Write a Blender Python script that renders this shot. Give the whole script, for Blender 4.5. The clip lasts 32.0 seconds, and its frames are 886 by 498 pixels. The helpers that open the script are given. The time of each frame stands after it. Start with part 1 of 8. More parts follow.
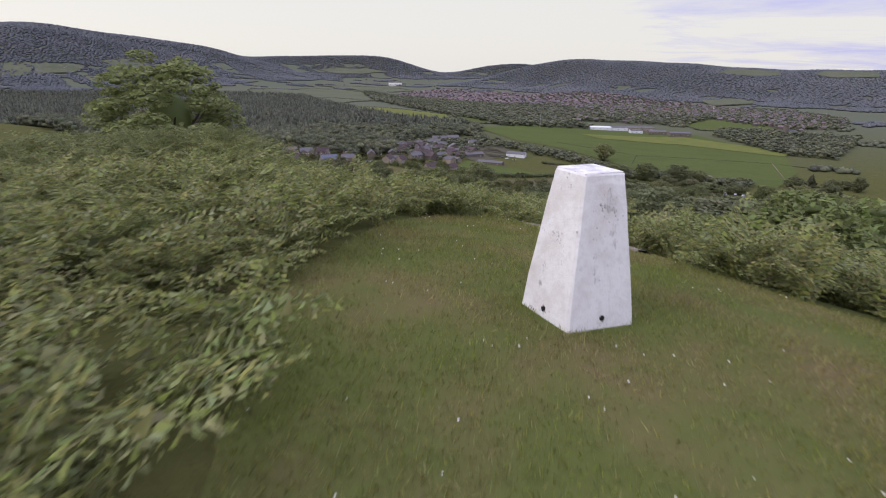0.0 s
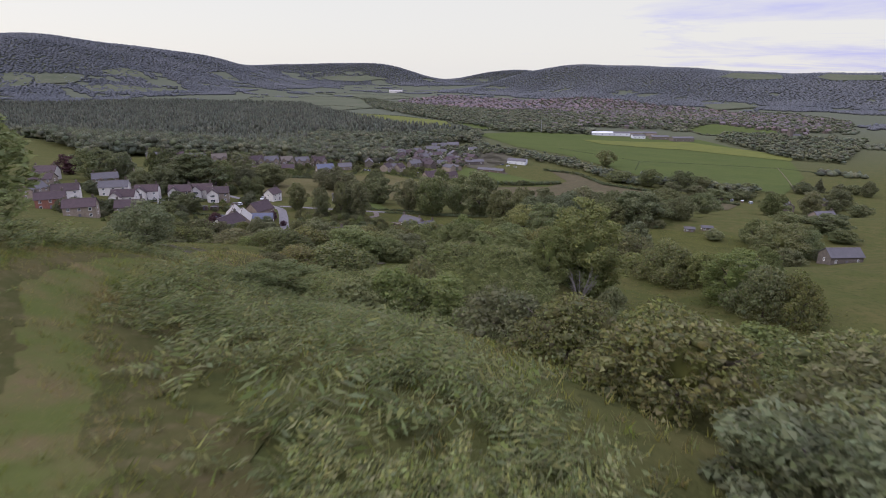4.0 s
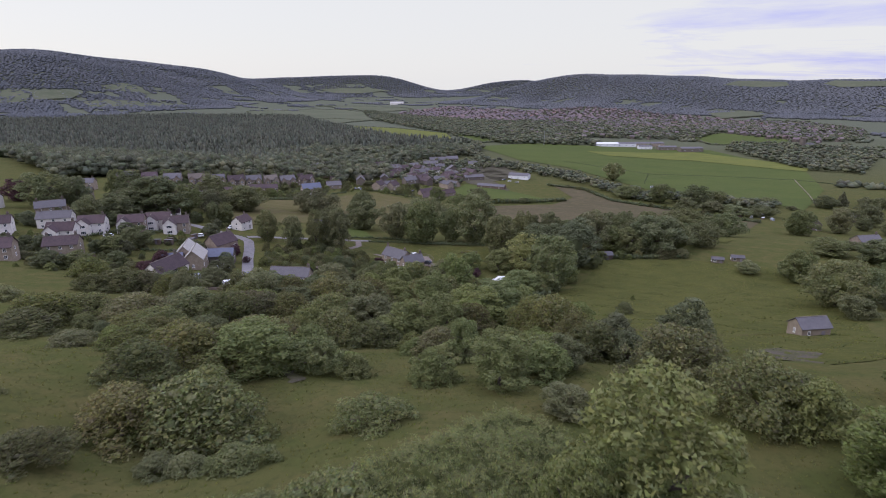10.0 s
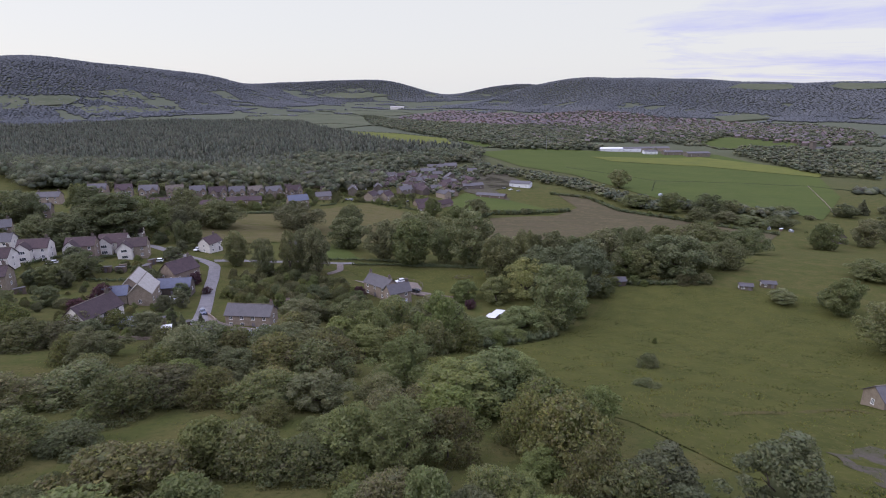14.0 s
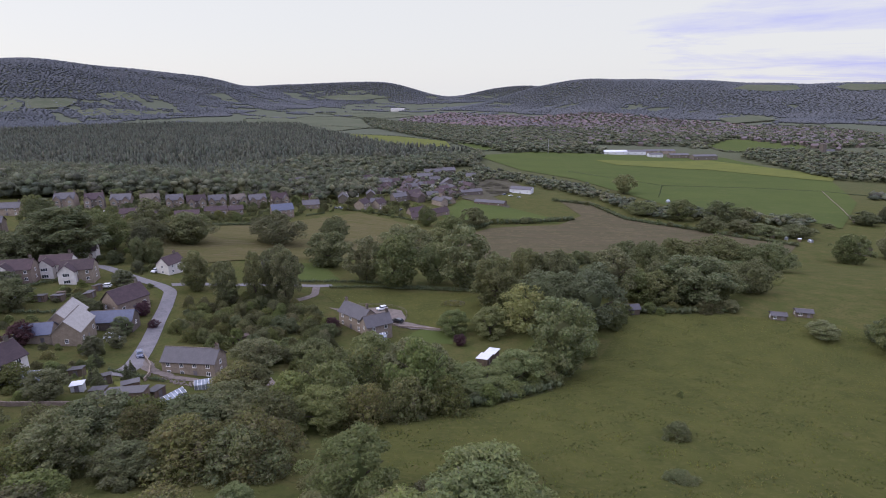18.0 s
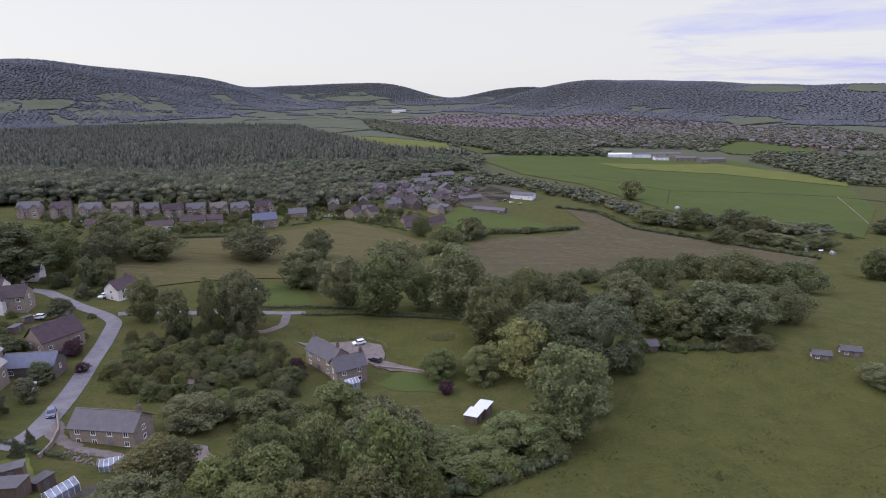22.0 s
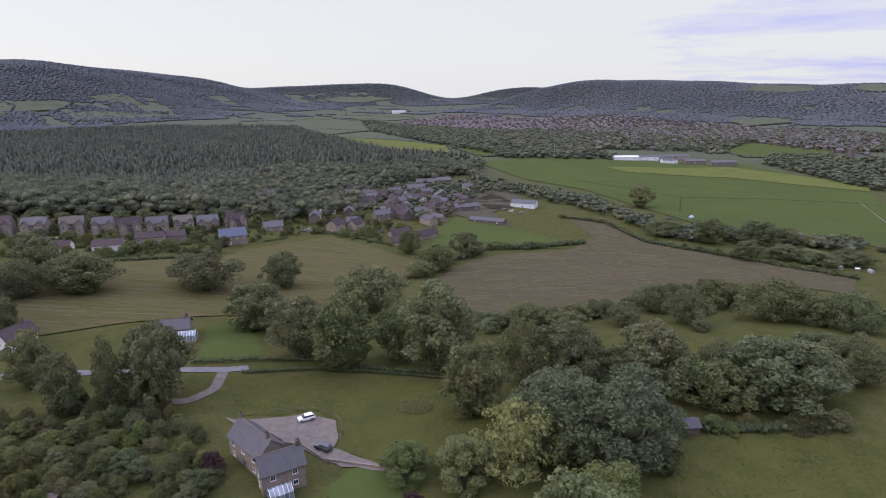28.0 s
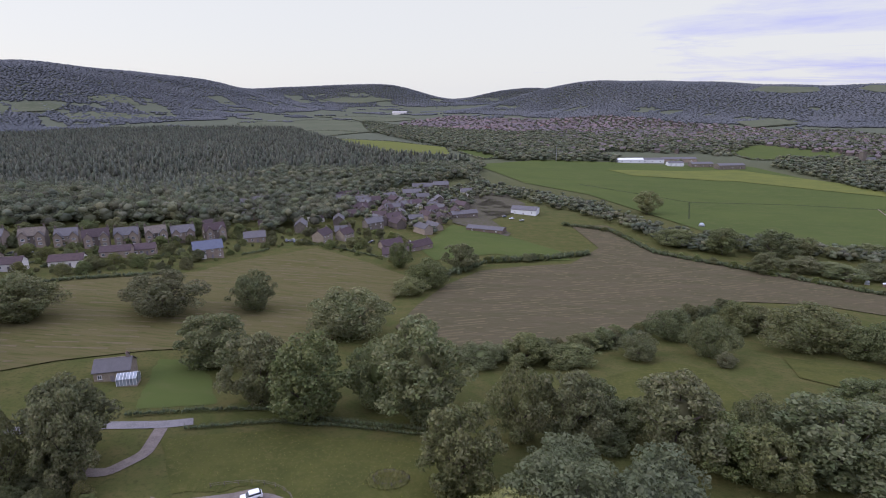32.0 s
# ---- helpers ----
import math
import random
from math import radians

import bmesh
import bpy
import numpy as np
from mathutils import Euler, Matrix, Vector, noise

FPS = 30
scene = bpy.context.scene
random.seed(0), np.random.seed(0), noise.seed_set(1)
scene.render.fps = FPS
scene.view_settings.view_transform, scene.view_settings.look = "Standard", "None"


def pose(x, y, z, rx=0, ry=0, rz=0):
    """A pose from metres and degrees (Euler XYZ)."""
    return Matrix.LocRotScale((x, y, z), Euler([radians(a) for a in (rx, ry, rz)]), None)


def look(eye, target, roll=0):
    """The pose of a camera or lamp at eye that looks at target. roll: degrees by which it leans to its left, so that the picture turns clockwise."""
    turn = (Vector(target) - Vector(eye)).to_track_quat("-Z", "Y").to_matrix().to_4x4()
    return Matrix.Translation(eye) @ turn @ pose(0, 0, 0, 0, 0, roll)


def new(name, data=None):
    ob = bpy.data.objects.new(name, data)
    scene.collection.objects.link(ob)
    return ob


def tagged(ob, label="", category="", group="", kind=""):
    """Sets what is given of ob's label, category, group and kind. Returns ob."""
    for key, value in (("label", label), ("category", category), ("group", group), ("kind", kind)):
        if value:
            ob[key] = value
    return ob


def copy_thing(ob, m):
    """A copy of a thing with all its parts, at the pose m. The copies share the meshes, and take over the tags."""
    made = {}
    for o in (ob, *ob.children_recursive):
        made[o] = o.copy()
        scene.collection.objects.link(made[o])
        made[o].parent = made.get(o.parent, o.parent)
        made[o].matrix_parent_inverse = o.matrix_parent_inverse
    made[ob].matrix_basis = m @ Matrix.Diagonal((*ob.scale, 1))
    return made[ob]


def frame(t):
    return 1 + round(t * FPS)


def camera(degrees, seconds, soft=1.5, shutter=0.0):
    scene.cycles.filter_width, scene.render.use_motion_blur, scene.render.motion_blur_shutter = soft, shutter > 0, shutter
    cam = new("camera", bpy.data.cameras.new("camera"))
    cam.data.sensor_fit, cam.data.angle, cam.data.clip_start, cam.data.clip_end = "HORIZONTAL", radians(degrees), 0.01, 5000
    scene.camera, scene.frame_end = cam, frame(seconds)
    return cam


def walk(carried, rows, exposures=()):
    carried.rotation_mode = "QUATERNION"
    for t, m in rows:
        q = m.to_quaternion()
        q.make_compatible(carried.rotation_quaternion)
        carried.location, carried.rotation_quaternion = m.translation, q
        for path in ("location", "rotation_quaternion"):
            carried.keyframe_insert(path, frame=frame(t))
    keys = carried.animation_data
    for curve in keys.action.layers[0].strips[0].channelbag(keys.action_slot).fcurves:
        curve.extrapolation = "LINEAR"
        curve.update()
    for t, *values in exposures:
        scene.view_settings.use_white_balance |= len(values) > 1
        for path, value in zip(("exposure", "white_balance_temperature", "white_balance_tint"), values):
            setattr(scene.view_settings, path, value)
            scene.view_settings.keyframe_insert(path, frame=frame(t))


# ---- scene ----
cam = camera(76.30, 32.0, soft=1.0, shutter=0.4)
# seconds, place, heading, tilt, lean
ROUTE = [
    (0, -0.986, -3.765, 1.879, -0.936, -18.300, 1.260),
    (0.5, -0.775, -2.277, 1.825, -0.913, -18.251, 1.179),
    (1, -0.569, -0.649, 1.808, -0.898, -18.208, 1.117),
    (1.5, -0.406, 1.016, 1.701, -0.871, -18.118, 1.034),
    (2, -0.122, 2.815, 1.669, -0.819, -18.020, 0.938),
    (2.5, 0.186, 4.574, 1.653, -0.785, -17.941, 0.855),
    (3, 0.617, 6.566, 1.659, -0.761, -17.853, 0.814),
    (3.5, 1.068, 8.603, 1.605, -0.725, -17.771, 0.774),
    (5.5, 3.196, 18.902, 1.363, -0.557, -17.398, 0.495),
    (6, 3.757, 22.202, 1.323, -0.521, -17.296, 0.435),
    (7, 4.894, 29.518, 1.207, -0.439, -17.099, 0.311),
    (8, 6.080, 37.104, 1.110, -0.352, -16.919, 0.192),
    (9, 7.365, 44.756, 0.991, -0.287, -16.765, 0.081),
    (10, 8.665, 52.755, 1.001, -0.234, -16.636, 0.036),
    (11, 9.962, 61.107, 1.048, -0.180, -16.508, -0.041),
    (12, 11.264, 69.587, 1.017, -0.110, -16.399, -0.122),
    (13, 12.510, 77.851, 0.901, -0.048, -16.301, -0.184),
    (14, 13.740, 85.808, 0.845, 0.002, -16.244, -0.243),
    (14.5, 14.409, 89.664, 0.796, 0.028, -16.224, -0.258),
    (16.5, 17.258, 105.329, 0.322, 0.134, -16.119, -0.335),
    (17, 17.960, 109.271, 0.225, 0.166, -16.098, -0.349),
    (18, 19.398, 117.019, 0.104, 0.226, -16.058, -0.367),
    (19, 20.835, 124.611, 0.039, 0.302, -16.015, -0.402),
    (20, 22.173, 132.218, -0.118, 0.372, -15.974, -0.399),
    (21, 23.437, 139.924, -0.332, 0.436, -15.948, -0.367),
    (22, 24.611, 147.443, -0.426, 0.475, -15.934, -0.372),
    (23, 25.824, 154.787, -0.565, 0.521, -15.899, -0.383),
    (24, 27.063, 162.233, -0.702, 0.556, -15.882, -0.384),
    (25, 28.282, 169.920, -0.925, 0.606, -15.889, -0.406),
    (25.5, 28.875, 173.782, -1.009, 0.627, -15.894, -0.405),
    (27.5, 31.299, 189.000, -1.063, 0.716, -15.889, -0.454),
    (28, 31.828, 192.860, -1.216, 0.744, -15.883, -0.465),
    (29, 32.932, 200.630, -1.641, 0.801, -15.848, -0.468),
    (30, 34.085, 208.173, -1.728, 0.851, -15.842, -0.473),
    (31, 35.219, 215.202, -1.592, 0.898, -15.843, -0.469),
    (32, 36.336, 221.846, -1.488, 0.923, -15.818, -0.440),
]
walk(cam, [(r[0], pose(r[1], r[2], r[3], 90 + r[5], 0, r[4]) @ pose(0, 0, 0, 0, 0, r[6])) for r in ROUTE],
     [(0, 0.0, 6100, 18), (8, 0.0, 5880, 19), (16, 0.0, 5820, 19), (32, 0.0, 5780, 19)])

# ---- light: a bright overcast evening sky with thin streaks, the sun veiled ahead on the left ----
SUN_UP, SUN_ROUND = radians(34), radians(-62)
world = bpy.data.worlds.new("sky")
scene.world = world
world.use_nodes = True
wn, wl = world.node_tree.nodes, world.node_tree.links
wn.clear()


def wnode(kind, **values):
    n = wn.new(kind)
    for k, v in values.items():
        n.inputs[k.replace("_", " ")].default_value = v
    return n


sky = wn.new("ShaderNodeTexSky")
sky.sky_type, sky.sun_disc = "NISHITA", False
sky.sun_elevation, sky.sun_rotation = SUN_UP, SUN_ROUND
sky_level = wn.new("ShaderNodeVectorMath")
sky_level.operation = "SCALE"
sky_level.inputs["Scale"].default_value = 0.11
wl.new(sky.outputs[0], sky_level.inputs[0])
where = wn.new("ShaderNodeTexCoord")
# cloud sheets are stretched by laying the direction on a flat ceiling
split = wn.new("ShaderNodeSeparateXYZ")
wl.new(where.outputs["Generated"], split.inputs[0])
lift = wn.new("ShaderNodeMath")
lift.operation = "ADD"
lift.inputs[1].default_value = 0.07
wl.new(split.outputs["Z"], lift.inputs[0])
flat = []
for axis in "XY":
    d = wn.new("ShaderNodeMath")
    d.operation = "DIVIDE"
    wl.new(split.outputs[axis], d.inputs[0])
    wl.new(lift.outputs[0], d.inputs[1])
    flat.append(d)
ceiling_at = wn.new("ShaderNodeCombineXYZ")
wl.new(flat[0].outputs[0], ceiling_at.inputs[0])
wl.new(flat[1].outputs[0], ceiling_at.inputs[1])
streak = wnode("ShaderNodeTexNoise", Scale=0.55, Detail=8.0, Roughness=0.6, Distortion=0.5)
wl.new(ceiling_at.outputs[0], streak.inputs["Vector"])
# thin cloud breaks up to the right
side = wn.new("ShaderNodeMapRange")
side.inputs["From Min"].default_value, side.inputs["From Max"].default_value = -0.05, 0.55
side.inputs["To Min"].default_value, side.inputs["To Max"].default_value = -0.24, 0.09
wl.new(split.outputs["X"], side.inputs["Value"])
both = wn.new("ShaderNodeMath")
both.operation = "ADD"
wl.new(streak.outputs["Fac"], both.inputs[0])
wl.new(side.outputs[0], both.inputs[1])
ramp = wn.new("ShaderNodeValToRGB")
ramp.color_ramp.elements[0].position, ramp.color_ramp.elements[0].color = 0.50, (0.872, 0.853, 0.738, 1)
ramp.color_ramp.elements[1].position, ramp.color_ramp.elements[1].color = 0.76, (0.58, 0.58, 0.82, 1)
wl.new(both.outputs[0], ramp.inputs[0])
mix = wn.new("ShaderNodeMix")
mix.data_type = "RGBA"
mix.inputs["Factor"].default_value = 0.9
wl.new(sky_level.outputs[0], mix.inputs["A"])
wl.new(ramp.outputs[0], mix.inputs["B"])
# an overcast sky is brighter overhead than at the horizon
dome = wn.new("ShaderNodeMapRange")
dome.inputs["From Min"].default_value, dome.inputs["From Max"].default_value = 0.14, 1.0
wl.new(split.outputs["Z"], dome.inputs["Value"])
gain = wn.new("ShaderNodeMix")
gain.data_type = "RGBA"
gain.inputs["A"].default_value, gain.inputs["B"].default_value = (1, 1, 1, 1), (2.2, 2.26, 3.2, 1)
wl.new(dome.outputs[0], gain.inputs["Factor"])
raised = wn.new("ShaderNodeVectorMath")
raised.operation = "MULTIPLY"
wl.new(mix.outputs["Result"], raised.inputs[0])
wl.new(gain.outputs["Result"], raised.inputs[1])
glow = wnode("ShaderNodeBackground", Strength=1.0)
wl.new(raised.outputs[0], glow.inputs[0])
end = wn.new("ShaderNodeOutputWorld")
wl.new(glow.outputs[0], end.inputs[0])
sun = new("sun", bpy.data.lights.new("sun", "SUN"))
sun.data.energy, sun.data.angle, sun.data.color = 1.35, radians(25), (1.0, 0.93, 0.84)
sun.matrix_world = look((math.sin(SUN_ROUND) * 100, math.cos(SUN_ROUND) * -100, 70), (0, 0, 0))

# ---- materials ----
def material(name, colour, rough=0.8, metal=0.0, second=None, third=None, scale=1.0, bump_size=0.0, bump_scale=20.0, by_object=0.0, by_island=0.0, coat=0.0, blend=0.5, stretch=(1, 1, 1), detail=6.0):
    """A surface with two scales of variation in colour, grain relief, and a shade of its own per object or per piece."""
    m = bpy.data.materials.new(name)
    m.use_nodes = True
    nodes, links = m.node_tree.nodes, m.node_tree.links
    bsdf = nodes["Principled BSDF"]
    bsdf.inputs["Roughness"].default_value, bsdf.inputs["Metallic"].default_value = rough, metal
    bsdf.inputs["Coat Weight"].default_value = coat
    bsdf.inputs["Specular IOR Level"].default_value = 0.02 if rough > 0.92 else 0.18 if rough > 0.6 else 0.5
    at = nodes.new("ShaderNodeNewGeometry")
    grid = nodes.new("ShaderNodeMapping")
    grid.inputs["Scale"].default_value = stretch
    links.new(at.outputs["Position"], grid.inputs["Vector"])

    def noise_at(s, d=detail):
        n = nodes.new("ShaderNodeTexNoise")
        n.inputs["Scale"].default_value, n.inputs["Detail"].default_value, n.inputs["Roughness"].default_value = s, d, 0.62
        links.new(grid.outputs[0], n.inputs["Vector"])
        return n

    def blended(a, b, fac, low, high):
        r = nodes.new("ShaderNodeMapRange")
        r.inputs["From Min"].default_value, r.inputs["From Max"].default_value = low, high
        links.new(fac, r.inputs["Value"])
        k = nodes.new("ShaderNodeMix")
        k.data_type = "RGBA"
        links.new(r.outputs[0], k.inputs["Factor"])
        for socket, v in (("A", a), ("B", b)):
            if isinstance(v, tuple):
                k.inputs[socket].default_value = (*v, 1)
            else:
                links.new(v, k.inputs[socket])
        return k.outputs["Result"]

    base = colour
    if second:
        base = blended(base, second, noise_at(scale).outputs["Fac"], blend - 0.13, blend + 0.15)
    if third:
        base = blended(base, third, noise_at(scale * 6.3).outputs["Fac"], 0.5, 0.72)
    for amount, info in ((by_object, "object"), (by_island, "island")):
        if not amount:
            continue
        tint = nodes.new("ShaderNodeHueSaturation")
        info = nodes.new("ShaderNodeObjectInfo").outputs["Random"] if info == "object" else at.outputs["Random Per Island"]
        for socket, k, mid, wave in (("Value", 1.0, 1.0, 1.0), ("Hue", 0.09, 0.5, 7.31), ("Saturation", 0.5, 1.0, 3.77)):
            w = nodes.new("ShaderNodeMath")
            w.operation = "MULTIPLY"
            w.inputs[1].default_value = wave
            links.new(info, w.inputs[0])
            f = nodes.new("ShaderNodeMath")
            f.operation = "FRACT"
            links.new(w.outputs[0], f.inputs[0])
            r = nodes.new("ShaderNodeMapRange")
            r.inputs["To Min"].default_value, r.inputs["To Max"].default_value = mid - amount * k, mid + amount * k
            links.new(f.outputs[0], r.inputs["Value"])
            links.new(r.outputs[0], tint.inputs[socket])
        if isinstance(base, tuple):
            tint.inputs["Color"].default_value = (*base, 1)
        else:
            links.new(base, tint.inputs["Color"])
        base = tint.outputs[0]
    if isinstance(base, tuple):
        bsdf.inputs["Base Color"].default_value = (*base, 1)
    else:
        links.new(base, bsdf.inputs["Base Color"])
    if bump_size:
        b = nodes.new("ShaderNodeBump")
        b.inputs["Distance"].default_value = bump_size
        b.inputs["Strength"].default_value = 0.8
        links.new(noise_at(bump_scale).outputs["Fac"], b.inputs["Height"])
        links.new(b.outputs[0], bsdf.inputs["Normal"])
    return m


def leafy(name, colour, second, vary=0.22, by_object=0.0, scale=0.25):
    """Leaves: two greens in patches, a shade per leaf, and some light let through."""
    m = material(name, colour, 0.75, second=second, scale=scale, by_island=vary, by_object=by_object)
    nodes, links = m.node_tree.nodes, m.node_tree.links
    bsdf, end = nodes["Principled BSDF"], nodes["Material Output"]
    thin = nodes.new("ShaderNodeBsdfTranslucent")
    links.new(bsdf.inputs["Base Color"].links[0].from_socket, thin.inputs["Color"])
    k = nodes.new("ShaderNodeMixShader")
    k.inputs[0].default_value = 0.36
    links.new(bsdf.outputs[0], k.inputs[1])
    links.new(thin.outputs[0], k.inputs[2])
    links.new(k.outputs[0], end.inputs["Surface"])
    return m


def glass_pane(name, colour=(0.02, 0.025, 0.03)):
    return material(name, colour, 0.08, second=tuple(c * 2.2 for c in colour), scale=0.6)


M = {}
M["turf"] = material("hill turf", (0.062, 0.070, 0.021), 0.95, second=(0.090, 0.082, 0.030), third=(0.046, 0.052, 0.018), scale=0.16, bump_size=0.25, bump_scale=2.2)
nodes, links = M["turf"].node_tree.nodes, M["turf"].node_tree.links
bsdf = nodes["Principled BSDF"]
near_grass = bsdf.inputs["Base Color"].links[0].from_socket
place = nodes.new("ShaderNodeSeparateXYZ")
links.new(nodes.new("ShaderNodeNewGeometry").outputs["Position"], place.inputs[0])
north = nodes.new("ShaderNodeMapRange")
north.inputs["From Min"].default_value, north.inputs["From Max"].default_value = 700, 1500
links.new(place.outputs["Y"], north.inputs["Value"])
far_haze = nodes.new("ShaderNodeMix")
far_haze.data_type = "RGBA"
far_haze.inputs["B"].default_value = (0.090, 0.098, 0.066, 1)  # grass of the upper valley, paled and greyed: haze put into its colour
links.new(north.outputs[0], far_haze.inputs["Factor"])
links.new(near_grass, far_haze.inputs["A"])
links.new(far_haze.outputs["Result"], bsdf.inputs["Base Color"])
M["lawn"] = material("cropped hilltop grass", (0.082, 0.094, 0.027), 0.95, second=(0.129, 0.098, 0.049), third=(0.093, 0.102, 0.032), scale=0.8, bump_size=0.03, bump_scale=16, blend=0.57)
M["heath"] = material("dry heath grass", (0.086, 0.073, 0.030), 0.95, second=(0.056, 0.060, 0.020), third=(0.112, 0.092, 0.046), scale=0.5, bump_size=0.12, bump_scale=4)
M["soil"] = material("trodden soil", (0.190, 0.158, 0.126), 0.95, second=(0.110, 0.098, 0.062), third=(0.255, 0.218, 0.184), scale=1.8, bump_size=0.03, bump_scale=14)
M["meadow"] = material("green meadow", (0.071, 0.089, 0.026), 0.95, second=(0.060, 0.078, 0.024), third=(0.081, 0.091, 0.032), scale=0.012, stretch=(1, 2.2, 1), bump_size=0.15, bump_scale=1.4)
M["bright"] = material("mown bright meadow", (0.120, 0.128, 0.034), 0.95, second=(0.092, 0.106, 0.032), third=(0.126, 0.124, 0.040), scale=0.03, stretch=(1, 2, 1))
M["paddock"] = material("rough paddock grass", (0.074, 0.076, 0.022), 0.95, second=(0.054, 0.060, 0.018), third=(0.094, 0.087, 0.031), scale=0.14, bump_size=0.3, bump_scale=1.1)
M["hay"] = material("cut hay field", (0.086, 0.072, 0.042), 0.95, second=(0.072, 0.066, 0.034), third=(0.104, 0.088, 0.056), scale=0.05, stretch=(0.5, 2.4, 1), bump_size=0.3, bump_scale=0.8)
M["hay_green"] = material("half cut hay field", (0.104, 0.089, 0.042), 0.95, second=(0.086, 0.078, 0.030), third=(0.054, 0.064, 0.018), scale=0.045, stretch=(0.35, 3.0, 1), bump_size=0.3, bump_scale=0.7)
# pale fields, their green greyed further to take in the haze
M["pale"] = material("pale far pasture", (0.098, 0.106, 0.066), 0.95, second=(0.076, 0.086, 0.052), third=(0.115, 0.112, 0.076), scale=0.008)
M["asphalt"] = material("worn lane asphalt", (0.182, 0.170, 0.168), 0.9, second=(0.134, 0.127, 0.125), third=(0.221, 0.208, 0.203), scale=0.4, bump_size=0.01, bump_scale=30)
M["gravel"] = material("pale gravel", (0.177, 0.150, 0.128), 0.95, second=(0.131, 0.109, 0.093), third=(0.216, 0.192, 0.173), scale=0.5, bump_size=0.03, bump_scale=12)
M["bracken"] = leafy("bracken", (0.168, 0.190, 0.064), (0.232, 0.238, 0.090), 0.38, scale=0.7)
# darker copy of the bracken greens, shade put into the colour
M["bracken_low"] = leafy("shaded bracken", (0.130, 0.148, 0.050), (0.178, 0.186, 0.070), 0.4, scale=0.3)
# dark greens that stand for the shade between the fronds
M["bracken_mass"] = material("dark sheet for shade in bracken", (0.052, 0.062, 0.021), 0.95, second=(0.074, 0.080, 0.028), third=(0.036, 0.041, 0.015), scale=0.9, bump_size=0.08, bump_scale=7)
M["dry"] = leafy("dry grass tufts", (0.243, 0.211, 0.083), (0.150, 0.164, 0.051), 0.4, scale=0.2)
M["tussock"] = leafy("pasture tussocks", (0.116, 0.133, 0.033), (0.184, 0.176, 0.056), 0.42, scale=0.05)
M["grass"] = leafy("grass blades", (0.152, 0.178, 0.039), (0.235, 0.204, 0.079), 0.38, scale=0.8)
M["leaf"] = leafy("broad leaves", (0.130, 0.145, 0.064), (0.164, 0.168, 0.076), 0.24, by_object=0.2, scale=0.12)
M["leaf_dark"] = leafy("dark leaves", (0.102, 0.114, 0.058), (0.130, 0.138, 0.068), 0.22, by_object=0.16, scale=0.12)
M["leaf_light"] = leafy("light ash leaves", (0.159, 0.179, 0.064), (0.170, 0.192, 0.068), 0.2, by_object=0.14, scale=0.12)
M["thorn"] = leafy("hawthorn leaves", (0.122, 0.128, 0.050), (0.158, 0.156, 0.060), 0.34, by_object=0.22, scale=0.15)
M["silver"] = leafy("silver willow leaves", (0.112, 0.128, 0.066), (0.138, 0.150, 0.080), 0.16, by_object=0.08, scale=0.12)
M["gold"] = leafy("yellow willow leaves", (0.293, 0.288, 0.102), (0.227, 0.243, 0.090), 0.16, by_object=0.06)
M["copper"] = leafy("copper leaves", (0.066, 0.034, 0.04), (0.092, 0.048, 0.05), 0.2, by_object=0.15)
M["conifer"] = leafy("plantation conifers", (0.100, 0.112, 0.084), (0.138, 0.140, 0.100), 0.42, scale=0.02)
M["wood_far"] = leafy("far woodland", (0.098, 0.112, 0.072), (0.154, 0.156, 0.090), 0.44, scale=0.03)
M["hedge"] = leafy("hedge leaves", (0.096, 0.116, 0.058), (0.122, 0.138, 0.068), 0.26, scale=0.1)
M["bark"] = material("grey bark", (0.12, 0.10, 0.085), 0.95, second=(0.07, 0.058, 0.048), scale=2.0, stretch=(1, 1, 0.3), bump_size=0.05, bump_scale=8)
M["dead"] = material("bleached dead twigs", (0.180, 0.162, 0.150), 0.9, second=(0.120, 0.108, 0.096), scale=3)
M["paint"] = material("weathered white paint", (0.677, 0.660, 0.642), 0.75, second=(0.50, 0.455, 0.415), third=(0.57, 0.55, 0.54), scale=3.4, bump_size=0.006, bump_scale=45, blend=0.58)
M["bare"] = material("bare concrete and lichen", (0.40, 0.38, 0.36), 0.9, second=(0.62, 0.60, 0.58), third=(0.22, 0.20, 0.19), scale=14, bump_size=0.004, bump_scale=60)
M["hole"] = material("dark hole", (0.02, 0.018, 0.016), 0.9)
M["stone"] = material("gritstone wall", (0.253, 0.208, 0.162), 0.9, second=(0.187, 0.152, 0.119), third=(0.309, 0.256, 0.204), scale=0.9, by_object=0.12, bump_size=0.04, bump_scale=6)
M["stone_dark"] = material("dark gritstone", (0.149, 0.126, 0.104), 0.9, second=(0.099, 0.086, 0.072), third=(0.198, 0.171, 0.140), scale=0.8, by_object=0.16, bump_size=0.04, bump_scale=6)
M["render"] = material("white rendered wall", (0.629, 0.603, 0.561), 0.85, second=(0.527, 0.501, 0.459), scale=0.7, by_object=0.05)
M["brick"] = material("red brick", (0.26, 0.125, 0.085), 0.9, second=(0.19, 0.095, 0.07), third=(0.32, 0.17, 0.12), scale=1.2, by_object=0.15)
M["slate"] = material("grey slate", (0.076, 0.069, 0.073), 0.6, second=(0.058, 0.053, 0.056), third=(0.101, 0.092, 0.092), scale=0.7, by_object=0.15, bump_size=0.03, bump_scale=5)
M["slate_blue"] = material("blue slate", (0.072, 0.081, 0.122), 0.5, second=(0.055, 0.061, 0.095), third=(0.093, 0.102, 0.144), scale=0.8, by_object=0.06, bump_size=0.03, bump_scale=5)
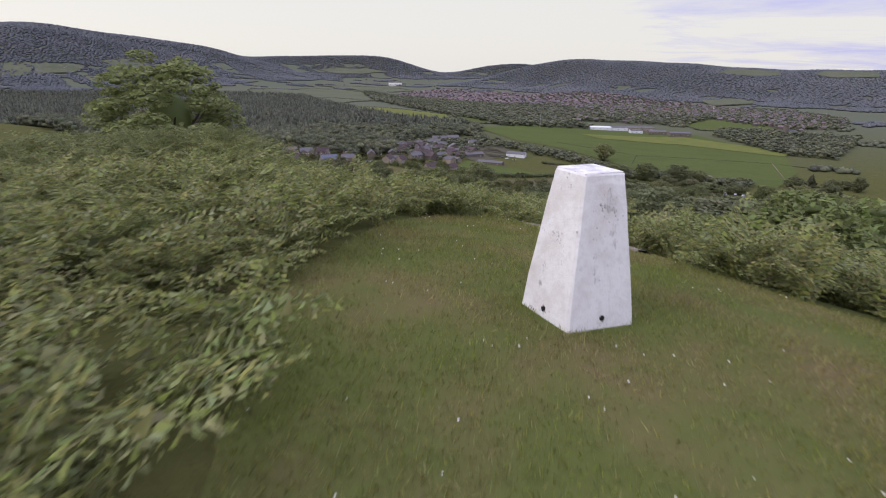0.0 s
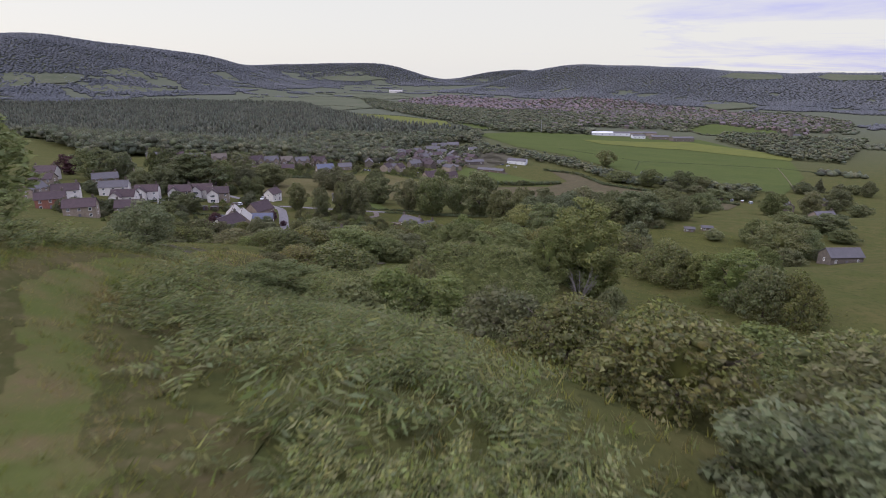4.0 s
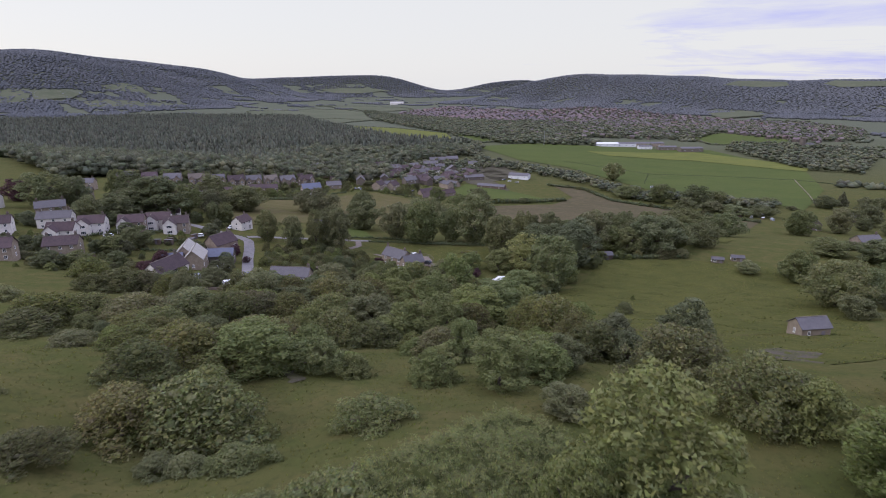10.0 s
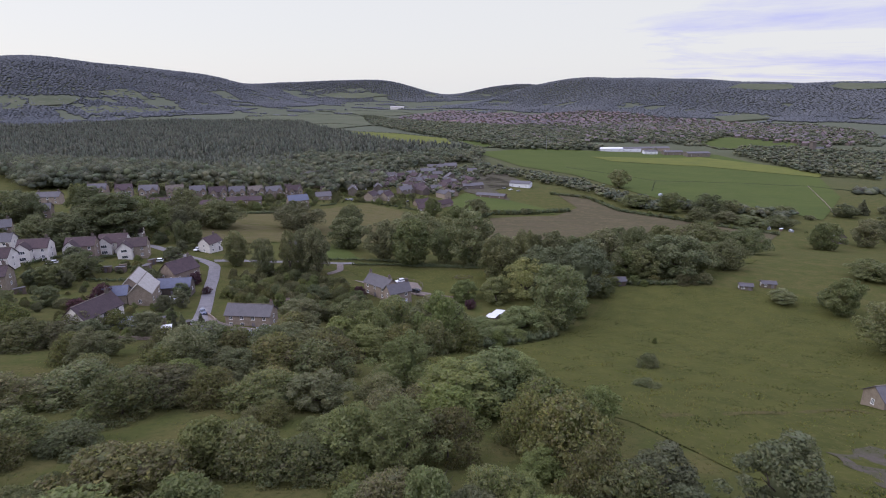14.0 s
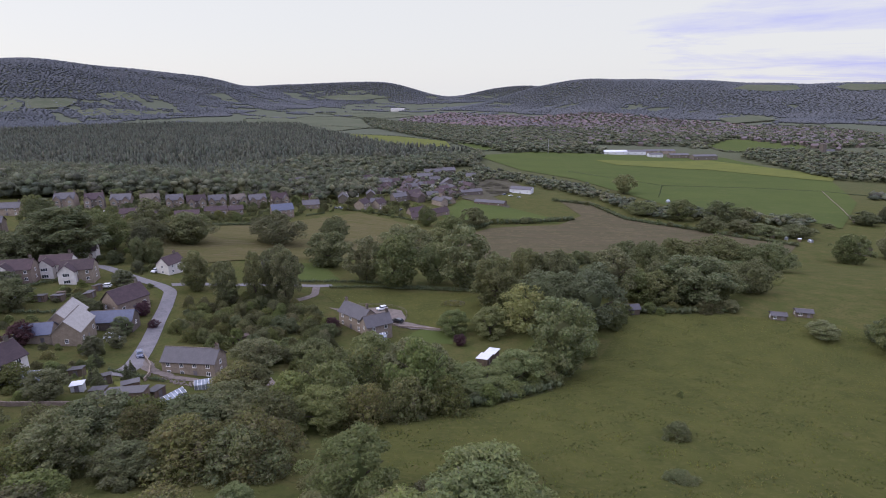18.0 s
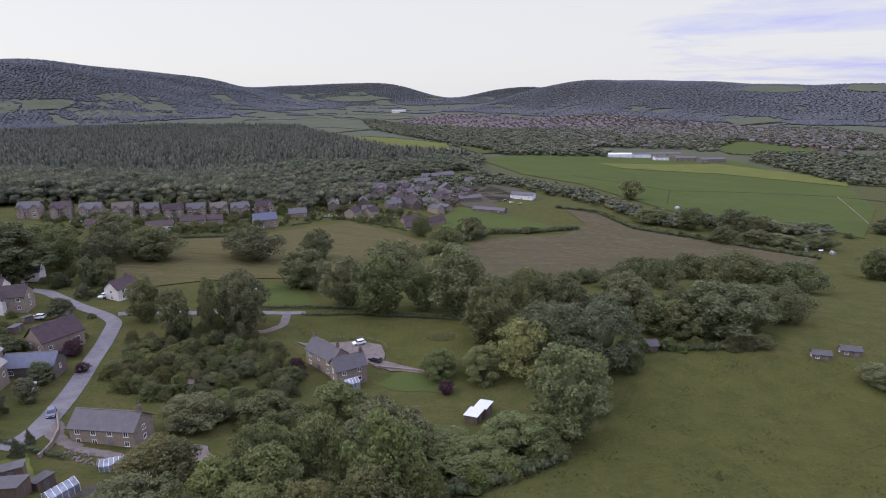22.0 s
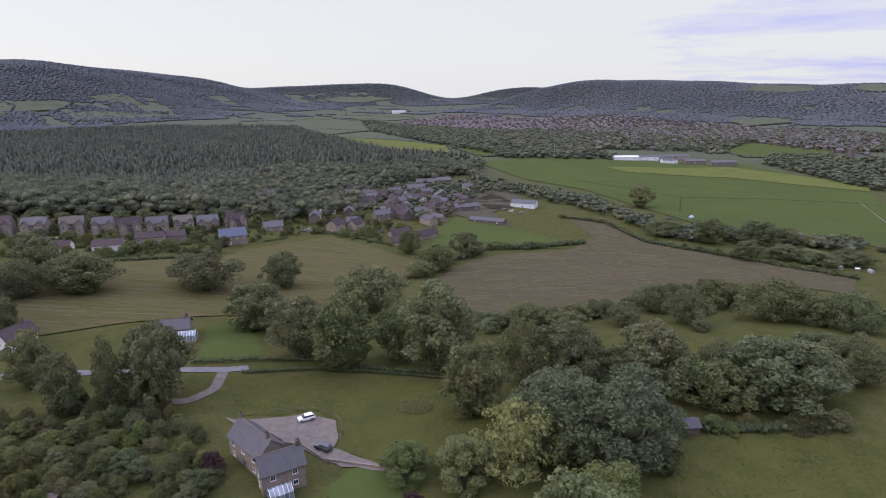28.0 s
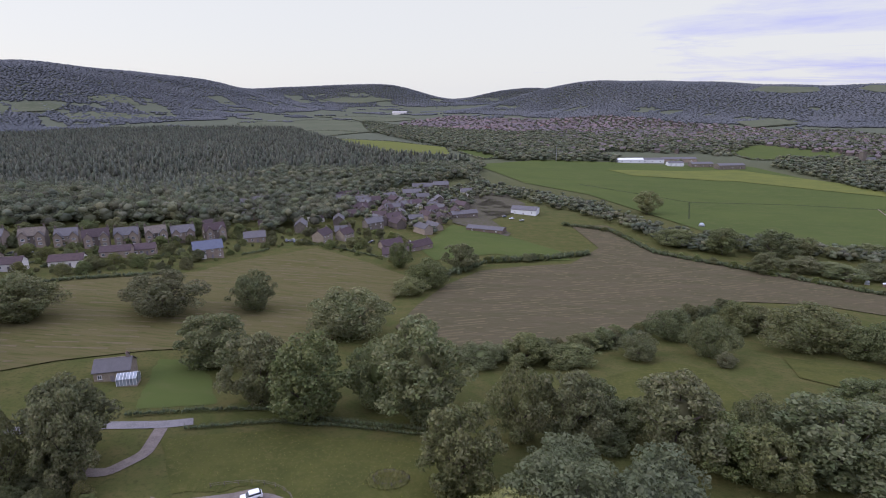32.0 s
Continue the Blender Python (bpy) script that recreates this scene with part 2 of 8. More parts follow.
M["tile"] = material("brown concrete tiles", (0.072, 0.051, 0.053), 0.85, second=(0.053, 0.040, 0.042), third=(0.094, 0.068, 0.067), scale=0.8, by_object=0.15, bump_size=0.03, bump_scale=5)
M["tile_red"] = material("red clay tiles", (0.175, 0.115, 0.10), 0.85, second=(0.135, 0.095, 0.088), scale=0.5, by_object=0.2)
M["far_roof"] = material("far roofs", (0.150, 0.112, 0.108), 0.95, second=(0.105, 0.096, 0.102), scale=0.01, by_island=0.25)
M["swath"] = material("dry hay rows", (0.118, 0.098, 0.056), 0.95, second=(0.092, 0.080, 0.042), third=(0.135, 0.112, 0.066), scale=0.3, bump_size=0.1, bump_scale=5)
M["frame"] = material("white window frames", (0.78, 0.77, 0.75), 0.5, second=(0.7, 0.69, 0.67), scale=3)
M["glass"] = glass_pane("window glass")
M["glasshouse"] = glass_pane("greenhouse glass", (0.13, 0.145, 0.16))
M["door"] = material("painted door", (0.10, 0.09, 0.12), 0.5, second=(0.16, 0.14, 0.13), scale=2, by_object=0.3)
M["tin"] = material("white sheet roof", (0.624, 0.632, 0.647), 0.45, second=(0.546, 0.554, 0.577), scale=1.2)
M["timber"] = material("weathered timber", (0.15, 0.115, 0.085), 0.85, second=(0.10, 0.078, 0.06), scale=2, stretch=(1, 1, 0.2), by_object=0.2)
M["post"] = material("fence posts", (0.19, 0.165, 0.14), 0.9, second=(0.13, 0.11, 0.09), scale=4)
M["car_white"] = material("white car paint", (0.78, 0.79, 0.80), 0.25, second=(0.74, 0.75, 0.76), scale=1, coat=1.0)
M["car_dark"] = material("black car paint", (0.018, 0.018, 0.022), 0.25, second=(0.026, 0.026, 0.03), scale=1, coat=1.0)
M["car_blue"] = material("blue car paint", (0.035, 0.05, 0.10), 0.25, second=(0.045, 0.06, 0.115), scale=1, coat=1.0)
M["car_silver"] = material("silver car paint", (0.45, 0.46, 0.48), 0.3, 0.6, second=(0.42, 0.43, 0.45), scale=1, coat=1.0)
M["tyre"] = material("tyre rubber", (0.02, 0.02, 0.02), 0.9, second=(0.03, 0.03, 0.03), scale=5)
M["metal"] = material("dull metal", (0.4, 0.4, 0.42), 0.4, 0.9, second=(0.3, 0.3, 0.32), scale=5)
M["lamp"] = material("headlamp glass", (0.7, 0.7, 0.72), 0.1, second=(0.6, 0.6, 0.62), scale=8)
M["petal"] = material("white clover heads", (0.75, 0.74, 0.7), 0.8, second=(0.6, 0.58, 0.5), scale=9)
M["rubble"] = material("dark stony ground", (0.088, 0.076, 0.062), 0.95, second=(0.062, 0.064, 0.028), third=(0.100, 0.088, 0.072), scale=0.35, bump_size=0.06, bump_scale=6)
M["felt"] = material("dark roofing felt", (0.075, 0.07, 0.072), 0.9, second=(0.1, 0.095, 0.09), scale=1.5)
M["plastic"] = material("blue and pale plastic", (0.35, 0.4, 0.46), 0.5, second=(0.5, 0.52, 0.54), scale=1.0, by_object=0.4)
# paler and bluer than the nearer leaves: haze put into the colour
M["hill_wood"] = leafy("hillside woodland tinted for haze", (0.116, 0.124, 0.132), (0.146, 0.150, 0.154), 0.13, scale=0.004)
M["bracken_mid"] = leafy("hillside bracken", (0.122, 0.140, 0.050), (0.164, 0.174, 0.066), 0.34, scale=0.5)
M["stone_roof"] = material("pale stone slates", (0.3, 0.28, 0.255), 0.45, second=(0.24, 0.225, 0.2), third=(0.36, 0.34, 0.32), scale=0.9, bump_size=0.02, bump_scale=5)
M["dark_tuft"] = leafy("dark rushes", (0.05, 0.066, 0.022), (0.07, 0.085, 0.03), 0.3, scale=0.05)
M["flaked"] = material("flaking white paint over grey concrete", (0.66, 0.645, 0.63), 0.85, second=(0.3, 0.285, 0.28), third=(0.5, 0.48, 0.47), scale=9.0, bump_size=0.006, bump_scale=40, blend=0.53)
# ---- the lie of the land: a long profile down the hill, tilted and dented sideways ----
PROFILE_Y = (-400, -150, -60, -20, -6, 0, 5, 10, 20, 30, 50, 70, 85, 100, 120, 140, 176, 220, 270, 320, 360, 430, 520, 650, 930, 1600, 3200, 6000)
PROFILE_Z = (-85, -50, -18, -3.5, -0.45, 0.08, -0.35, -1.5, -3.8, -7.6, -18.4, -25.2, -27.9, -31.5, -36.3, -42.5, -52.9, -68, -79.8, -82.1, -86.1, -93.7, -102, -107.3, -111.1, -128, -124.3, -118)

# hollows and spurs on the slope: centre, radii, height
HOLLOWS = ((-42, 80, 26, 30, 5.6), (-14, 52, 9, 14, 6.5), (-17, 97, 11, 24, -2.3), (10, 80, 9, 17, 4.5), (38, 80, 16, 30, -3.7), (105, 185, 45, 45, -5.9), (58, 188, 25, 35, -1.1), (8, 10, 6, 9, -1.8), (-60, 300, 60, 60, -2.4), (15, 34, 9, 14, -2.4), (-1, 75.5, 13, 9, 2.3), (23, 79, 13, 13, 2.3), (-42, 116, 20, 15, 2.8), (76, 151, 18, 18, -2.6), (47, 82, 9, 12, 1.6), (-40, 79, 14, 11, 1.7))
# the long wooded hill, the head of the valley, the hill behind the town: centre, radii, height, turn
HILLS = ((-2500, 1900, 700, 700, 40, 0.3), (-2097, 3000, 604, 736, 256, 0.3), (-1570, 3800, 520, 654, 168, 0.2), (-633, 4455, 526, 314, 134, 0), (662, 4702, 514, 195, 111, 0), (612, 3235, 390, 230, 84, 0), (1054, 3041, 506, 529, 121, 0.3), (1796, 2756, 568, 620, 86, 0.3), (2704, 2515, 815, 661, 124, 0.2), (-719, 4895, 1905, 166, 26, 0), (-1152, 4408, 352, 266, 54, 0), (-338, 4560, 275, 184, 44, 0))


def bump(x, y, cx, cy, rx, ry, h, turn=0.0):
    c, s = np.cos(turn), np.sin(turn)
    u, v = ((x - cx) * c + (y - cy) * s) / rx, (-(x - cx) * s + (y - cy) * c) / ry
    return h * np.exp(-(u * u + v * v))


def steps(x, a, b):
    k = np.clip((x - a) / (b - a), 0, 1)
    return k * k * (3 - 2 * k)


def hermite(y):
    """The profile, eased between its stations."""
    py, pz = np.array(PROFILE_Y, float), np.array(PROFILE_Z, float)
    slope = np.gradient(pz, py)
    i = np.clip(np.searchsorted(py, y) - 1, 0, len(py) - 2)
    h = py[i + 1] - py[i]
    k = np.clip((y - py[i]) / h, 0, 1)
    return (pz[i] * (1 + 2 * k) * (1 - k) ** 2 + slope[i] * h * k * (1 - k) ** 2
            + pz[i + 1] * k * k * (3 - 2 * k) - slope[i + 1] * h * k * k * (1 - k))


def ripple(x, y, wave, seed):
    a = seed * 1.7
    return (np.sin(x / wave + a) * np.cos(y / wave * 1.13 - a * 2) + 0.5 * np.sin((x + y) / wave * 1.9 + a * 3)
            + 0.35 * np.cos((x - 1.4 * y) / wave * 3.1 - a)) / 1.85


def land(x, y):
    """Height of the ground at x, y (numbers or arrays)."""
    x, y = np.asarray(x, float), np.asarray(y, float)
    z = hermite(y)
    # the hill top is a narrow crest that runs on to the left, and drops to the right
    near = 1 - steps(y, 40, 120)
    z = z - near * (0.09 * np.maximum(x - 1.5, 0) + 0.012 * np.maximum(x - 2, 0) ** 1.35)
    z = z + near * steps(y, 8, 22) * 2.6 * (1 - steps(x, -11, -2)) * (1 - steps(y, 26, 50))
    z = z - near * (1 - steps(y, 20, 50)) * 0.05 * np.maximum(-x - 9, 0) ** 1.25
    for cx, cy, rx, ry, h in HOLLOWS:
        z = z + bump(x, y, cx, cy, rx, ry, h)
    # the valley side rises to the left, the meadows fall away to the right
    left = np.maximum(-x, 0)
    mid = steps(y, 120, 240) * (1 - steps(y, 560, 900))
    z = z + mid * (0.115 * left - 0.0001 * left ** 2 * (left < 400) - 16.0 * (left >= 400)) * (1 - steps(left, 500, 1200))
    right = np.maximum(x, 0)
    z = z - steps(y, 340, 480) * 0.055 * np.minimum(right, 420) * (1 - steps(y, 900, 1600))
    for cx, cy, rx, ry, h, turn in HILLS:
        z = z + bump(x, y, cx, cy, rx, ry, h, turn)
    far = steps(np.hypot(x, y), 1500, 2600)
    z = z + far * 9 * ripple(x, y, 210, 1) + (1 - far) * steps(y, 30, 90) * (1 - steps(y, 200, 260)) * 0.5 * ripple(x, y, 7, 2)
    return z
# ---- where things stand: x, y, spread, height ----
FIELD_OAKS = (
    (-118.6, 408.0, 25.4, 15.6), (-76.1, 424.8, 27.3, 17.2), (-46.1, 440.6, 18.0, 16.6), (-130.3, 391.8, 17.6, 14.5),
)
HEDGE_TREES = (
    (-37.5, 380.8, 19.2, 17.2), (-16.6, 360.3, 16.1, 21.1), (-2.5, 353.9, 19.7, 23.9), (-2.1, 419.7, 27.3, 19.0), (15.4, 361.1, 15.1, 19.0), (28.0, 353.8, 23.8, 27.3),
    (5.2, 542.6, 13.8, 15.4), (24.1, 504.2, 20.4, 14.6), (41.7, 543.2, 16.1, 16.8), (15.5, 486.0, 16.1, 8.8),
)
PADDOCK_TREES = (
    (38.0, 321.8, 15.2, 19.8), (-45.4, 324.9, 16.5, 21.3),
)
MIDDLE_TREES = (
    (53.1, 342.3, 14.1, 19.4), (64.6, 340.1, 15.5, 19.6), (78.2, 343.1, 11.2, 10.4), (87.4, 334.8, 19.0, 20.8), (96.3, 328.6, 13.8, 12.8), (101.7, 323.5, 13.3, 13.7),
    (116.7, 325.0, 23.5, 19.2), (147.6, 340.0, 16.4, 14.6), (144.0, 352.2, 16.0, 11.7), (73.0, 336.6, 9.8, 6.2), (128.5, 330.5, 15, 15.5), (107, 333, 15, 15),
    (71, 346, 13, 14),
)
RIDGE_TREES = (
    (46.0, 394.2, 15.6, 6.7), (60.8, 394.5, 14.3, 11.1), (75.8, 395.6, 16.6, 6.6), (101.7, 404.0, 14.0, 9.1), (123.4, 429.9, 16.2, 12.9), (128.6, 407.9, 15.2, 15.1),
    (156.0, 444.1, 14.4, 14.7), (168.1, 448.4, 14.1, 12.0), (173.3, 420.8, 30.3, 17.7), (183.2, 407.8, 12.4, 12.8), (191.5, 400.4, 21.0, 15.4), (128.6, 395.7, 6.8, 5.1),
)
RIGHT_TREES = (
    (239.2, 572.2, 18.2, 13.9), (267.8, 577.9, 21.0, 11.5), (284.3, 569.8, 24.6, 9.4), (310.4, 568.7, 24.6, 11.0), (229.5, 772.6, 22.4, 22.4), (206.8, 640.9, 29.0, 13.0),
    (234.0, 620.8, 23.2, 20.1),
)
EDGE_TREES = (
    (10.8, 248.4, 14.4, 14.4), (-11.2, 244.6, 11.3, 9.3), (22.0, 296.3, 9.8, 8.7), (34.7, 294.9, 11.7, 10.2), (37.9, 251.1, 13.1, 10.3), (52.2, 262.0, 17.1, 22.3),
    (44.0, 253.9, 9.8, 9.0), (61.1, 280.5, 13.6, 13.8), (23.6, 249.6, 12.9, 6.7), (-3.9, 275.0, 13.1, 9.8), (6.5, 272.7, 7.2, 6.1), (-34.4, 261.5, 12.0, 8.4),
    (-18.8, 266.2, 13.1, 8.1), (-14.4, 226.8, 11.9, 10.5), (-5.7, 228.5, 12.3, 13.7), (13.5, 234.4, 13.2, 18.4), (2.0, 235.5, 8.6, 5.4), (29.6, 244.1, 15.0, 6.4),
)
WILLOW_GROUP = (
    (57.1, 302.2, 19.8, 19.9), (70.5, 300.2, 20.4, 22.2), (58.3, 317.0, 16.9, 14.6),
)
GOLD_WILLOW = (
    (47.0, 298.8, 18.2, 16.0),
)
VILLAGE_TREES = (
    (-119.1, 363.7, 9.5, 14.8), (-110.4, 357.3, 9.2, 12.0), (-160.3, 364.1, 18.9, 14.8), (-152.6, 373.1, 12.3, 15.3), (-146.0, 356.6, 16.8, 38.0), (-174.5, 381.0, 18.3, 34.9),
    (-139.6, 414.0, 20.3, 21.1), (-114.4, 405.0, 19.8, 17.2), (-140.6, 359.5, 14.2, 17.7), (-197.3, 368.8, 14.6, 18.2), (-116.5, 355.8, 7.9, 11.7), (-109.8, 356.3, 8.4, 10.3),
    (-77.8, 324.9, 12.6, 15.7), (-41.6, 318.8, 12.3, 28.3), (-61.8, 312.9, 9.6, 17.5), (-51.8, 315.9, 8.8, 20.3), (-164.8, 325.9, 16.5, 13.4), (-154.2, 330.9, 19.7, 15.0),
    (-154.8, 347.3, 17.8, 16.0), (-138.5, 376.0, 15.4, 18.6), (-209.1, 356.6, 22.9, 19.4), (-194.0, 402.9, 13.3, 20.8),
)
VILLAGE_TREES_b = (
    (-210.8, 379.0, 18.5, 16.1), (-158.2, 392.3, 19.4, 16.8),
)
VILLAGE_TREES += VILLAGE_TREES_b
FRONT_TREES = (
    (-41.7, 203.0, 11.0, 8.8), (-36.0, 205.7, 11.4, 8.2), (-26.7, 204.7, 10.4, 7.2), (-19.4, 207.4, 9.9, 7.5), (-13.9, 214.0, 10.7, 9.1), (-6.5, 218.3, 11.2, 9.5),
    (2.1, 221.1, 10.5, 9.8), (10.9, 226.9, 11.1, 10.4), (19.6, 231.1, 10.3, 9.6),
)
PLOT_LAWN = (
    (-79.8, 246.1), (-75.0, 249.8), (-64.0, 239.9), (-65.5, 233.9), (-70.6, 234.6),
)
PLOT_LAWN_B = (
    (-59.6, 237.0), (-58.0, 241.9), (-47.8, 231.5), (-48.9, 226.3),
)
VEG_BED = (
    (-42.6, 224.8), (-36.9, 234.3), (-29.0, 227.6), (-31.3, 216.0), (-37.0, 217.4),
)
DARK_TREES = (
    (-144.4, 353.0, 25.6, 22.2), (-162.1, 370.9, 21.1, 18.9),
)
COTTAGE_TREES = (
    (-62.4, 190.9, 7.0, 7.3), (-56.6, 187.2, 6.8, 8.2), (-37.6, 187.1, 10.2, 9.4), (-33.3, 202.2, 9.0, 8.1), (-11.1, 194.8, 13.4, 10.1), (-26.2, 204.1, 11.8, 8.2),
    (-45.4, 196.0, 8.5, 8.9), (-10.0, 235.3, 9.8, 13.7), (-0.6, 240.3, 13.6, 15.9), (12.9, 248.2, 14.2, 13.0), (-29.6, 235.6, 13.1, 8.5), (-126.5, 277.0, 10.1, 8.3),
    (-124.0, 290.0, 12.3, 9.8), (-102.4, 222.2, 11.7, 7.3), (-82.0, 202.9, 13.6, 7.1), (-83.3, 224.8, 9.5, 5.8), (-117.0, 238.4, 10.3, 6.3), (-76.1, 228.7, 8.1, 5.9),
    (-61.2, 198.5, 9.2, 5.5), (-75.2, 204.9, 9.7, 5.8), (-86.6, 197.0, 7.8, 5.4),
)
SLOPE_THORNS = (
    (0.4, 61.2, 3.7, 4.6), (25.2, 64.9, 5.6, 6.1), (43.6, 106.9, 9.1, 7.8), (47.7, 83.7, 7.8, 8.2), (50.7, 81.2, 6.4, 7.4), (3.2, 77.4, 5.6, 3.1),
    (-15.0, 100.2, 11.1, 7.2), (-21.3, 98.6, 8.0, 5.4), (-23.2, 89.8, 5.2, 2.9), (-24.7, 119.2, 10.3, 6.4), (-70.4, 156.8, 11.2, 6.6), (-54.9, 161.6, 12.3, 5.8),
    (-64.2, 161.9, 9.6, 6.0), (-46.5, 169.3, 13.0, 6.5), (0.4, 57.6, 4.5, 6.3), (-0.3, 66.7, 3.3, 3.8), (29.3, 134.3, 7.0, 7.7), (-69.5, 150.1, 12.6, 4.4),
    (-48.3, 149.7, 9.2, 4.6), (-33.5, 122.3, 7.4, 4.3), (-2.8, 141.8, 8.7, 4.8), (21.9, 123.1, 6.8, 5.4), (31.8, 130.4, 8.3, 6.6), (39.6, 118.3, 10.4, 7.9),
)
SLOPE_THORNS_b = (
    (2.5, 99.4, 6.6, 3.1), (-35.8, 162.3, 9.7, 7.1), (-15.7, 166.9, 10.2, 6.2), (5.4, 161.3, 8.6, 6.1), (29.4, 159.6, 12.6, 7.8), (-40.3, 140.8, 7.8, 4.8),
    (-42.5, 146.3, 9.4, 6.1), (-52.0, 180.3, 6.5, 5.3), (-20.1, 136.2, 11.6, 6.3), (-34.4, 168.8, 13.2, 6.4), (-24.7, 169.1, 8.6, 6.4), (-9.8, 144.2, 9.1, 6.9),
    (11.6, 172.8, 9.0, 4.3), (29.3, 146.4, 10.7, 9.5), (18.9, 133.4, 6.5, 4.8), (8.0, 131.8, 6.9, 4.7), (-15.9, 172.4, 8.9, 5.6), (14.3, 146.2, 7.2, 7.5),
    (25.5, 151.2, 7.7, 7.9), (-39.2, 183.4, 10.7, 6.9), (-46.9, 206.2, 7.3, 5.8), (-36.3, 202.5, 10.6, 6.3), (-21.5, 192.3, 12.7, 8.7), (-12.2, 191.3, 11.0, 8.0),
)
SLOPE_THORNS += SLOPE_THORNS_b
SLOPE_THORNS_c = (
    (-19.5, 121, 9.5, 6.6), (-17, 107, 8, 5.2), (-25.5, 110, 8.5, 5.4),
)
SLOPE_THORNS += SLOPE_THORNS_c
SLOPE_ELDERS = (
    (47.7, 103.4, 6.8, 6.5), (63.3, 109.9, 5.2, 5.3), (-7.9, 120.0, 6.3, 4.9), (-15.0, 144.2, 7.2, 6.9), (7.6, 115.7, 5.3, 4.8), (12.3, 129.5, 5.3, 7.2),
    (22.2, 118.8, 6.6, 5.4), (-10.6, 129.7, 7.1, 5.9), (14.5, 158.6, 8.7, 7.3), (23.7, 126.2, 6.4, 5.2), (25.7, 122.7, 5.5, 4.7), (22.1, 105.9, 4.9, 3.6),
    (-32.6, 175.6, 8.1, 6.0), (-6.5, 167.4, 9.1, 6.4), (24.9, 186.4, 13.3, 7.2), (-38.1, 188.2, 8.1, 7.8), (2.3, 145.9, 7.9, 8.2), (37.5, 162.6, 6.3, 6.3),
    (-28.5, 187.4, 8.0, 5.4), (-25.6, 220.6, 10.4, 7.3), (-26.4, 236.6, 8.0, 7.9),
)
SLOPE_ASHES = (
    (15.4, 75.9, 4.0, 6.6), (47.6, 91.8, 8.8, 8.5), (-16.1, 119.5, 10.3, 7.4), (15.8, 114.5, 6.8, 6.9), (6.9, 182.5, 9.8, 10.7), (16.7, 165.2, 12.2, 8.9),
    (8.5, 143.0, 7.6, 9.1), (21.6, 169.3, 12.3, 9.7), (27.3, 171.1, 6.9, 9.0),
)
SLOPE_DARK = (
    (45.2, 129.8, 7.0, 9.2), (36.3, 127.7, 5.2, 5.1), (35.9, 134.2, 6.6, 6.6),
)
SLOPE_SCRUB = (
    (19.1, 61.4, 3.3, 3.8), (19.5, 45.1, 3.0, 2.8), (-14.9, 92.1, 3.4, 1.9), (-7.9, 91.8, 4.7, 2.1), (-33.6, 100.7, 1.2, 0.7), (-13.6, 62.5, 1.1, 0.5),
    (22.0, 71.1, 3.8, 4.3), (-12.4, 92.3, 3.4, 1.9), (-5.9, 80.5, 3.1, 1.1), (-2.9, 81.2, 3.2, 1.4), (-13.9, 81.9, 2.3, 1.2), (-97.5, 177.5, 10.0, 3.7),
    (-52.4, 137.5, 6.7, 2.9), (47.8, 114.6, 3.7, 3.0), (-34.5, 148.4, 7.5, 4.1), (2.3, 173.5, 7.1, 4.8), (49.5, 131.3, 5.8, 2.6), (1.8, 187.3, 7.3, 3.9),
)
NEAR_BUSHES = (
    (-0.8, 40.6, 4.4, 4.2), (1.6, 41.6, 4.4, 4.2), (-3.0, 39.0, 3.8, 2.8), (-6.0, 34.2, 3.6, 1.8), (31.5, 57.5, 8.5, 6.8),
)
LONE_TREE = (-37.6, 84.0, 7.8, 5.8)
BIG_ASH = (20.3, 79.6, 9.2, 12.2)
FAR_RIGHT_OAKS = (
    (140.9, 228.3, 21.9, 16.2), (155.1, 234.4, 16.2, 12.9),
)
FAR_RIGHT_TREES = (
    (158.4, 275.5, 11.9, 14.5), (201.9, 319.5, 18.0, 8.4), (214.9, 305.3, 20.0, 10.3), (209.0, 286.1, 13.4, 7.0), (284.2, 471.6, 20.9, 20.0), (333.8, 496.5, 20.2, 22.1),
    (476.4, 661.4, 16.1, 9.0), (480.0, 644.1, 17.6, 11.3), (483.6, 627.1, 15.3, 18.3), (395.2, 548.7, 26.6, 20.2), (378.6, 496.9, 19.3, 12.5), (245.6, 339.6, 9.7, 4.8),
    (221.8, 333.3, 7.9, 4.7), (318.3, 626.4, 12.2, 8.5), (330.4, 623.5, 12.1, 7.9), (356.7, 639.8, 18.6, 9.3), (369.4, 618.6, 8.4, 4.8), (291.4, 618.9, 18.0, 15.6),
    (266.0, 612.1, 24.8, 21.2), (135.3, 212.3, 8.6, 5.8), (131.9, 206.6, 9.5, 7.2), (145.0, 289.8, 9.7, 5.8),
)
FAR_RIGHT_DARK = (
    (151.6, 217.3, 8.0, 5.2), (421.2, 643.3, 21.3, 13.8), (371.3, 519.2, 12.6, 12.1), (160.4, 285.2, 7.1, 8.1),
)
FAR_RIGHT_PINE = (
    (447.9, 656.9, 14.1, 16.6),
)
CREST_BUSHES = ((-15.9, 28.8, 8.0, 6.0), (-18.5, 32.0, 6.0, 4.6))
RIGHT_BUSHES = (
    (6.9, 16.1, 3.0, 2.7), (9.7, 17.7, 2.2, 2.5),
)
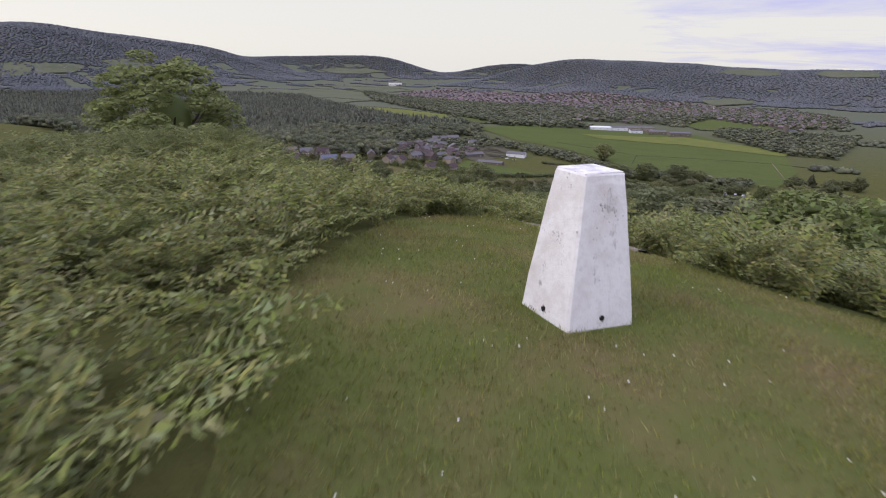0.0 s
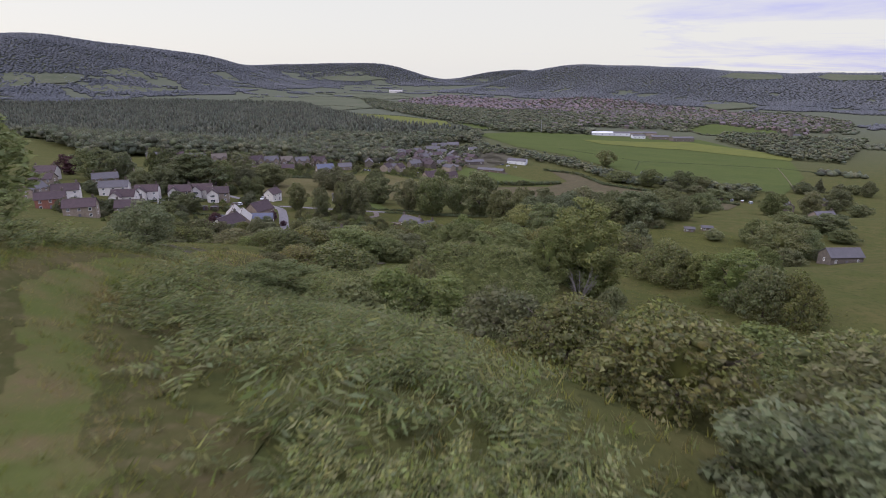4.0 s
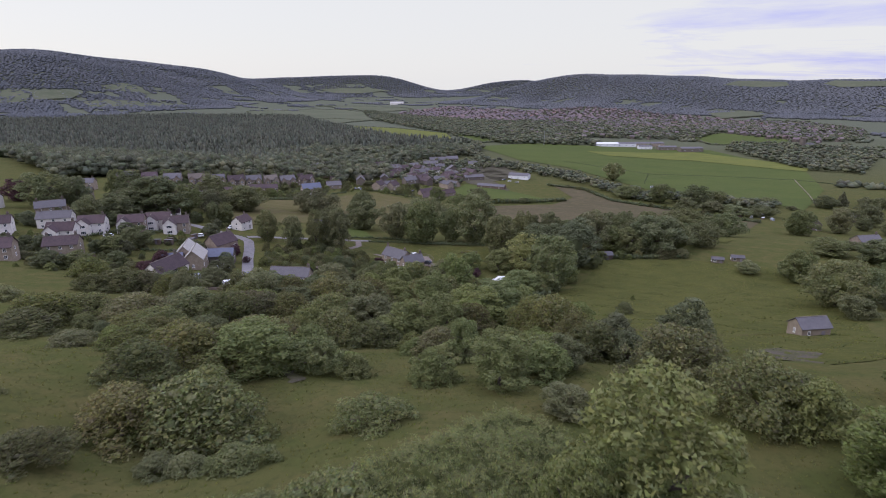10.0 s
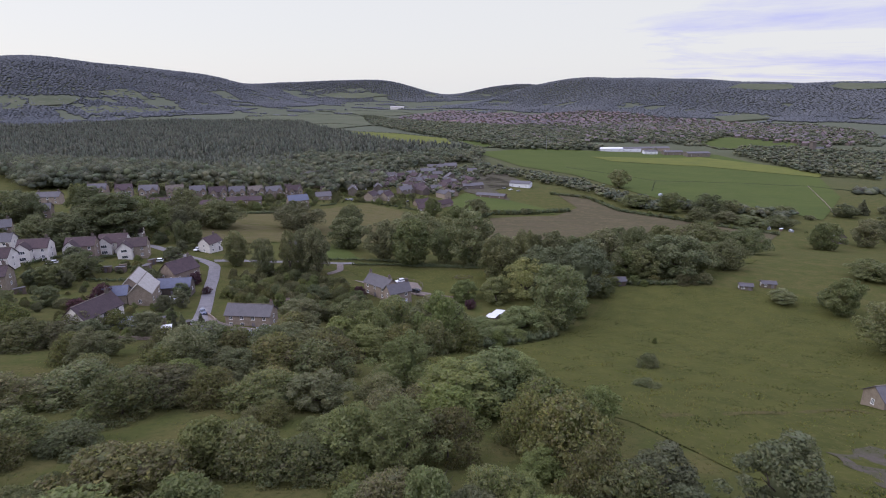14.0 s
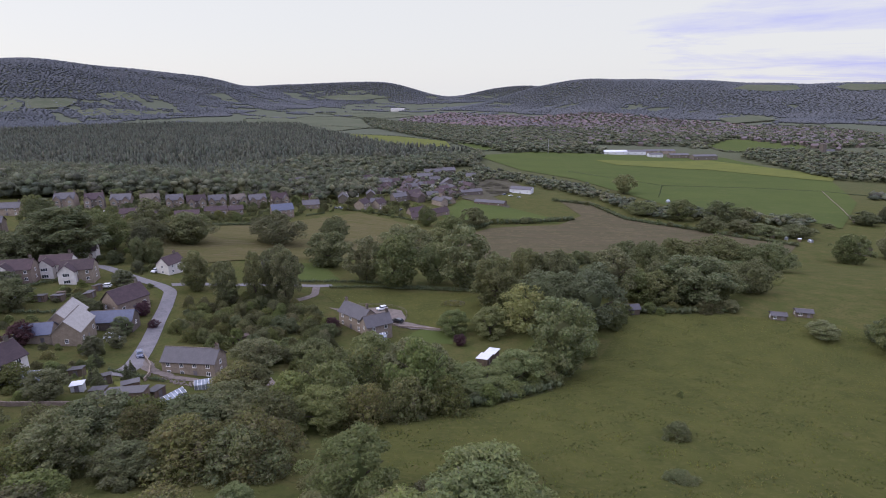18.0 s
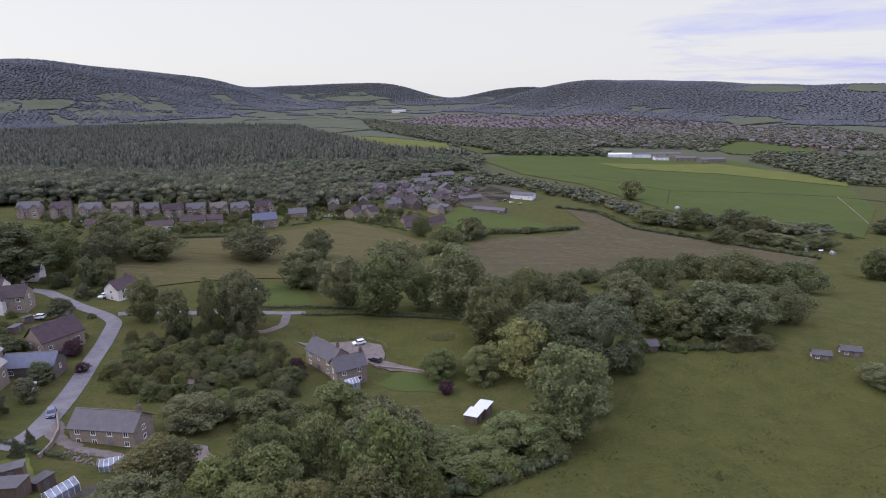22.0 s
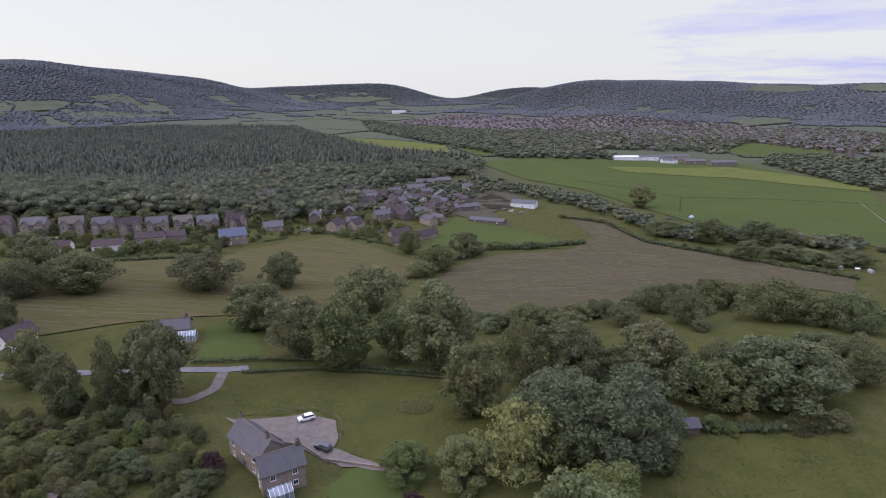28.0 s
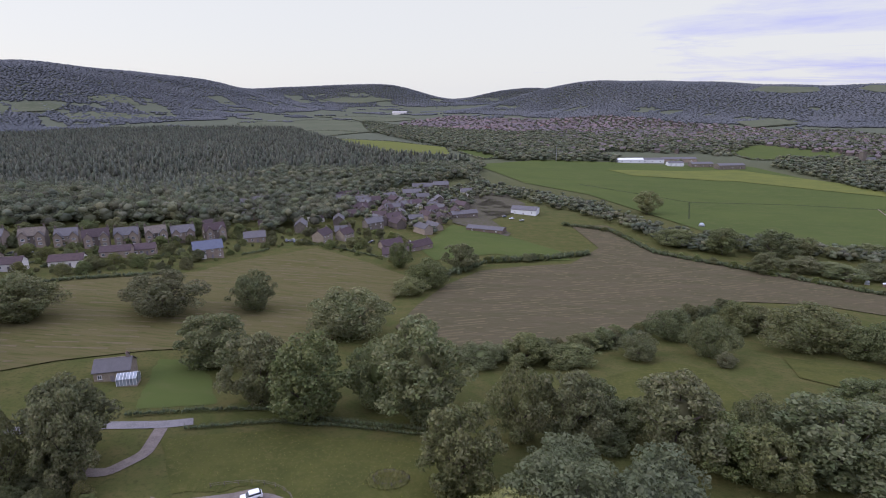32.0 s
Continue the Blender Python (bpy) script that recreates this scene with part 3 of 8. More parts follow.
HAY_RIGHT = (
    (13.4, 433.5), (20.5, 468.9), (33.4, 508.6), (53.4, 543.4), (82.5, 559.7), (113.2, 571.1),
    (143.9, 620.2), (139.5, 699.1), (173.4, 707.0), (179.4, 627.4), (228.3, 589.9), (291.9, 537.7),
    (256.0, 490.3), (229.0, 505.4), (185.8, 503.2), (137.6, 470.4), (103.8, 429.0), (68.9, 407.4),
    (42.2, 401.3), (24.4, 402.6),
)
HAY_LEFT = (
    (-144.5, 401.7), (-151.5, 440.4), (-135.9, 458.9), (-92.7, 492.5), (-88.3, 509.9), (-77.3, 530.9),
    (-50.4, 568.8), (-14.7, 547.0), (14.3, 520.6), (7.5, 466.6), (-3.3, 423.8), (-12.4, 406.9),
    (-40.9, 397.0), (-62.6, 387.4), (-82.4, 373.8), (-101.2, 353.7),
)
YARD_FIELD = (
    (13.3, 593.4), (27.8, 647.1), (36.7, 679.5), (82.3, 643.5), (115.5, 601.3), (115.0, 580.0),
    (92.0, 575.6), (67.1, 588.6), (43.9, 576.4), (25.8, 562.6),
)
BIG_MEADOW = (
    (72, 1131), (200, 1242), (316, 1224), (543, 1184), (580, 935), (497, 761),
    (382, 618), (372, 645), (327, 677), (259, 693), (232, 771), (195, 874),
    (131, 941),
)
BRIGHT_MEADOW = (
    (284, 1120), (498, 1149), (582, 1024), (595, 947), (571, 915), (448, 1043),
    (307, 1066),
)
FAR_FIELD_A = (
    (-770, 2385), (-590, 2787), (-326, 2550), (-219, 2026), (-345, 1834), (-682, 2197),
)
FAR_FIELD_B = (
    (-617, 3015), (-337, 2970), (-108, 2740), (-189, 2555), (-334, 2600),
)
FAR_FIELD_C = (
    (-287, 1787), (-104, 1655), (25, 1474), (37, 1280), (-68, 1277), (-163, 1488),
)
FAR_FIELD_D = (
    (10, 1647), (153, 1674), (206, 1530), (186, 1472), (38, 1474),
)
FAR_FIELD_E = (
    (38, 1413), (189, 1394), (210, 1309), (87, 1216),
)
TOWN_FIELD = (
    (588, 1396), (716, 1500), (773, 1470), (825, 1365), (728, 1250), (584, 1263),
)
HILL_FIELD_A = (
    (1274, 2678), (1388, 2783), (1587, 2735), (1538, 2616), (1392, 2632),
)
HILL_FIELD_B = (
    (1661, 2584), (1756, 2649), (1879, 2490), (1816, 2400), (1679, 2496),
)
HILL_FIELD_C = (
    (-1704, 2325), (-1692, 2388), (-1613, 2382), (-1569, 2271), (-1601, 2173),
)
HILL_FIELD_D = (
    (-1617, 2388), (-1555, 2488), (-1483, 2479), (-1476, 2406), (-1561, 2304),
)
HILL_FIELD_E = (
    (-832, 4127), (-704, 4190), (-465, 4191), (-344, 4174), (-533, 4092), (-727, 4088),
)
HILL_FIELD_F = (
    (974, 2145), (1159, 2213), (1158, 2081), (962, 2009),
)
HILL_FIELD_G = (
    (-1510, 2680), (-1490, 2813), (-1438, 2848), (-1335, 2768), (-1396, 2721), (-1458, 2672),
)
HILL_FIELD_H = (
    (-1427, 2397), (-1379, 2519), (-1216, 2626), (-1186, 2529), (-1345, 2292),
)
STRIP_FIELD = (
    (79.0, 378.9), (110.8, 400.0), (120.7, 391.7), (121.2, 358.1), (108.2, 353.0), (95.9, 358.1),
    (77.8, 358.1),
)
STRIP_FIELD_B = (
    (155.6, 408.7), (174.2, 394.8), (178.1, 367.1), (167.2, 352.9), (157.8, 370.1), (146.7, 384.6),
)
DRIVE = (
    (-24.7, 316.9), (-19.0, 316.8), (-11.2, 319.2), (-4.8, 322.5), (1.8, 319.4), (5.1, 311.4),
    (4.3, 306.9), (11.5, 303.0), (18.3, 299.6), (17.9, 297.6), (6.8, 300.5), (-2.1, 305.7),
    (-11.7, 311.4), (-18.8, 312.4),
)
LANE = (
    (-134.7, 342.9), (-123.9, 342.7), (-103.9, 330.7), (-91.7, 325.1), (-85.8, 320.4), (-80.6, 305.0),
    (-77.5, 293.3), (-73.4, 280.6), (-69.1, 267.8), (-63.4, 251.3), (-62.8, 242.0),
)
HEDGE_LANE = (
    (-89.1, 327.7), (-82.8, 331.5), (-67.0, 335.9), (-53.6, 340.8), (-35.3, 344.5), (-29.5, 347.0),
)
PATH_IN = (
    (-35.4, 342.5), (-33.5, 331.6), (-37.7, 323.7), (-43.4, 323.4),
)
HILL_TRACK = (
    (-34.9, 91.0), (-29.1, 87.3), (-23.5, 81.8), (-19.2, 79.6), (-16.0, 78.9),
)
HILL_TRACK_B = (
    (-77.4, 131.3), (-34.0, 85.0), (-27.3, 80.4), (-22.0, 76.4),
)
BARN_TRACK = (
    (50.0, 168.7), (74.7, 178.8), (92.4, 182.7), (100.5, 177.1),
)
BARN_YARD = (
    (70.9, 157.1), (80.7, 161.4), (86.3, 156.8), (73.5, 138.8), (67.0, 137.9), (70.1, 150.9),
)
BUILD_YARD = (
    (-37.3, 246.8), (-35.0, 252.6), (-27.3, 252.5), (-23.6, 246.4), (-30.5, 240.2), (-35.6, 239.0),
)
YARD = (
    (37, 686), (80, 643), (83, 654), (71, 707), (59, 770), (80, 823),
    (102, 753), (112, 793), (90, 883), (55, 834), (37, 750),
)
LANE_HEDGE_N = (
    (-46.3, 346.5), (-31.2, 351.9), (-11.1, 356.3), (4.0, 351.7), (29.5, 346.6),
)
LANE_HEDGE_S = (
    (-29.7, 342.8), (-9.6, 349.8), (6.1, 349.4), (32.2, 343.6),
)
BUNGALOW_HEDGE = (
    (-150.3, 438.9), (-135.9, 458.9), (-121.9, 469.5), (-98.5, 486.6),
)
YARD_HEDGE = (
    (58.0, 564.7), (92.0, 575.6), (130.5, 598.0),
)
YARD_HEDGE_B = (
    (16.5, 488.5), (33.2, 526.8), (53.9, 554.2),
)
RAIL_HEDGE = (
    (134, 698), (170, 684), (182, 611), (224, 582), (287, 531),
)
HAY_HEDGE = (
    (28.4, 400.5), (55.7, 397.4), (90.5, 412.5), (131.7, 455.1), (180.3, 492.1),
)
FIELD_HEDGE = (
    (-7.7, 223.5), (5.1, 229.8), (19.9, 232.0), (33.5, 238.6), (47.0, 249.2),
)
FIELD_HEDGE_B = (
    (77.7, 297.2), (85.7, 314.1), (100.4, 313.0), (127.0, 313.7),
)
FOREST_OUTLINE = (
    (-203, 1017), (-40, 990), (74, 1148), (-63, 1229), (-497, 2161), (-675, 2176),
    (-950, 2222), (-1163, 2000), (-1273, 1866), (-1588, 1696), (-299, 512), (-254, 571),
    (-206, 613), (-183, 677), (-198, 829),
)
ORCHARD = (
    (-72.3, 282.8), (-73.5, 306.9), (-55.9, 327.1), (-32.5, 315.7), (-16.0, 293.1), (-16.0, 267.6),
    (-21.8, 259.1), (-41.7, 270.3), (-47.3, 273.0),
)
WOOD_EDGE = (
    (-411, 615), (-376, 725), (-311, 789), (-228, 798), (-198, 829), (-118, 614),
    (-194, 593), (-248, 563), (-299, 512),
)
TOWN_OUTLINE = (
    (-178, 2429), (40, 2856), (371, 2488), (642, 2436), (873, 2124), (1020, 1901),
    (1132, 1683), (814, 1247), (760, 1351), (708, 1588), (556, 1728), (376, 1944),
    (125, 1985),
)
VILLAGE_OUTLINE = (
    (-85, 791), (-25, 827), (64, 887), (73, 814), (37, 703), (24, 630),
    (-13, 661), (-51, 670),
)
RAIL_WOOD = (
    (54, 1062), (78, 900), (126, 854), (191, 804), (210, 704), (238, 678),
    (310, 663), (364, 633), (341, 603), (286, 624), (203, 624), (187, 710),
    (147, 764), (98, 828), (62, 836),
)
VALLEY_WOOD = (
    (-334, 2600), (39, 2080), (298, 1872), (336, 1381), (327, 1226), (136, 1210),
    (61, 1386), (-205, 1987),
)
CHURCH_WOOD = (
    (571, 1183), (586, 935), (628, 876), (861, 1148), (790, 1213), (662, 1275),
)
TOWN_WOOD = (
    (158, 1777), (277, 1953), (576, 2054), (881, 2015), (975, 1912), (1139, 1838), (1148, 1586), (947, 1316), (800, 1324), (730, 1522), (572, 1336), (364, 1393), (261, 1262), (189, 1317),
)
WOOD_MID = (
    (-302.2, 514.8), (-243.0, 557.1), (-210.9, 571.7), (-189.0, 584.1), (-149.8, 604.8), (-134.8, 637.2),
    (-103.0, 595.4), (-77.4, 614.9), (-52.5, 632.5), (-51.0, 696.9), (-56.4, 794.5), (-15.3, 867.2),
    (75.1, 980.3), (82.0, 1117.7), (-41.3, 1002.9), (-201.0, 1010.1), (-294.5, 873.5), (-362.7, 707.9),
    (-381.6, 588.3),
)
GARDENS = (
    (-109.0, 230.6), (-73.2, 201.2), (-62.4, 204.2), (-59.8, 221.8), (-69.8, 256.0), (-73.6, 288.1),
    (-92.5, 318.4), (-93.4, 353.3), (-120.2, 370.5), (-154.9, 392.3), (-177.5, 340.7), (-210.7, 304.7),
    (-135.1, 219.1),
)
VILLA_GARDENS = (
    (-176.6, 442.4), (-143.0, 462.0), (-97.1, 495.9), (-92.7, 529.0), (-79.1, 556.9), (-52.1, 576.1),
    (-20.0, 559.0), (2.3, 546.8), (13.3, 593.4), (-34.3, 651.9), (-104.2, 598.8), (-150.9, 547.8),
    (-205.6, 509.2), (-229.4, 486.2),
)
THICKET_A = (
    (-61.2, 151.3), (-60.2, 168.0), (-52.0, 177.6), (-34.3, 194.6), (-6.3, 181.0), (9.7, 182.1),
    (27.2, 192.1), (33.7, 164.9), (42.2, 155.6), (39.3, 136.0), (40.9, 123.8), (18.1, 117.3),
    (-11.3, 118.2), (-32.9, 120.5),
)
THICKET_C = (
    (65.5, 178.0), (54.4, 133.8), (54.6, 112.9), (60.6, 104.4), (59.2, 93.2), (50.0, 82.6),
    (46.1, 86.0), (45.3, 95.7), (42.2, 106.3),
)
SHEEP_FIELD = (
    (-6.5, 219.7), (5.5, 227.4), (19.9, 229.5), (33.2, 235.9), (46.4, 246.2), (61.6, 265.6),
    (75.4, 289.8), (84.1, 312.2), (118.6, 311.9), (147.6, 303.0), (173, 290), (168, 250), (150, 222),
    (128, 198), (98, 150), (62, 134), (50, 142), (44, 164), (28.5, 174.7), (4.9, 188.8),
)
PADDOCK = (
    (-32.9, 338.2), (-8.8, 346.1), (32.2, 340.3), (43.2, 332.5), (46.0, 314.2), (36.0, 305.0),
    (19.6, 299.1), (7.1, 305.7), (5.0, 313.9), (-3.6, 323.9), (-21.0, 318.5),
)
GARDEN_LAWN = (
    (11.8, 300.9), (27.2, 295.2), (20.7, 286.6), (9.1, 288.5), (3.6, 292.2),
)
LANE_LAWN = (
    (-56.1, 382.2), (-42.5, 384.2), (-27.6, 357.3), (-46.3, 350.4),
)
MEADOW_DITCH = (
    (202, 954), (304, 851), (422, 868), (505, 837), (567, 781),
)
MEADOW_WALL = (
    (505, 837), (454, 724), (419, 653),
)
MEADOW_FENCE = (
    (304, 851), (265, 756),
)
FERN_SLOPE = (
    (-6.98, 45.15), (-8.98, 49.90), (-8.29, 54.61), (-9.13, 68.59), (-10.99, 75.72), (-4.56, 80.55),
    (3.96, 82.11), (14.73, 102.27), (21.04, 99.80), (17.06, 77.76), (14.05, 66.49), (18.64, 65.50),
    (30.35, 70.26), (38.63, 66.65), (30.26, 57.40), (5.47, 47.71), (-6.00, 43.55),
)
FERN_DOME = (
    (-2.25, 82.28), (2.75, 85.24), (8.39, 88.19), (17.22, 95.46), (18.82, 87.58), (16.53, 76.39),
    (8.04, 71.40), (-9.75, 74.23), (-17.69, 78.46),
)
HEATH = (
    (-83.11, 105.61), (-42.96, 83.65), (-31.18, 78.57), (-10.57, 52.26), (-8.49, 48.70), (-7.46, 43.00),
    (-4.97, 37.53), (-2.35, 30.94), (-5.75, 29.24), (-10.60, 31.97),
)
CLEARING = ((-2.2, -8), (-2.0, -1.8), (-2.2, -0.2), (-2.4, 0.9), (-2.0, 2.2), (-1.8, 3.2), (-1.45, 4.3), (-1.0, 5.1), (-0.1, 6.4), (0.7, 6.6), (1.4, 5.8), (1.9, 4.6), (2.5, 2.8), (3.5, 1.7), (6, 0.5), (8, -4), (5, -8))
SOIL_PATH = ((1.9, 3.6), (1.5, 4.5), (1.05, 5.7), (0.7, 6.9), (0.3, 8.0), (-0.2, 9.3), (-0.8, 10.5))
TRAIL = ((-0.8, 10.3), (-1.6, 12), (-2.6, 14.2), (-3.6, 16.5), (-5, 19), (-6.8, 21.5), (-8, 26), (-9, 32), (-10, 40))

# ---- builders ----
rng = np.random.default_rng(7)


def mesh_object(name, verts, faces, mat, parent=None, label="", smooth=False):
    """One mesh from arrays; faces may be one array or several of different widths."""
    me = bpy.data.meshes.new(name)
    groups = faces if isinstance(faces, list) else [faces]
    groups = [np.asarray(g, np.int32) for g in groups if len(g)]
    loops = np.concatenate([g.ravel() for g in groups])
    totals = np.concatenate([np.full(len(g), g.shape[1], np.int32) for g in groups])
    me.vertices.add(len(verts))
    me.vertices.foreach_set("co", np.asarray(verts, np.float32).ravel())
    me.loops.add(len(loops))
    me.loops.foreach_set("vertex_index", loops)
    me.polygons.add(len(totals))
    me.polygons.foreach_set("loop_start", np.concatenate([[0], np.cumsum(totals)[:-1]]).astype(np.int32))
    me.polygons.foreach_set("loop_total", totals)
    me.update(calc_edges=True)
    me.validate()
    if smooth:
        me.polygons.foreach_set("use_smooth", np.ones(len(totals), bool))
    for m in (mat if isinstance(mat, (list, tuple)) else [mat]):
        me.materials.append(m)
    ob = new(name, me)
    if parent is not None:
        ob.parent = parent
    return tagged(ob, label) if label else ob


def part(name, bm, mat, parent, label=""):
    me = bpy.data.meshes.new(name)
    bm.to_mesh(me)
    bm.free()
    me.materials.append(mat)
    ob = new(name, me)
    ob.parent = parent
    return tagged(ob, label) if label else ob


def empty_at(name, m, label="", category="", group=""):
    ob = new(name)
    ob.matrix_basis = m
    return tagged(ob, label, category, group)


def box(bm, x0, x1, y0, y1, z0, z1, bevel=0.0):
    r = bmesh.ops.create_cube(bm, size=1, matrix=Matrix.Translation(((x0 + x1) / 2, (y0 + y1) / 2, (z0 + z1) / 2)) @ Matrix.Diagonal((x1 - x0, y1 - y0, z1 - z0, 1)))
    if bevel:
        edges = list({e for v in r["verts"] for e in v.link_edges})
        bmesh.ops.bevel(bm, geom=edges, offset=bevel, segments=1, affect="EDGES")


def solid(bm, points, depth):
    """A flat outline (list of vectors) thickened by a vector."""
    a = [bm.verts.new(p) for p in points]
    b = [bm.verts.new(Vector(p) + depth) for p in points]
    bm.faces.new(a)
    bm.faces.new(b[::-1])
    n = len(a)
    for i in range(n):
        bm.faces.new((a[(i + 1) % n], a[i], b[i], b[(i + 1) % n]))
    bmesh.ops.recalc_face_normals(bm, faces=bm.faces)


def ico(level=1):
    bm = bmesh.new()
    bmesh.ops.create_icosphere(bm, subdivisions=level, radius=1)
    v = np.array([p.co[:] for p in bm.verts])
    f = np.array([[p.index for p in q.verts] for q in bm.faces])
    bm.free()
    return v, f


ICO1, ICO2 = ico(1), ico(2)


def inside(x, y, outline):
    """Which of the points lie in the outline."""
    p = np.asarray(outline, float)
    res = np.zeros(np.shape(x), bool)
    for (x0, y0), (x1, y1) in zip(p, np.roll(p, -1, 0)):
        cross = ((y0 > y) != (y1 > y))
        res ^= cross & (x < (x1 - x0) * (y - y0) / (y1 - y0 + 1e-12) + x0)
    return res


def near_line(x, y, line):
    """Distance of the points from a line of stations."""
    p = np.asarray(line, float)
    best = np.full(np.shape(x), 1e9)
    for a, b in zip(p[:-1], p[1:]):
        d = b - a
        k = np.clip(((x - a[0]) * d[0] + (y - a[1]) * d[1]) / (d @ d), 0, 1)
        best = np.minimum(best, np.hypot(x - a[0] - k * d[0], y - a[1] - k * d[1]))
    return best


def scatter(outline, spacing, jitter=0.45):
    p = np.asarray(outline, float)
    gx, gy = np.meshgrid(np.arange(p[:, 0].min(), p[:, 0].max(), spacing), np.arange(p[:, 1].min(), p[:, 1].max(), spacing))
    x = gx.ravel() + rng.uniform(-jitter, jitter, gx.size) * spacing
    y = gy.ravel() + rng.uniform(-jitter, jitter, gx.size) * spacing
    k = inside(x, y, p)
    return x[k], y[k]


def foliage(centres, radii, count, size, core=0.8, droop=0.0, level=1, sift=True):
    """Clumps of leaves: a rough dark core to each clump and leaves standing off it. Returns vertices and faces."""
    centres, radii = np.asarray(centres, float), np.asarray(radii, float)
    if radii.ndim == 1:
        radii = np.repeat(radii[:, None], 3, 1)
    cv, cf = ICO1 if level == 1 else ICO2
    n = len(centres)
    lumps = centres[:, None] + cv[None] * radii[:, None] * core * rng.uniform(0.8, 1.12, (n, len(cv), 1))
    V = [lumps.reshape(-1, 3)]
    tri = (cf[None] + (np.arange(n) * len(cv))[:, None, None]).reshape(-1, 3)
    area = radii[:, 0] * radii[:, 2]
    who = rng.choice(n, count * 2, p=area / area.sum())
    d = rng.normal(size=(count * 2, 3))
    d[:, 2] += 0.25
    d /= np.linalg.norm(d, axis=1)[:, None]
    p = centres[who] + d * radii[who] * rng.uniform(0.84, 1.22, (count * 2, 1)) ** 1.0
    deep = np.zeros(len(p), bool)
    for c, r in zip(centres, radii) if sift else ():
        deep |= (((p - c) / (r * 0.84)) ** 2).sum(1) < 1
    p, d = p[~deep][:count], d[~deep][:count]
    m = len(p)
    normal = d + rng.normal(scale=0.8, size=(m, 3))
    normal /= np.linalg.norm(normal, axis=1)[:, None]
    a = np.cross(normal, rng.normal(size=(m, 3)))
    a /= np.linalg.norm(a, axis=1)[:, None]
    b = np.cross(normal, a)
    if droop:
        a = a * (1 - droop) + np.array([0, 0, -1.0]) * droop
    s = size * rng.uniform(0.6, 1.3, (m, 1))
    leaf = np.stack([p - a * s * 0.9 - b * s * 0.5, p + a * s * 1.1, p - a * s * 0.2 + b * s * 0.75], 1).reshape(-1, 3)
    return np.vstack([V[0], leaf]), [np.vstack([tri, np.arange(m * 3).reshape(-1, 3) + len(V[0])])]


def limb(points, radii, sides=7):
    """A tapered branch through the points."""
    V, F = [], []
    for i, (p, r) in enumerate(zip(points, radii)):
        d = Vector(points[min(i + 1, len(points) - 1)]) - Vector(points[max(i - 1, 0)])
        q = d.to_track_quat("Z", "Y")
        for k in range(sides):
            a = k / sides * 2 * math.pi
            V.append(Vector(p) + q @ Vector((math.cos(a) * r, math.sin(a) * r, 0)))
    for i in range(len(points) - 1):
        for k in range(sides):
            F.append((i * sides + k, i * sides + (k + 1) % sides, (i + 1) * sides + (k + 1) % sides, (i + 1) * sides + k))
    return np.array([v[:] for v in V]), np.array(F)


def joined(pieces):
    V, F, at = [], [], 0
    for v, f in pieces:
        V.append(v)
        F.append(f + at)
        at += len(v)
    return np.vstack(V), np.vstack(F)


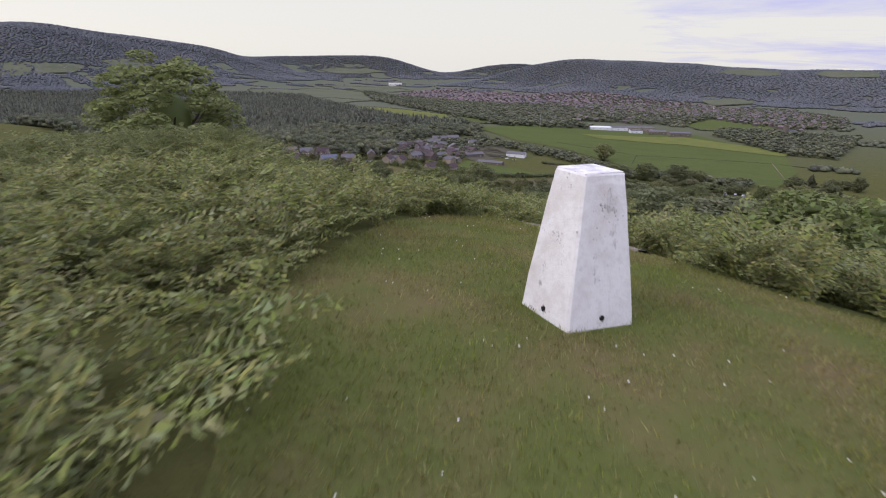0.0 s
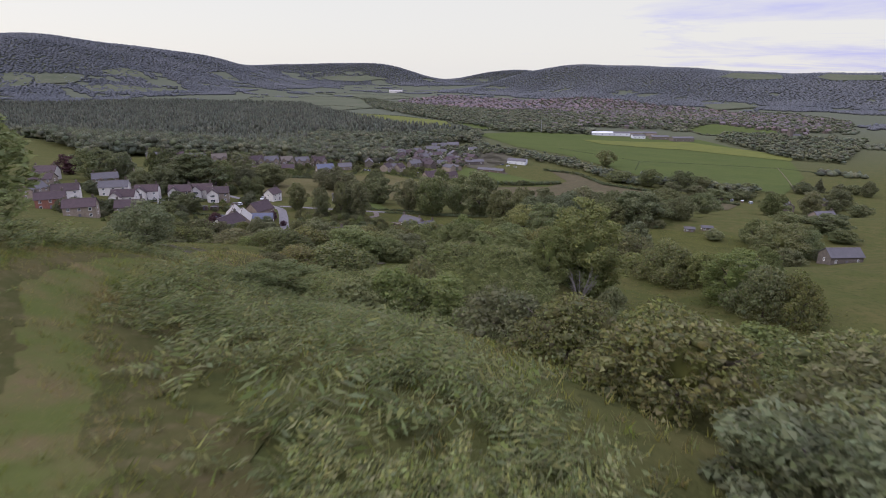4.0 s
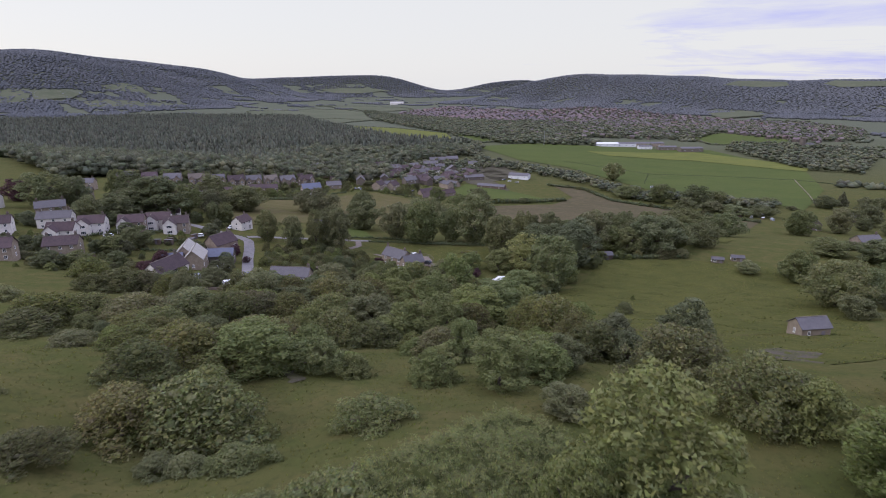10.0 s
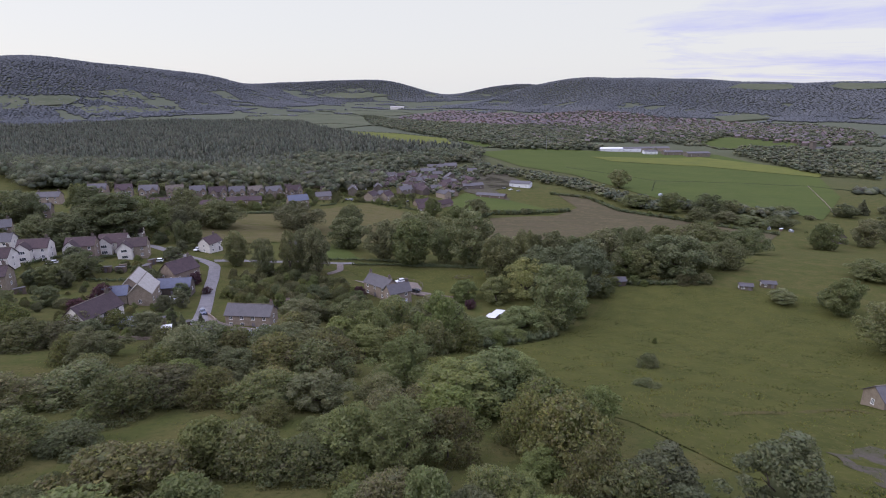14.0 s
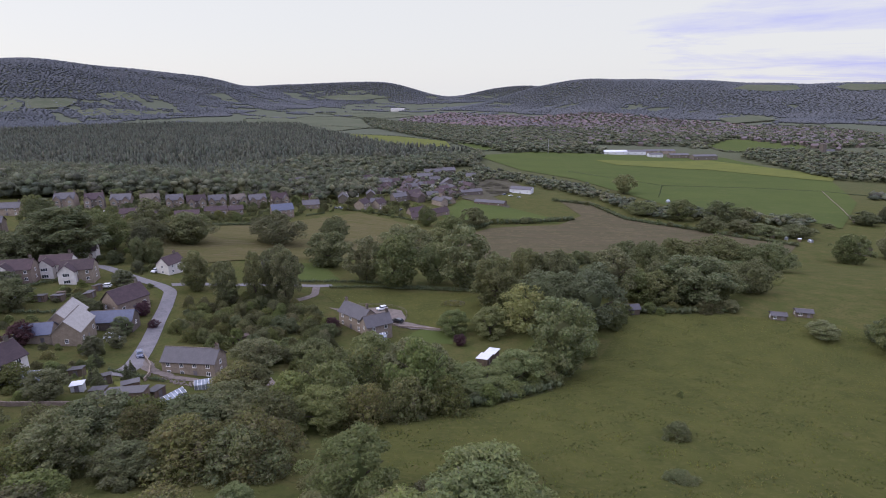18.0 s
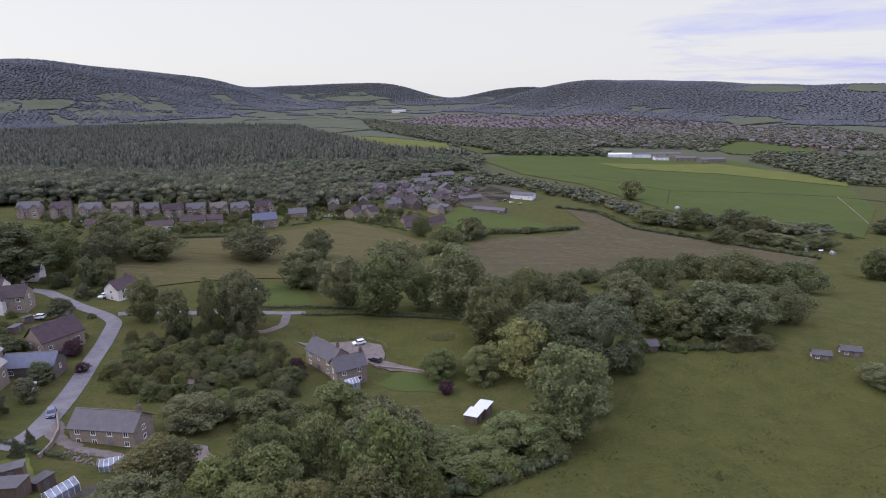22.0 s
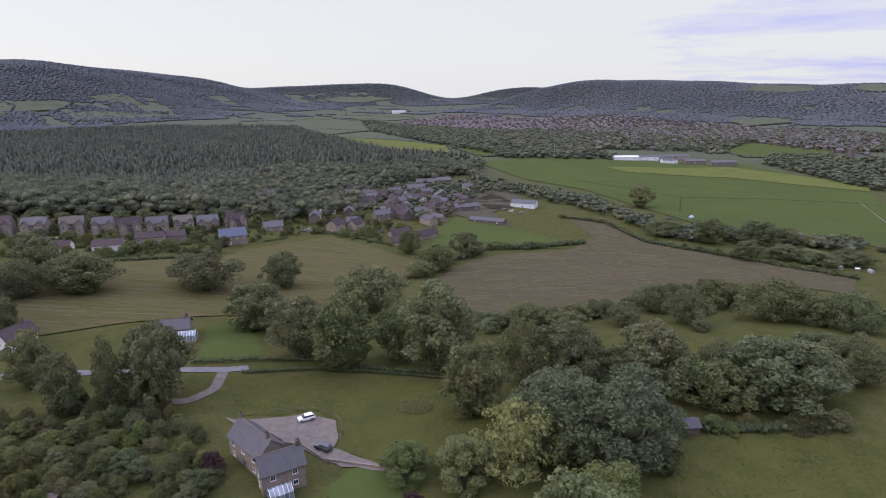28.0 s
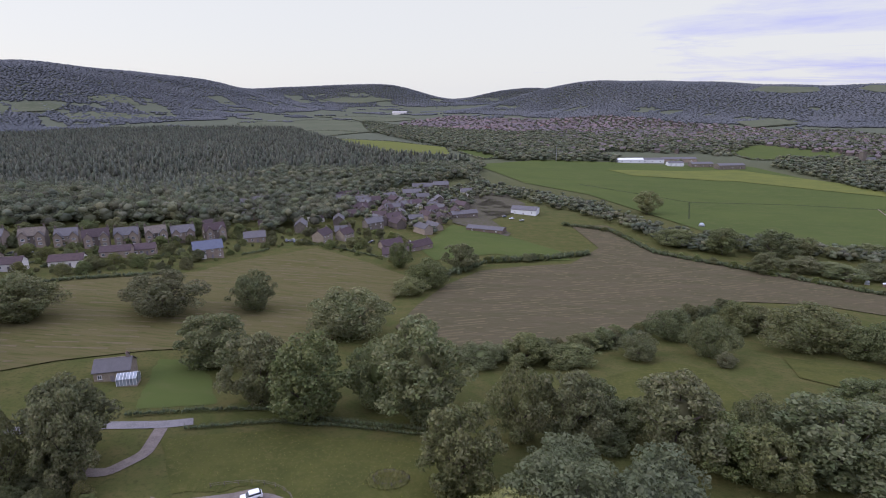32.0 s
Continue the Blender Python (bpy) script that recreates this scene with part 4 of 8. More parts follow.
def tree_model(name, height, spread, leaf, kind, leaves=1500, size=0.5, label="", category="tree", clear=0.22):
    """A tree with a tapered trunk, limbs and a crown of leaf clumps; height and spread in metres."""
    top = empty_at(name, pose(0, 0, -500), label, category)
    r = spread / 2
    trunk = [((0, 0, -0.4), 0.045 * height * 0.6), ((0.02 * r, 0, height * 0.15), 0.026 * height * 0.6), ((0.06 * r, 0.03 * r, height * 0.4), 0.018 * height * 0.6), ((0, 0, height * 0.8), 0.004 * height)]
    pieces = [limb([p for p, _ in trunk], [q for _, q in trunk], 8)]
    for k in range(6):
        a = k * 2.4 + rng.uniform(-0.4, 0.4)
        z0 = height * rng.uniform(0.16, 0.42)
        reach = r * rng.uniform(0.5, 0.8)
        mid = (math.cos(a) * reach * 0.5, math.sin(a) * reach * 0.5, z0 + height * 0.16)
        pieces.append(limb([(0.02 * r, 0, z0), mid, (math.cos(a) * reach, math.sin(a) * reach, z0 + height * rng.uniform(0.24, 0.4))], [0.012 * height, 0.007 * height, 0.003 * height], 5))
    v, f = joined(pieces)
    mesh_object("trunk", v, f, M["bark"], top, smooth=True)
    C, R = [], []
    n = {"broad": 78, "tall": 74, "shrub": 52, "cone": 40, "open": 60}[kind]
    low = clear
    lobes = rng.uniform(0, 6.28, 4)
    for k in range(n):
        a, u = k * 2.39996 + rng.uniform(-0.5, 0.5), (k + 0.5) / n
        if kind == "cone":
            z, rr, cr = height * (0.06 + 0.88 * u), r * (1 - u) * rng.uniform(0.6, 0.85), r * (0.12 + 0.26 * (1 - u))
        elif kind == "shrub":
            z, rr, cr = height * (0.1 + 0.76 * u), r * math.sqrt(max(0.03, 1 - u ** 1.7)) * rng.uniform(0.55, 0.9), r * rng.uniform(0.15, 0.27)
        else:
            first = 0.62 if name == "ash_tree" else 0.25
            belly = (first + (1 - first) * (u / 0.38)) if u < 0.38 else math.sqrt(max(0.02, 1 - ((u - 0.38) / 0.64) ** 2))
            z, rr, cr = height * (low + (0.95 - low) * u), r * belly * rng.uniform(0.5, 0.9), r * rng.uniform(0.13, 0.23)
            if kind == "tall":
                cr *= 1.1
        shape = 1 + 0.17 * math.sin(2 * a + lobes[0]) + 0.12 * math.sin(3 * a + lobes[1] + 2.5 * u) + 0.10 * math.sin(7 * u + lobes[2] + a)
        if rng.uniform() < 0.14 and kind != "cone":
            shape, cr = shape * 1.12, cr * 0.6
        C.append((math.cos(a) * rr * shape, math.sin(a) * rr * shape, (z - cr * 0.3) * (1 + 0.07 * math.sin(a * 2 + lobes[3]))))
        R.append((cr, cr, cr * rng.uniform(0.7, 0.95)))
    C, R = np.array(C), np.array(R)
    v, f = foliage(C, R, leaves, size, core=0.3 if kind == "open" else 0.44, droop=0.55 if leaf == "gold" else 0.0)
    if kind != "open":
        # the shaded heart of the crown
        hv, hf = ICO2
        mid, half = height * (low + 0.98) / 2, height * (0.9 - low) / 2
        heart = hv * np.array((r * 0.27, r * 0.27, half * 0.48)) * rng.uniform(0.85, 1.1, (len(hv), 1)) + np.array((0, 0, mid))
        if kind in ("cone", "shrub"):
            k = np.clip((heart[:, 2:] - height * 0.2) / (height * 0.8), 0, 1)
            heart[:, :2] *= 1 - k * (0.9 if kind == "cone" else 0.45)
        f = [np.vstack([f[0], hf + len(v)])]
        v = np.vstack([v, heart])
    v[:, 2] = np.minimum(np.maximum(v[:, 2], 0.05), height * 1.03)
    mesh_object("crown", v, f, M[leaf], top)
    top["size"] = height
    return top


MODELS, USED = {}, set()


def plant(model, x, y, height, spread=None, group="", label="", sink=0.15):
    """A copy of a model on the ground, at its own height, spread and turn."""
    ob, h0, w0 = MODELS[model][int(rng.integers(len(MODELS[model])))]
    USED.add(ob.name)
    kh = height / h0
    kw = (1.18 * spread / w0) if spread else kh
    c = copy_thing(ob, pose(x, y, float(land(x, y)) - sink, 0, 0, rng.uniform(0, 360)) @ Matrix.Diagonal((kw, kw, kh, 1)))
    return tagged(c, label, "", group)


def add_models():
    kinds = (
        ("oak_tree", 15, 20, "leaf", "broad", 9600, 0.31, "spreading oak with a dense dark green crown", "tree", 0.14),
        ("field_tree", 15, 11, "leaf", "tall", 6200, 0.27, "tall broadleaf tree with a full green crown", "tree", 0.12),
        ("round_tree", 11, 10, "leaf", "broad", 8600, 0.225, "rounded broadleaf tree in full summer leaf", "tree", 0.08),
        ("ash_tree", 13, 9, "leaf_light", "tall", 11500, 0.185, "light green ash tree with feathery leaves", "tree", 0.0),
        ("open_tree", 15, 13, "leaf_light", "open", 2600, 0.320, "open ash tree with bare limbs showing", "tree", 0.2),
        ("dark_tree", 12, 8, "leaf_dark", "tall", 6800, 0.22, "dense dark ivy-clad tree", "tree", 0.05),
        ("willow_tree", 13, 11, "silver", "broad", 9600, 0.205, "grey-green willow with a billowing crown", "willow", 0.04),
        ("hawthorn_bush", 4.5, 5.5, "thorn", "shrub", 7600, 0.098, "hawthorn bush with small dull green leaves", "bush", 0.0),
        ("scrub_bush", 3.2, 4.4, "leaf", "shrub", 6200, 0.090, "low rounded scrub bush on the hillside", "bush", 0.0),
        ("elder_bush", 4.0, 4.0, "leaf_light", "shrub", 6800, 0.098, "light green elder bush on the slope", "bush", 0.0),
        ("conifer_tree", 9, 4.5, "leaf_dark", "cone", 2200, 0.22, "dark pointed garden conifer", "conifer", 0.0),
        ("gold_willow", 13, 12, "gold", "broad", 7600, 0.27, "weeping willow with yellow-green hanging leaves", "willow", 0.02),
        ("copper_tree", 9, 8, "copper", "broad", 2200, 0.300, "dark purple copper-leaved tree", "tree", 0.06),
    )
    for name, h, w, leaf, kind, leaves, size, label, cat, clear in kinds:
        MODELS[name] = [(tree_model(name, h, w, leaf, kind, leaves, size, label, cat, clear), h, w) for _ in range(3 if kind != "cone" else 1)]


def ground_patch(name, outline, mat, lift, step, label, category="ground"):
    """A field or surface laid on the land: the outline cut into a grid and draped."""
    bm = bmesh.new()
    face = bm.faces.new([bm.verts.new((x, y, 0)) for x, y in outline])
    bmesh.ops.triangulate(bm, faces=[face])
    p = np.asarray(outline, float)
    for axis in (0, 1):
        lo, hi = p[:, axis].min(), p[:, axis].max()
        for c in np.arange(lo + step, hi, step):
            co, no = [0, 0, 0], [0, 0, 0]
            co[axis], no[axis] = c, 1
            bmesh.ops.bisect_plane(bm, geom=bm.verts[:] + bm.edges[:] + bm.faces[:], plane_co=co, plane_no=no)
    for v in bm.verts:
        v.co.z = float(land(v.co.x, v.co.y)) + lift
    bmesh.ops.recalc_face_normals(bm, faces=bm.faces)
    me = bpy.data.meshes.new(name)
    bm.to_mesh(me)
    bm.free()
    me.materials.append(mat)
    ob = new(name, me)
    return tagged(ob, label, category, kind="structure")


def ragged(outline, step, amount, seed=1):
    """The same outline, gone round in short steps and frayed."""
    p = np.asarray(list(outline) + [outline[0]], float)
    d = np.r_[0, np.cumsum(np.hypot(*np.diff(p, axis=0).T))]
    u = np.arange(0, d[-1], step)
    q = np.stack([np.interp(u, d, p[:, 0]), np.interp(u, d, p[:, 1])], 1)
    wander = np.random.default_rng(seed).normal(size=(len(q), 2))
    wander = (wander + np.roll(wander, 1, 0)) * amount * 0.7
    return [(float(a), float(b)) for a, b in q + wander]


def smooth_line(line, step):
    p = np.asarray(line, float)
    d = np.r_[0, np.cumsum(np.hypot(*np.diff(p, axis=0).T))]
    s = np.linspace(0, d[-1], max(2, int(d[-1] / step)))
    q = np.stack([np.interp(s, d, p[:, 0]), np.interp(s, d, p[:, 1])], 1)
    for _ in range(3):
        q[1:-1] = (q[:-2] + 2 * q[1:-1] + q[2:]) / 4
    return q


def strip(name, line, width, mat, lift, label, category="road", ragged=0.0):
    """A road or path of that width along a line, draped on the land."""
    q = smooth_line(line, max(0.3, width * 0.35))
    t = np.gradient(q, axis=0)
    t /= np.linalg.norm(t, axis=1)[:, None]
    nrm = np.stack([-t[:, 1], t[:, 0]], 1)
    rows = []
    for k in (-0.5, -0.17, 0.17, 0.5):
        off = k * width * (1 + ragged * rng.normal(size=(len(q), 1)) * (abs(k) == 0.5))
        xy = q + nrm * off
        rows.append(np.c_[xy, land(xy[:, 0], xy[:, 1]) + lift - (0.06 if abs(k) == 0.5 else 0)])
    V = np.stack(rows, 1).reshape(-1, 3)
    i = np.arange(len(q) - 1)[:, None] * 4 + np.arange(3)[None]
    F = np.stack([i, i + 1, i + 5, i + 4], -1).reshape(-1, 4)
    return tagged(mesh_object(name, V, F, mat, smooth=True), label, category, kind="structure")


def hedge(line, height, width, label, mat="hedge", leaf=0.16, name="hedge"):
    size = min(width * 0.42, 1.15)
    rows = 1 if width < 2 else 2 if width < 3.5 else 3
    q = np.repeat(smooth_line(line, size * 1.0), rows, 0)
    n = len(q)
    q = q + rng.normal(scale=max(0.05, (width - 1.2) * 0.26), size=(n, 2))
    tall = height * rng.uniform(0.62, 1.08, n)
    r = np.stack([np.full(n, size) * rng.uniform(0.75, 1.15, n), np.full(n, size), tall * 0.5], 1)
    v, f = foliage(np.c_[q, land(q[:, 0], q[:, 1]) + tall * 0.5], r, int(n * 60), max(leaf * 0.5, 0.09 * size + 0.05), 0.66, sift=False)
    return tagged(mesh_object(name, v, f, M[mat]), label, "hedge")

# ---- the ground: one sheet out to the horizon, finer near the start ----
def ground_sheet():
    rings = np.concatenate([np.arange(0.4, 24, 0.4), 24 * 1.021 ** np.arange(0, 262)])
    rings = rings[rings < 5600]
    ahead = np.radians(np.arange(-75, 75, 0.5))
    behind = np.radians(np.arange(75, 285, 5.0))
    turn = np.concatenate([ahead, behind])
    X, Y = rings[:, None] * np.sin(turn), -2 + rings[:, None] * np.cos(turn)
    Z = land(X, Y)
    V = np.vstack([[[0, -2, float(land(0, -2))]], np.stack([X, Y, Z], -1).reshape(-1, 3)])
    n, m = len(rings), len(turn)
    i, j = np.meshgrid(np.arange(n - 1), np.arange(m), indexing="ij")
    a, b = 1 + i * m + j, 1 + i * m + (j + 1) % m
    F = np.stack([a, a + m, b + m, b], -1).reshape(-1, 4)
    fan = np.stack([np.zeros(m, int), 1 + np.arange(m), 1 + (np.arange(m) + 1) % m], 1)
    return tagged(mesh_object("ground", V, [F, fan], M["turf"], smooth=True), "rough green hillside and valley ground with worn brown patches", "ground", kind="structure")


ground_sheet()
ground_patch("grass_clearing", CLEARING, M["lawn"], 0.012, 0.45, "short cropped grass of the hilltop clearing round the pillar", "grass")
strip("soil_path", SOIL_PATH, 0.44, M["soil"], 0.05, "bare trodden soil path between the ferns", "path", 0.25)
ground_patch("crest_heath", ragged(((-4.6, 12.5), (-1.6, 12.2), (0.6, 13.4), (0.2, 15.6), (-1.0, 17.4), (-2.4, 19.4), (-4.4, 21.5), (-6.4, 22.5), (-6.6, 19.5), (-5.2, 16)), 0.9, 0.35), M["heath"], 0.03, 0.8, "brown heathy grass beside the crest trail", "grass")
strip("grass_trail", TRAIL, 2.2, M["lawn"], 0.07, "trodden grass trail along the crest", "path", 0.15)
strip("soil_path", [(x - 0.35, y) for x, y in TRAIL], 0.75, M["heath"], 0.09, "worn brown line in the crest trail", "path", 0.5)
ground_patch("dry_heath", ragged(HEATH, 1.6, 1.3), M["heath"], 0.06, 2.0, "dry brown heath grass on the hillside", "grass")
for name, outline, mat, lift, step, label in (
        ("hay_field", HAY_RIGHT, "hay", 0.35, 9, "brown cut hay field with swaths, ringed by hedges"),
        ("hay_field", HAY_LEFT, "hay_green", 0.35, 9, "yellowing half-cut field with mown stripes and oaks"),
        ("pasture", YARD_FIELD, "meadow", 0.35, 12, "light green pasture beside the works yard"),
        ("meadow", BIG_MEADOW, "meadow", 0.6, 20, "wide flat green meadow on the valley floor"),
        ("meadow", BRIGHT_MEADOW, "bright", 1.1, 20, "freshly mown bright green strip of meadow"),
        ("pasture", FAR_FIELD_A, "pale", 1.5, 40, "far pale green pasture"), ("pasture", FAR_FIELD_B, "pale", 1.5, 60, "far pale green pasture"),
        ("pasture", FAR_FIELD_C, "bright", 1.5, 40, "far bright green pasture"), ("pasture", FAR_FIELD_D, "pale", 1.5, 40, "far pale green pasture"),
        ("pasture", FAR_FIELD_E, "meadow", 1.5, 40, "far green pasture"), ("pasture", TOWN_FIELD, "meadow", 1.2, 40, "green field at the edge of the town"),
        ("pasture", HILL_FIELD_A, "pale", 5, 40, "pale pasture on top of the wooded hill"), ("pasture", HILL_FIELD_B, "pale", 5, 40, "pale pasture on top of the wooded hill"),
        ("pasture", HILL_FIELD_C, "pale", 3, 40, "pale pasture on the long hillside"), ("pasture", HILL_FIELD_G, "pale", 3, 40, "pale pasture high on the long hillside"), ("pasture", HILL_FIELD_H, "pale", 3, 40, "pale pasture low on the long hillside"), ("pasture", HILL_FIELD_D, "pale", 5, 40, "pale pasture on the long hillside"),
        ("pasture", HILL_FIELD_E, "pale", 5, 40, "pale pasture at the head of the valley"), ("pasture", HILL_FIELD_F, "pale", 5, 40, "pale pasture above the town"),
        ("pasture", STRIP_FIELD, "paddock", 0.3, 8, "narrow pale green field between tree belts"), ("pasture", STRIP_FIELD_B, "paddock", 0.3, 8, "narrow pale green field between tree belts"),
        ("sheep_field", SHEEP_FIELD, "paddock", 0.12, 6, "rough green sheep pasture with darker tussocks"), ("paddock", PADDOCK, "paddock", 0.12, 5, "rough green paddock in front of the farmhouse"),
        ("garden_lawn", GARDEN_LAWN, "meadow", 0.12, 4, "mown farmhouse lawn"), ("garden_lawn", LANE_LAWN, "meadow", 0.12, 4, "mown lawn behind the lane hedge"),
        ("garden_lawn", PLOT_LAWN, "bright", 0.12, 3, "small mown garden lawn"), ("garden_lawn", PLOT_LAWN_B, "bright", 0.12, 3, "small mown garden lawn"), ("vegetable_bed", VEG_BED, "rubble", 0.14, 3, "dark dug vegetable bed on the plot"),
        ("gravel_drive", DRIVE, "gravel", 0.25, 4, "round gravel turning circle beside the farmhouse"), ("stony_ground", BARN_YARD, "rubble", 0.2, 4, "stony bare ground beside the field barn"),
        ("building_yard", BUILD_YARD, "gravel", 0.2, 4, "pale rubble yard of the cottage under repair"), ("works_yard", YARD, "rubble", 0.5, 8, "grey works yard among sheds")):
    if name in ("stony_ground", "paddock", "garden_lawn", "building_yard", "gravel_drive"):
        outline = ragged(outline, 1.8, 0.9 if name == "stony_ground" else 0.35)
    ground_patch(name, outline, M[mat], lift, step, label, "field" if "field" in name or name in ("pasture", "meadow") else "yard")
strip("lane", LANE, 4.6, M["asphalt"], 0.22, "narrow grey village lane bending round the gardens")
strip("lane", HEDGE_LANE, 3.6, M["asphalt"], 0.22, "narrow hedged lane")
strip("drive", PATH_IN, 3.0, M["gravel"], 0.2, "pale farm drive leaving the lane")
for line in (HILL_TRACK, HILL_TRACK_B):
    for off in (-0.9, 0.9):
        strip("track", [(x + off, y) for x, y in line], 0.7, M["rubble"], 0.08, "stony rut of a track down the hillside", "track", 0.6)
strip("track", BARN_TRACK, 1.8, M["heath"], 0.2, "worn brown track to the field barn", "track", 0.2)

# ---- the white survey pillar ----
def survey_pillar():
    """Four-sided tapering pillar: base 0.61 m, top 0.36 m, 1.18 m high, set at an angle to the path."""
    place = pose(0.16, 0.39, float(land(0.16, 0.39)), 0, 0, 24)
    top = empty_at("survey_pillar", place, "white-painted tapering concrete survey pillar with flaking paint on the hilltop grass", "pillar")
    bm = bmesh.new()
    lev = [(-0.15, 0.333), (0.0, 0.320), (0.1, 0.310), (0.3, 0.288), (0.6, 0.254), (0.9, 0.219), (1.1, 0.192), (1.165, 0.184), (1.18, 0.171)]
    loops = []
    for z, h in lev:
        c = 0.018
        ring = [(h - c, -h), (h, -h + c), (h, h - c), (h - c, h), (-h + c, h), (-h, h - c), (-h, -h + c), (-h + c, -h)]
        loops.append([bm.verts.new((x + rng.normal(scale=0.0025), y + rng.normal(scale=0.0025), z + rng.normal(scale=0.002))) for x, y in ring])
    for a, b in zip(loops[:-1], loops[1:]):
        for k in range(8):
            bm.faces.new((a[k], a[(k + 1) % 8], b[(k + 1) % 8], b[k]))
    bm.faces.new(loops[-1])
    part("shaft", bm, M["paint"], top)
    cap = bmesh.new()
    box(cap, -0.172, 0.172, -0.172, 0.172, 1.17, 1.1835, 0.004)
    part("top_face", cap, M["flaked"], top, "worn top with flaking white paint")
    # flaked patch half way up, and the two sighting holes near the foot
    for u, v, z, spread, count in ((-1, 0, 0.66, 0.04, 34), (-1, 0, 0.62, 0.09, 16), (0, -1, 0.93, 0.05, 12), (0, -1, 0.5, 0.12, 12), (0, -1, 0.88, 0.07, 26), (-1, 0, 0.08, 0.03, 14), (-1, 0, 1.08, 0.05, 12), (0, -1, 0.05, 0.03, 12)):
        bm = bmesh.new()
        h = float(np.interp(z, [p[0] for p in lev], [p[1] for p in lev]))
        for k in range(count):
            s = rng.uniform(0.003, 0.011)
            o, dz = rng.normal(scale=spread), rng.normal(scale=spread)
            hh = h - dz * 0.104
            at = Vector((u * hh + (o if u == 0 else 0), v * hh + (o if v == 0 else 0), z + dz))
            bmesh.ops.create_icosphere(bm, subdivisions=1, radius=1, matrix=Matrix.Translation(at) @ Matrix.Diagonal((0.004 if u else s, s if u else 0.004, s * rng.uniform(0.6, 1.6), 1)))
        part("bare_patch", bm, M["bare"], top, "bare grey concrete where paint has flaked")
    # weather streaks that run down from the top edge
    for u, v, o, z, length, wide in ((0, -1, 0.07, 0.86, 0.3, 0.018), (0, -1, 0.03, 0.98, 0.16, 0.012), (0, -1, 0.10, 0.72, 0.2, 0.01), (-1, 0, 0.1, 0.34, 0.2, 0.012), (0, -1, -0.08, 0.55, 0.34, 0.008)):
        bm = bmesh.new()
        for k in range(16):
            zz = z + length * (rng.uniform() - 0.5)
            hh = float(np.interp(zz, [p[0] for p in lev], [p[1] for p in lev]))
            oo = o + rng.normal(scale=wide)
            at = Vector((u * hh + (oo if u == 0 else 0), v * hh + (oo if v == 0 else 0), zz))
            w = rng.uniform(0.002, 0.007)
            bmesh.ops.create_icosphere(bm, subdivisions=1, radius=1, matrix=Matrix.Translation(at) @ Matrix.Diagonal((0.0025 if u else w, w if u else 0.0025, rng.uniform(0.012, 0.04), 1)))
        part("weather_streak", bm, M["flaked"], top, "grey weather streak in the paint")
    # no recess is cut: near-black discs carry the shade inside the holes
    for u, v in ((-1, 0), (0, -1)):
        bm = bmesh.new()
        turn = Matrix.Rotation(math.pi / 2, 4, "Y") if u else Matrix.Rotation(math.pi / 2, 4, "X")
        bmesh.ops.create_cone(bm, cap_ends=True, segments=14, radius1=0.022, radius2=0.022, depth=0.02, matrix=Matrix.Translation((u * 0.310, v * 0.310, 0.10)) @ turn)
        part("sight_hole", bm, M["hole"], top, "dark round sighting hole")


survey_pillar()

# ---- trees and bushes ----
add_models()


def plant_all(rows, models, group, low=0.0, sink=0.2):
    for x, y, w, h in rows:
        plant(models[int(rng.integers(len(models)))], x, y, max(h, low), max(w, 0.8), group, sink=sink)


plant_all(FIELD_OAKS, ["oak_tree"], "oaks in the hay field")
plant_all(HEDGE_TREES, ["round_tree", "oak_tree", "round_tree"], "trees along the lane hedge")
plant_all(PADDOCK_TREES, ["round_tree", "round_tree", "open_tree"], "paddock trees")
plant_all(MIDDLE_TREES, ["round_tree", "oak_tree", "round_tree"], "tree belt across the valley")
plant_all(RIDGE_TREES, ["round_tree", "oak_tree"], "trees along the narrow fields")
plant_all(RIGHT_TREES, ["round_tree", "oak_tree", "field_tree"], "tree belt beyond the sheep field")
plant_all(EDGE_TREES, ["round_tree", "ash_tree", "elder_bush"], "trees along the field edge")
plant_all(WILLOW_GROUP, ["willow_tree"], "willows by the farmhouse")
plant_all([(x, y, w * 0.9, min(h, 21)) for x, y, w, h in VILLAGE_TREES], ["round_tree", "dark_tree", "field_tree"], "village trees")
plant_all(DARK_TREES, ["dark_tree", "oak_tree"], "village trees")
plant_all(FRONT_TREES, ["round_tree", "hawthorn_bush", "ash_tree"], "trees along the field edge")
def fuller(rows, k=1.04):
    return [(x, y, w * k, h * k) for x, y, w, h in rows]


plant_all(fuller(SLOPE_THORNS), ["hawthorn_bush"], "scrub on the hillside")
plant_all(fuller(SLOPE_ELDERS), ["elder_bush", "round_tree"], "scrub on the hillside")
plant_all(fuller(SLOPE_ASHES), ["ash_tree"], "scrub on the hillside")
plant_all(fuller(SLOPE_DARK), ["dark_tree"], "scrub on the hillside")
plant_all(fuller(SLOPE_SCRUB), ["scrub_bush"], "scrub on the hillside")
plant("ash_tree", BIG_ASH[0], BIG_ASH[1], BIG_ASH[3], BIG_ASH[2], "scrub on the hillside", "tall light green ash tree rising from the bracken slope")
plant("oak_tree", LONE_TREE[0], LONE_TREE[1], LONE_TREE[3], LONE_TREE[2], "scrub on the hillside", "small spreading tree standing alone on the hillside")
for dx, dy, w, h in ((-1.9, -1.2, 4.8, 6.2), (2.1, -0.4, 4.4, 5.4), (0.3, 1.8, 5.0, 6.0), (0.2, -2.2, 3.6, 3.4)):
    plant("ash_tree", BIG_ASH[0] + dx, BIG_ASH[1] + dy, h, w, "scrub on the hillside")
plant_all(COTTAGE_TREES, ["round_tree", "hawthorn_bush"], "trees by the cottage")
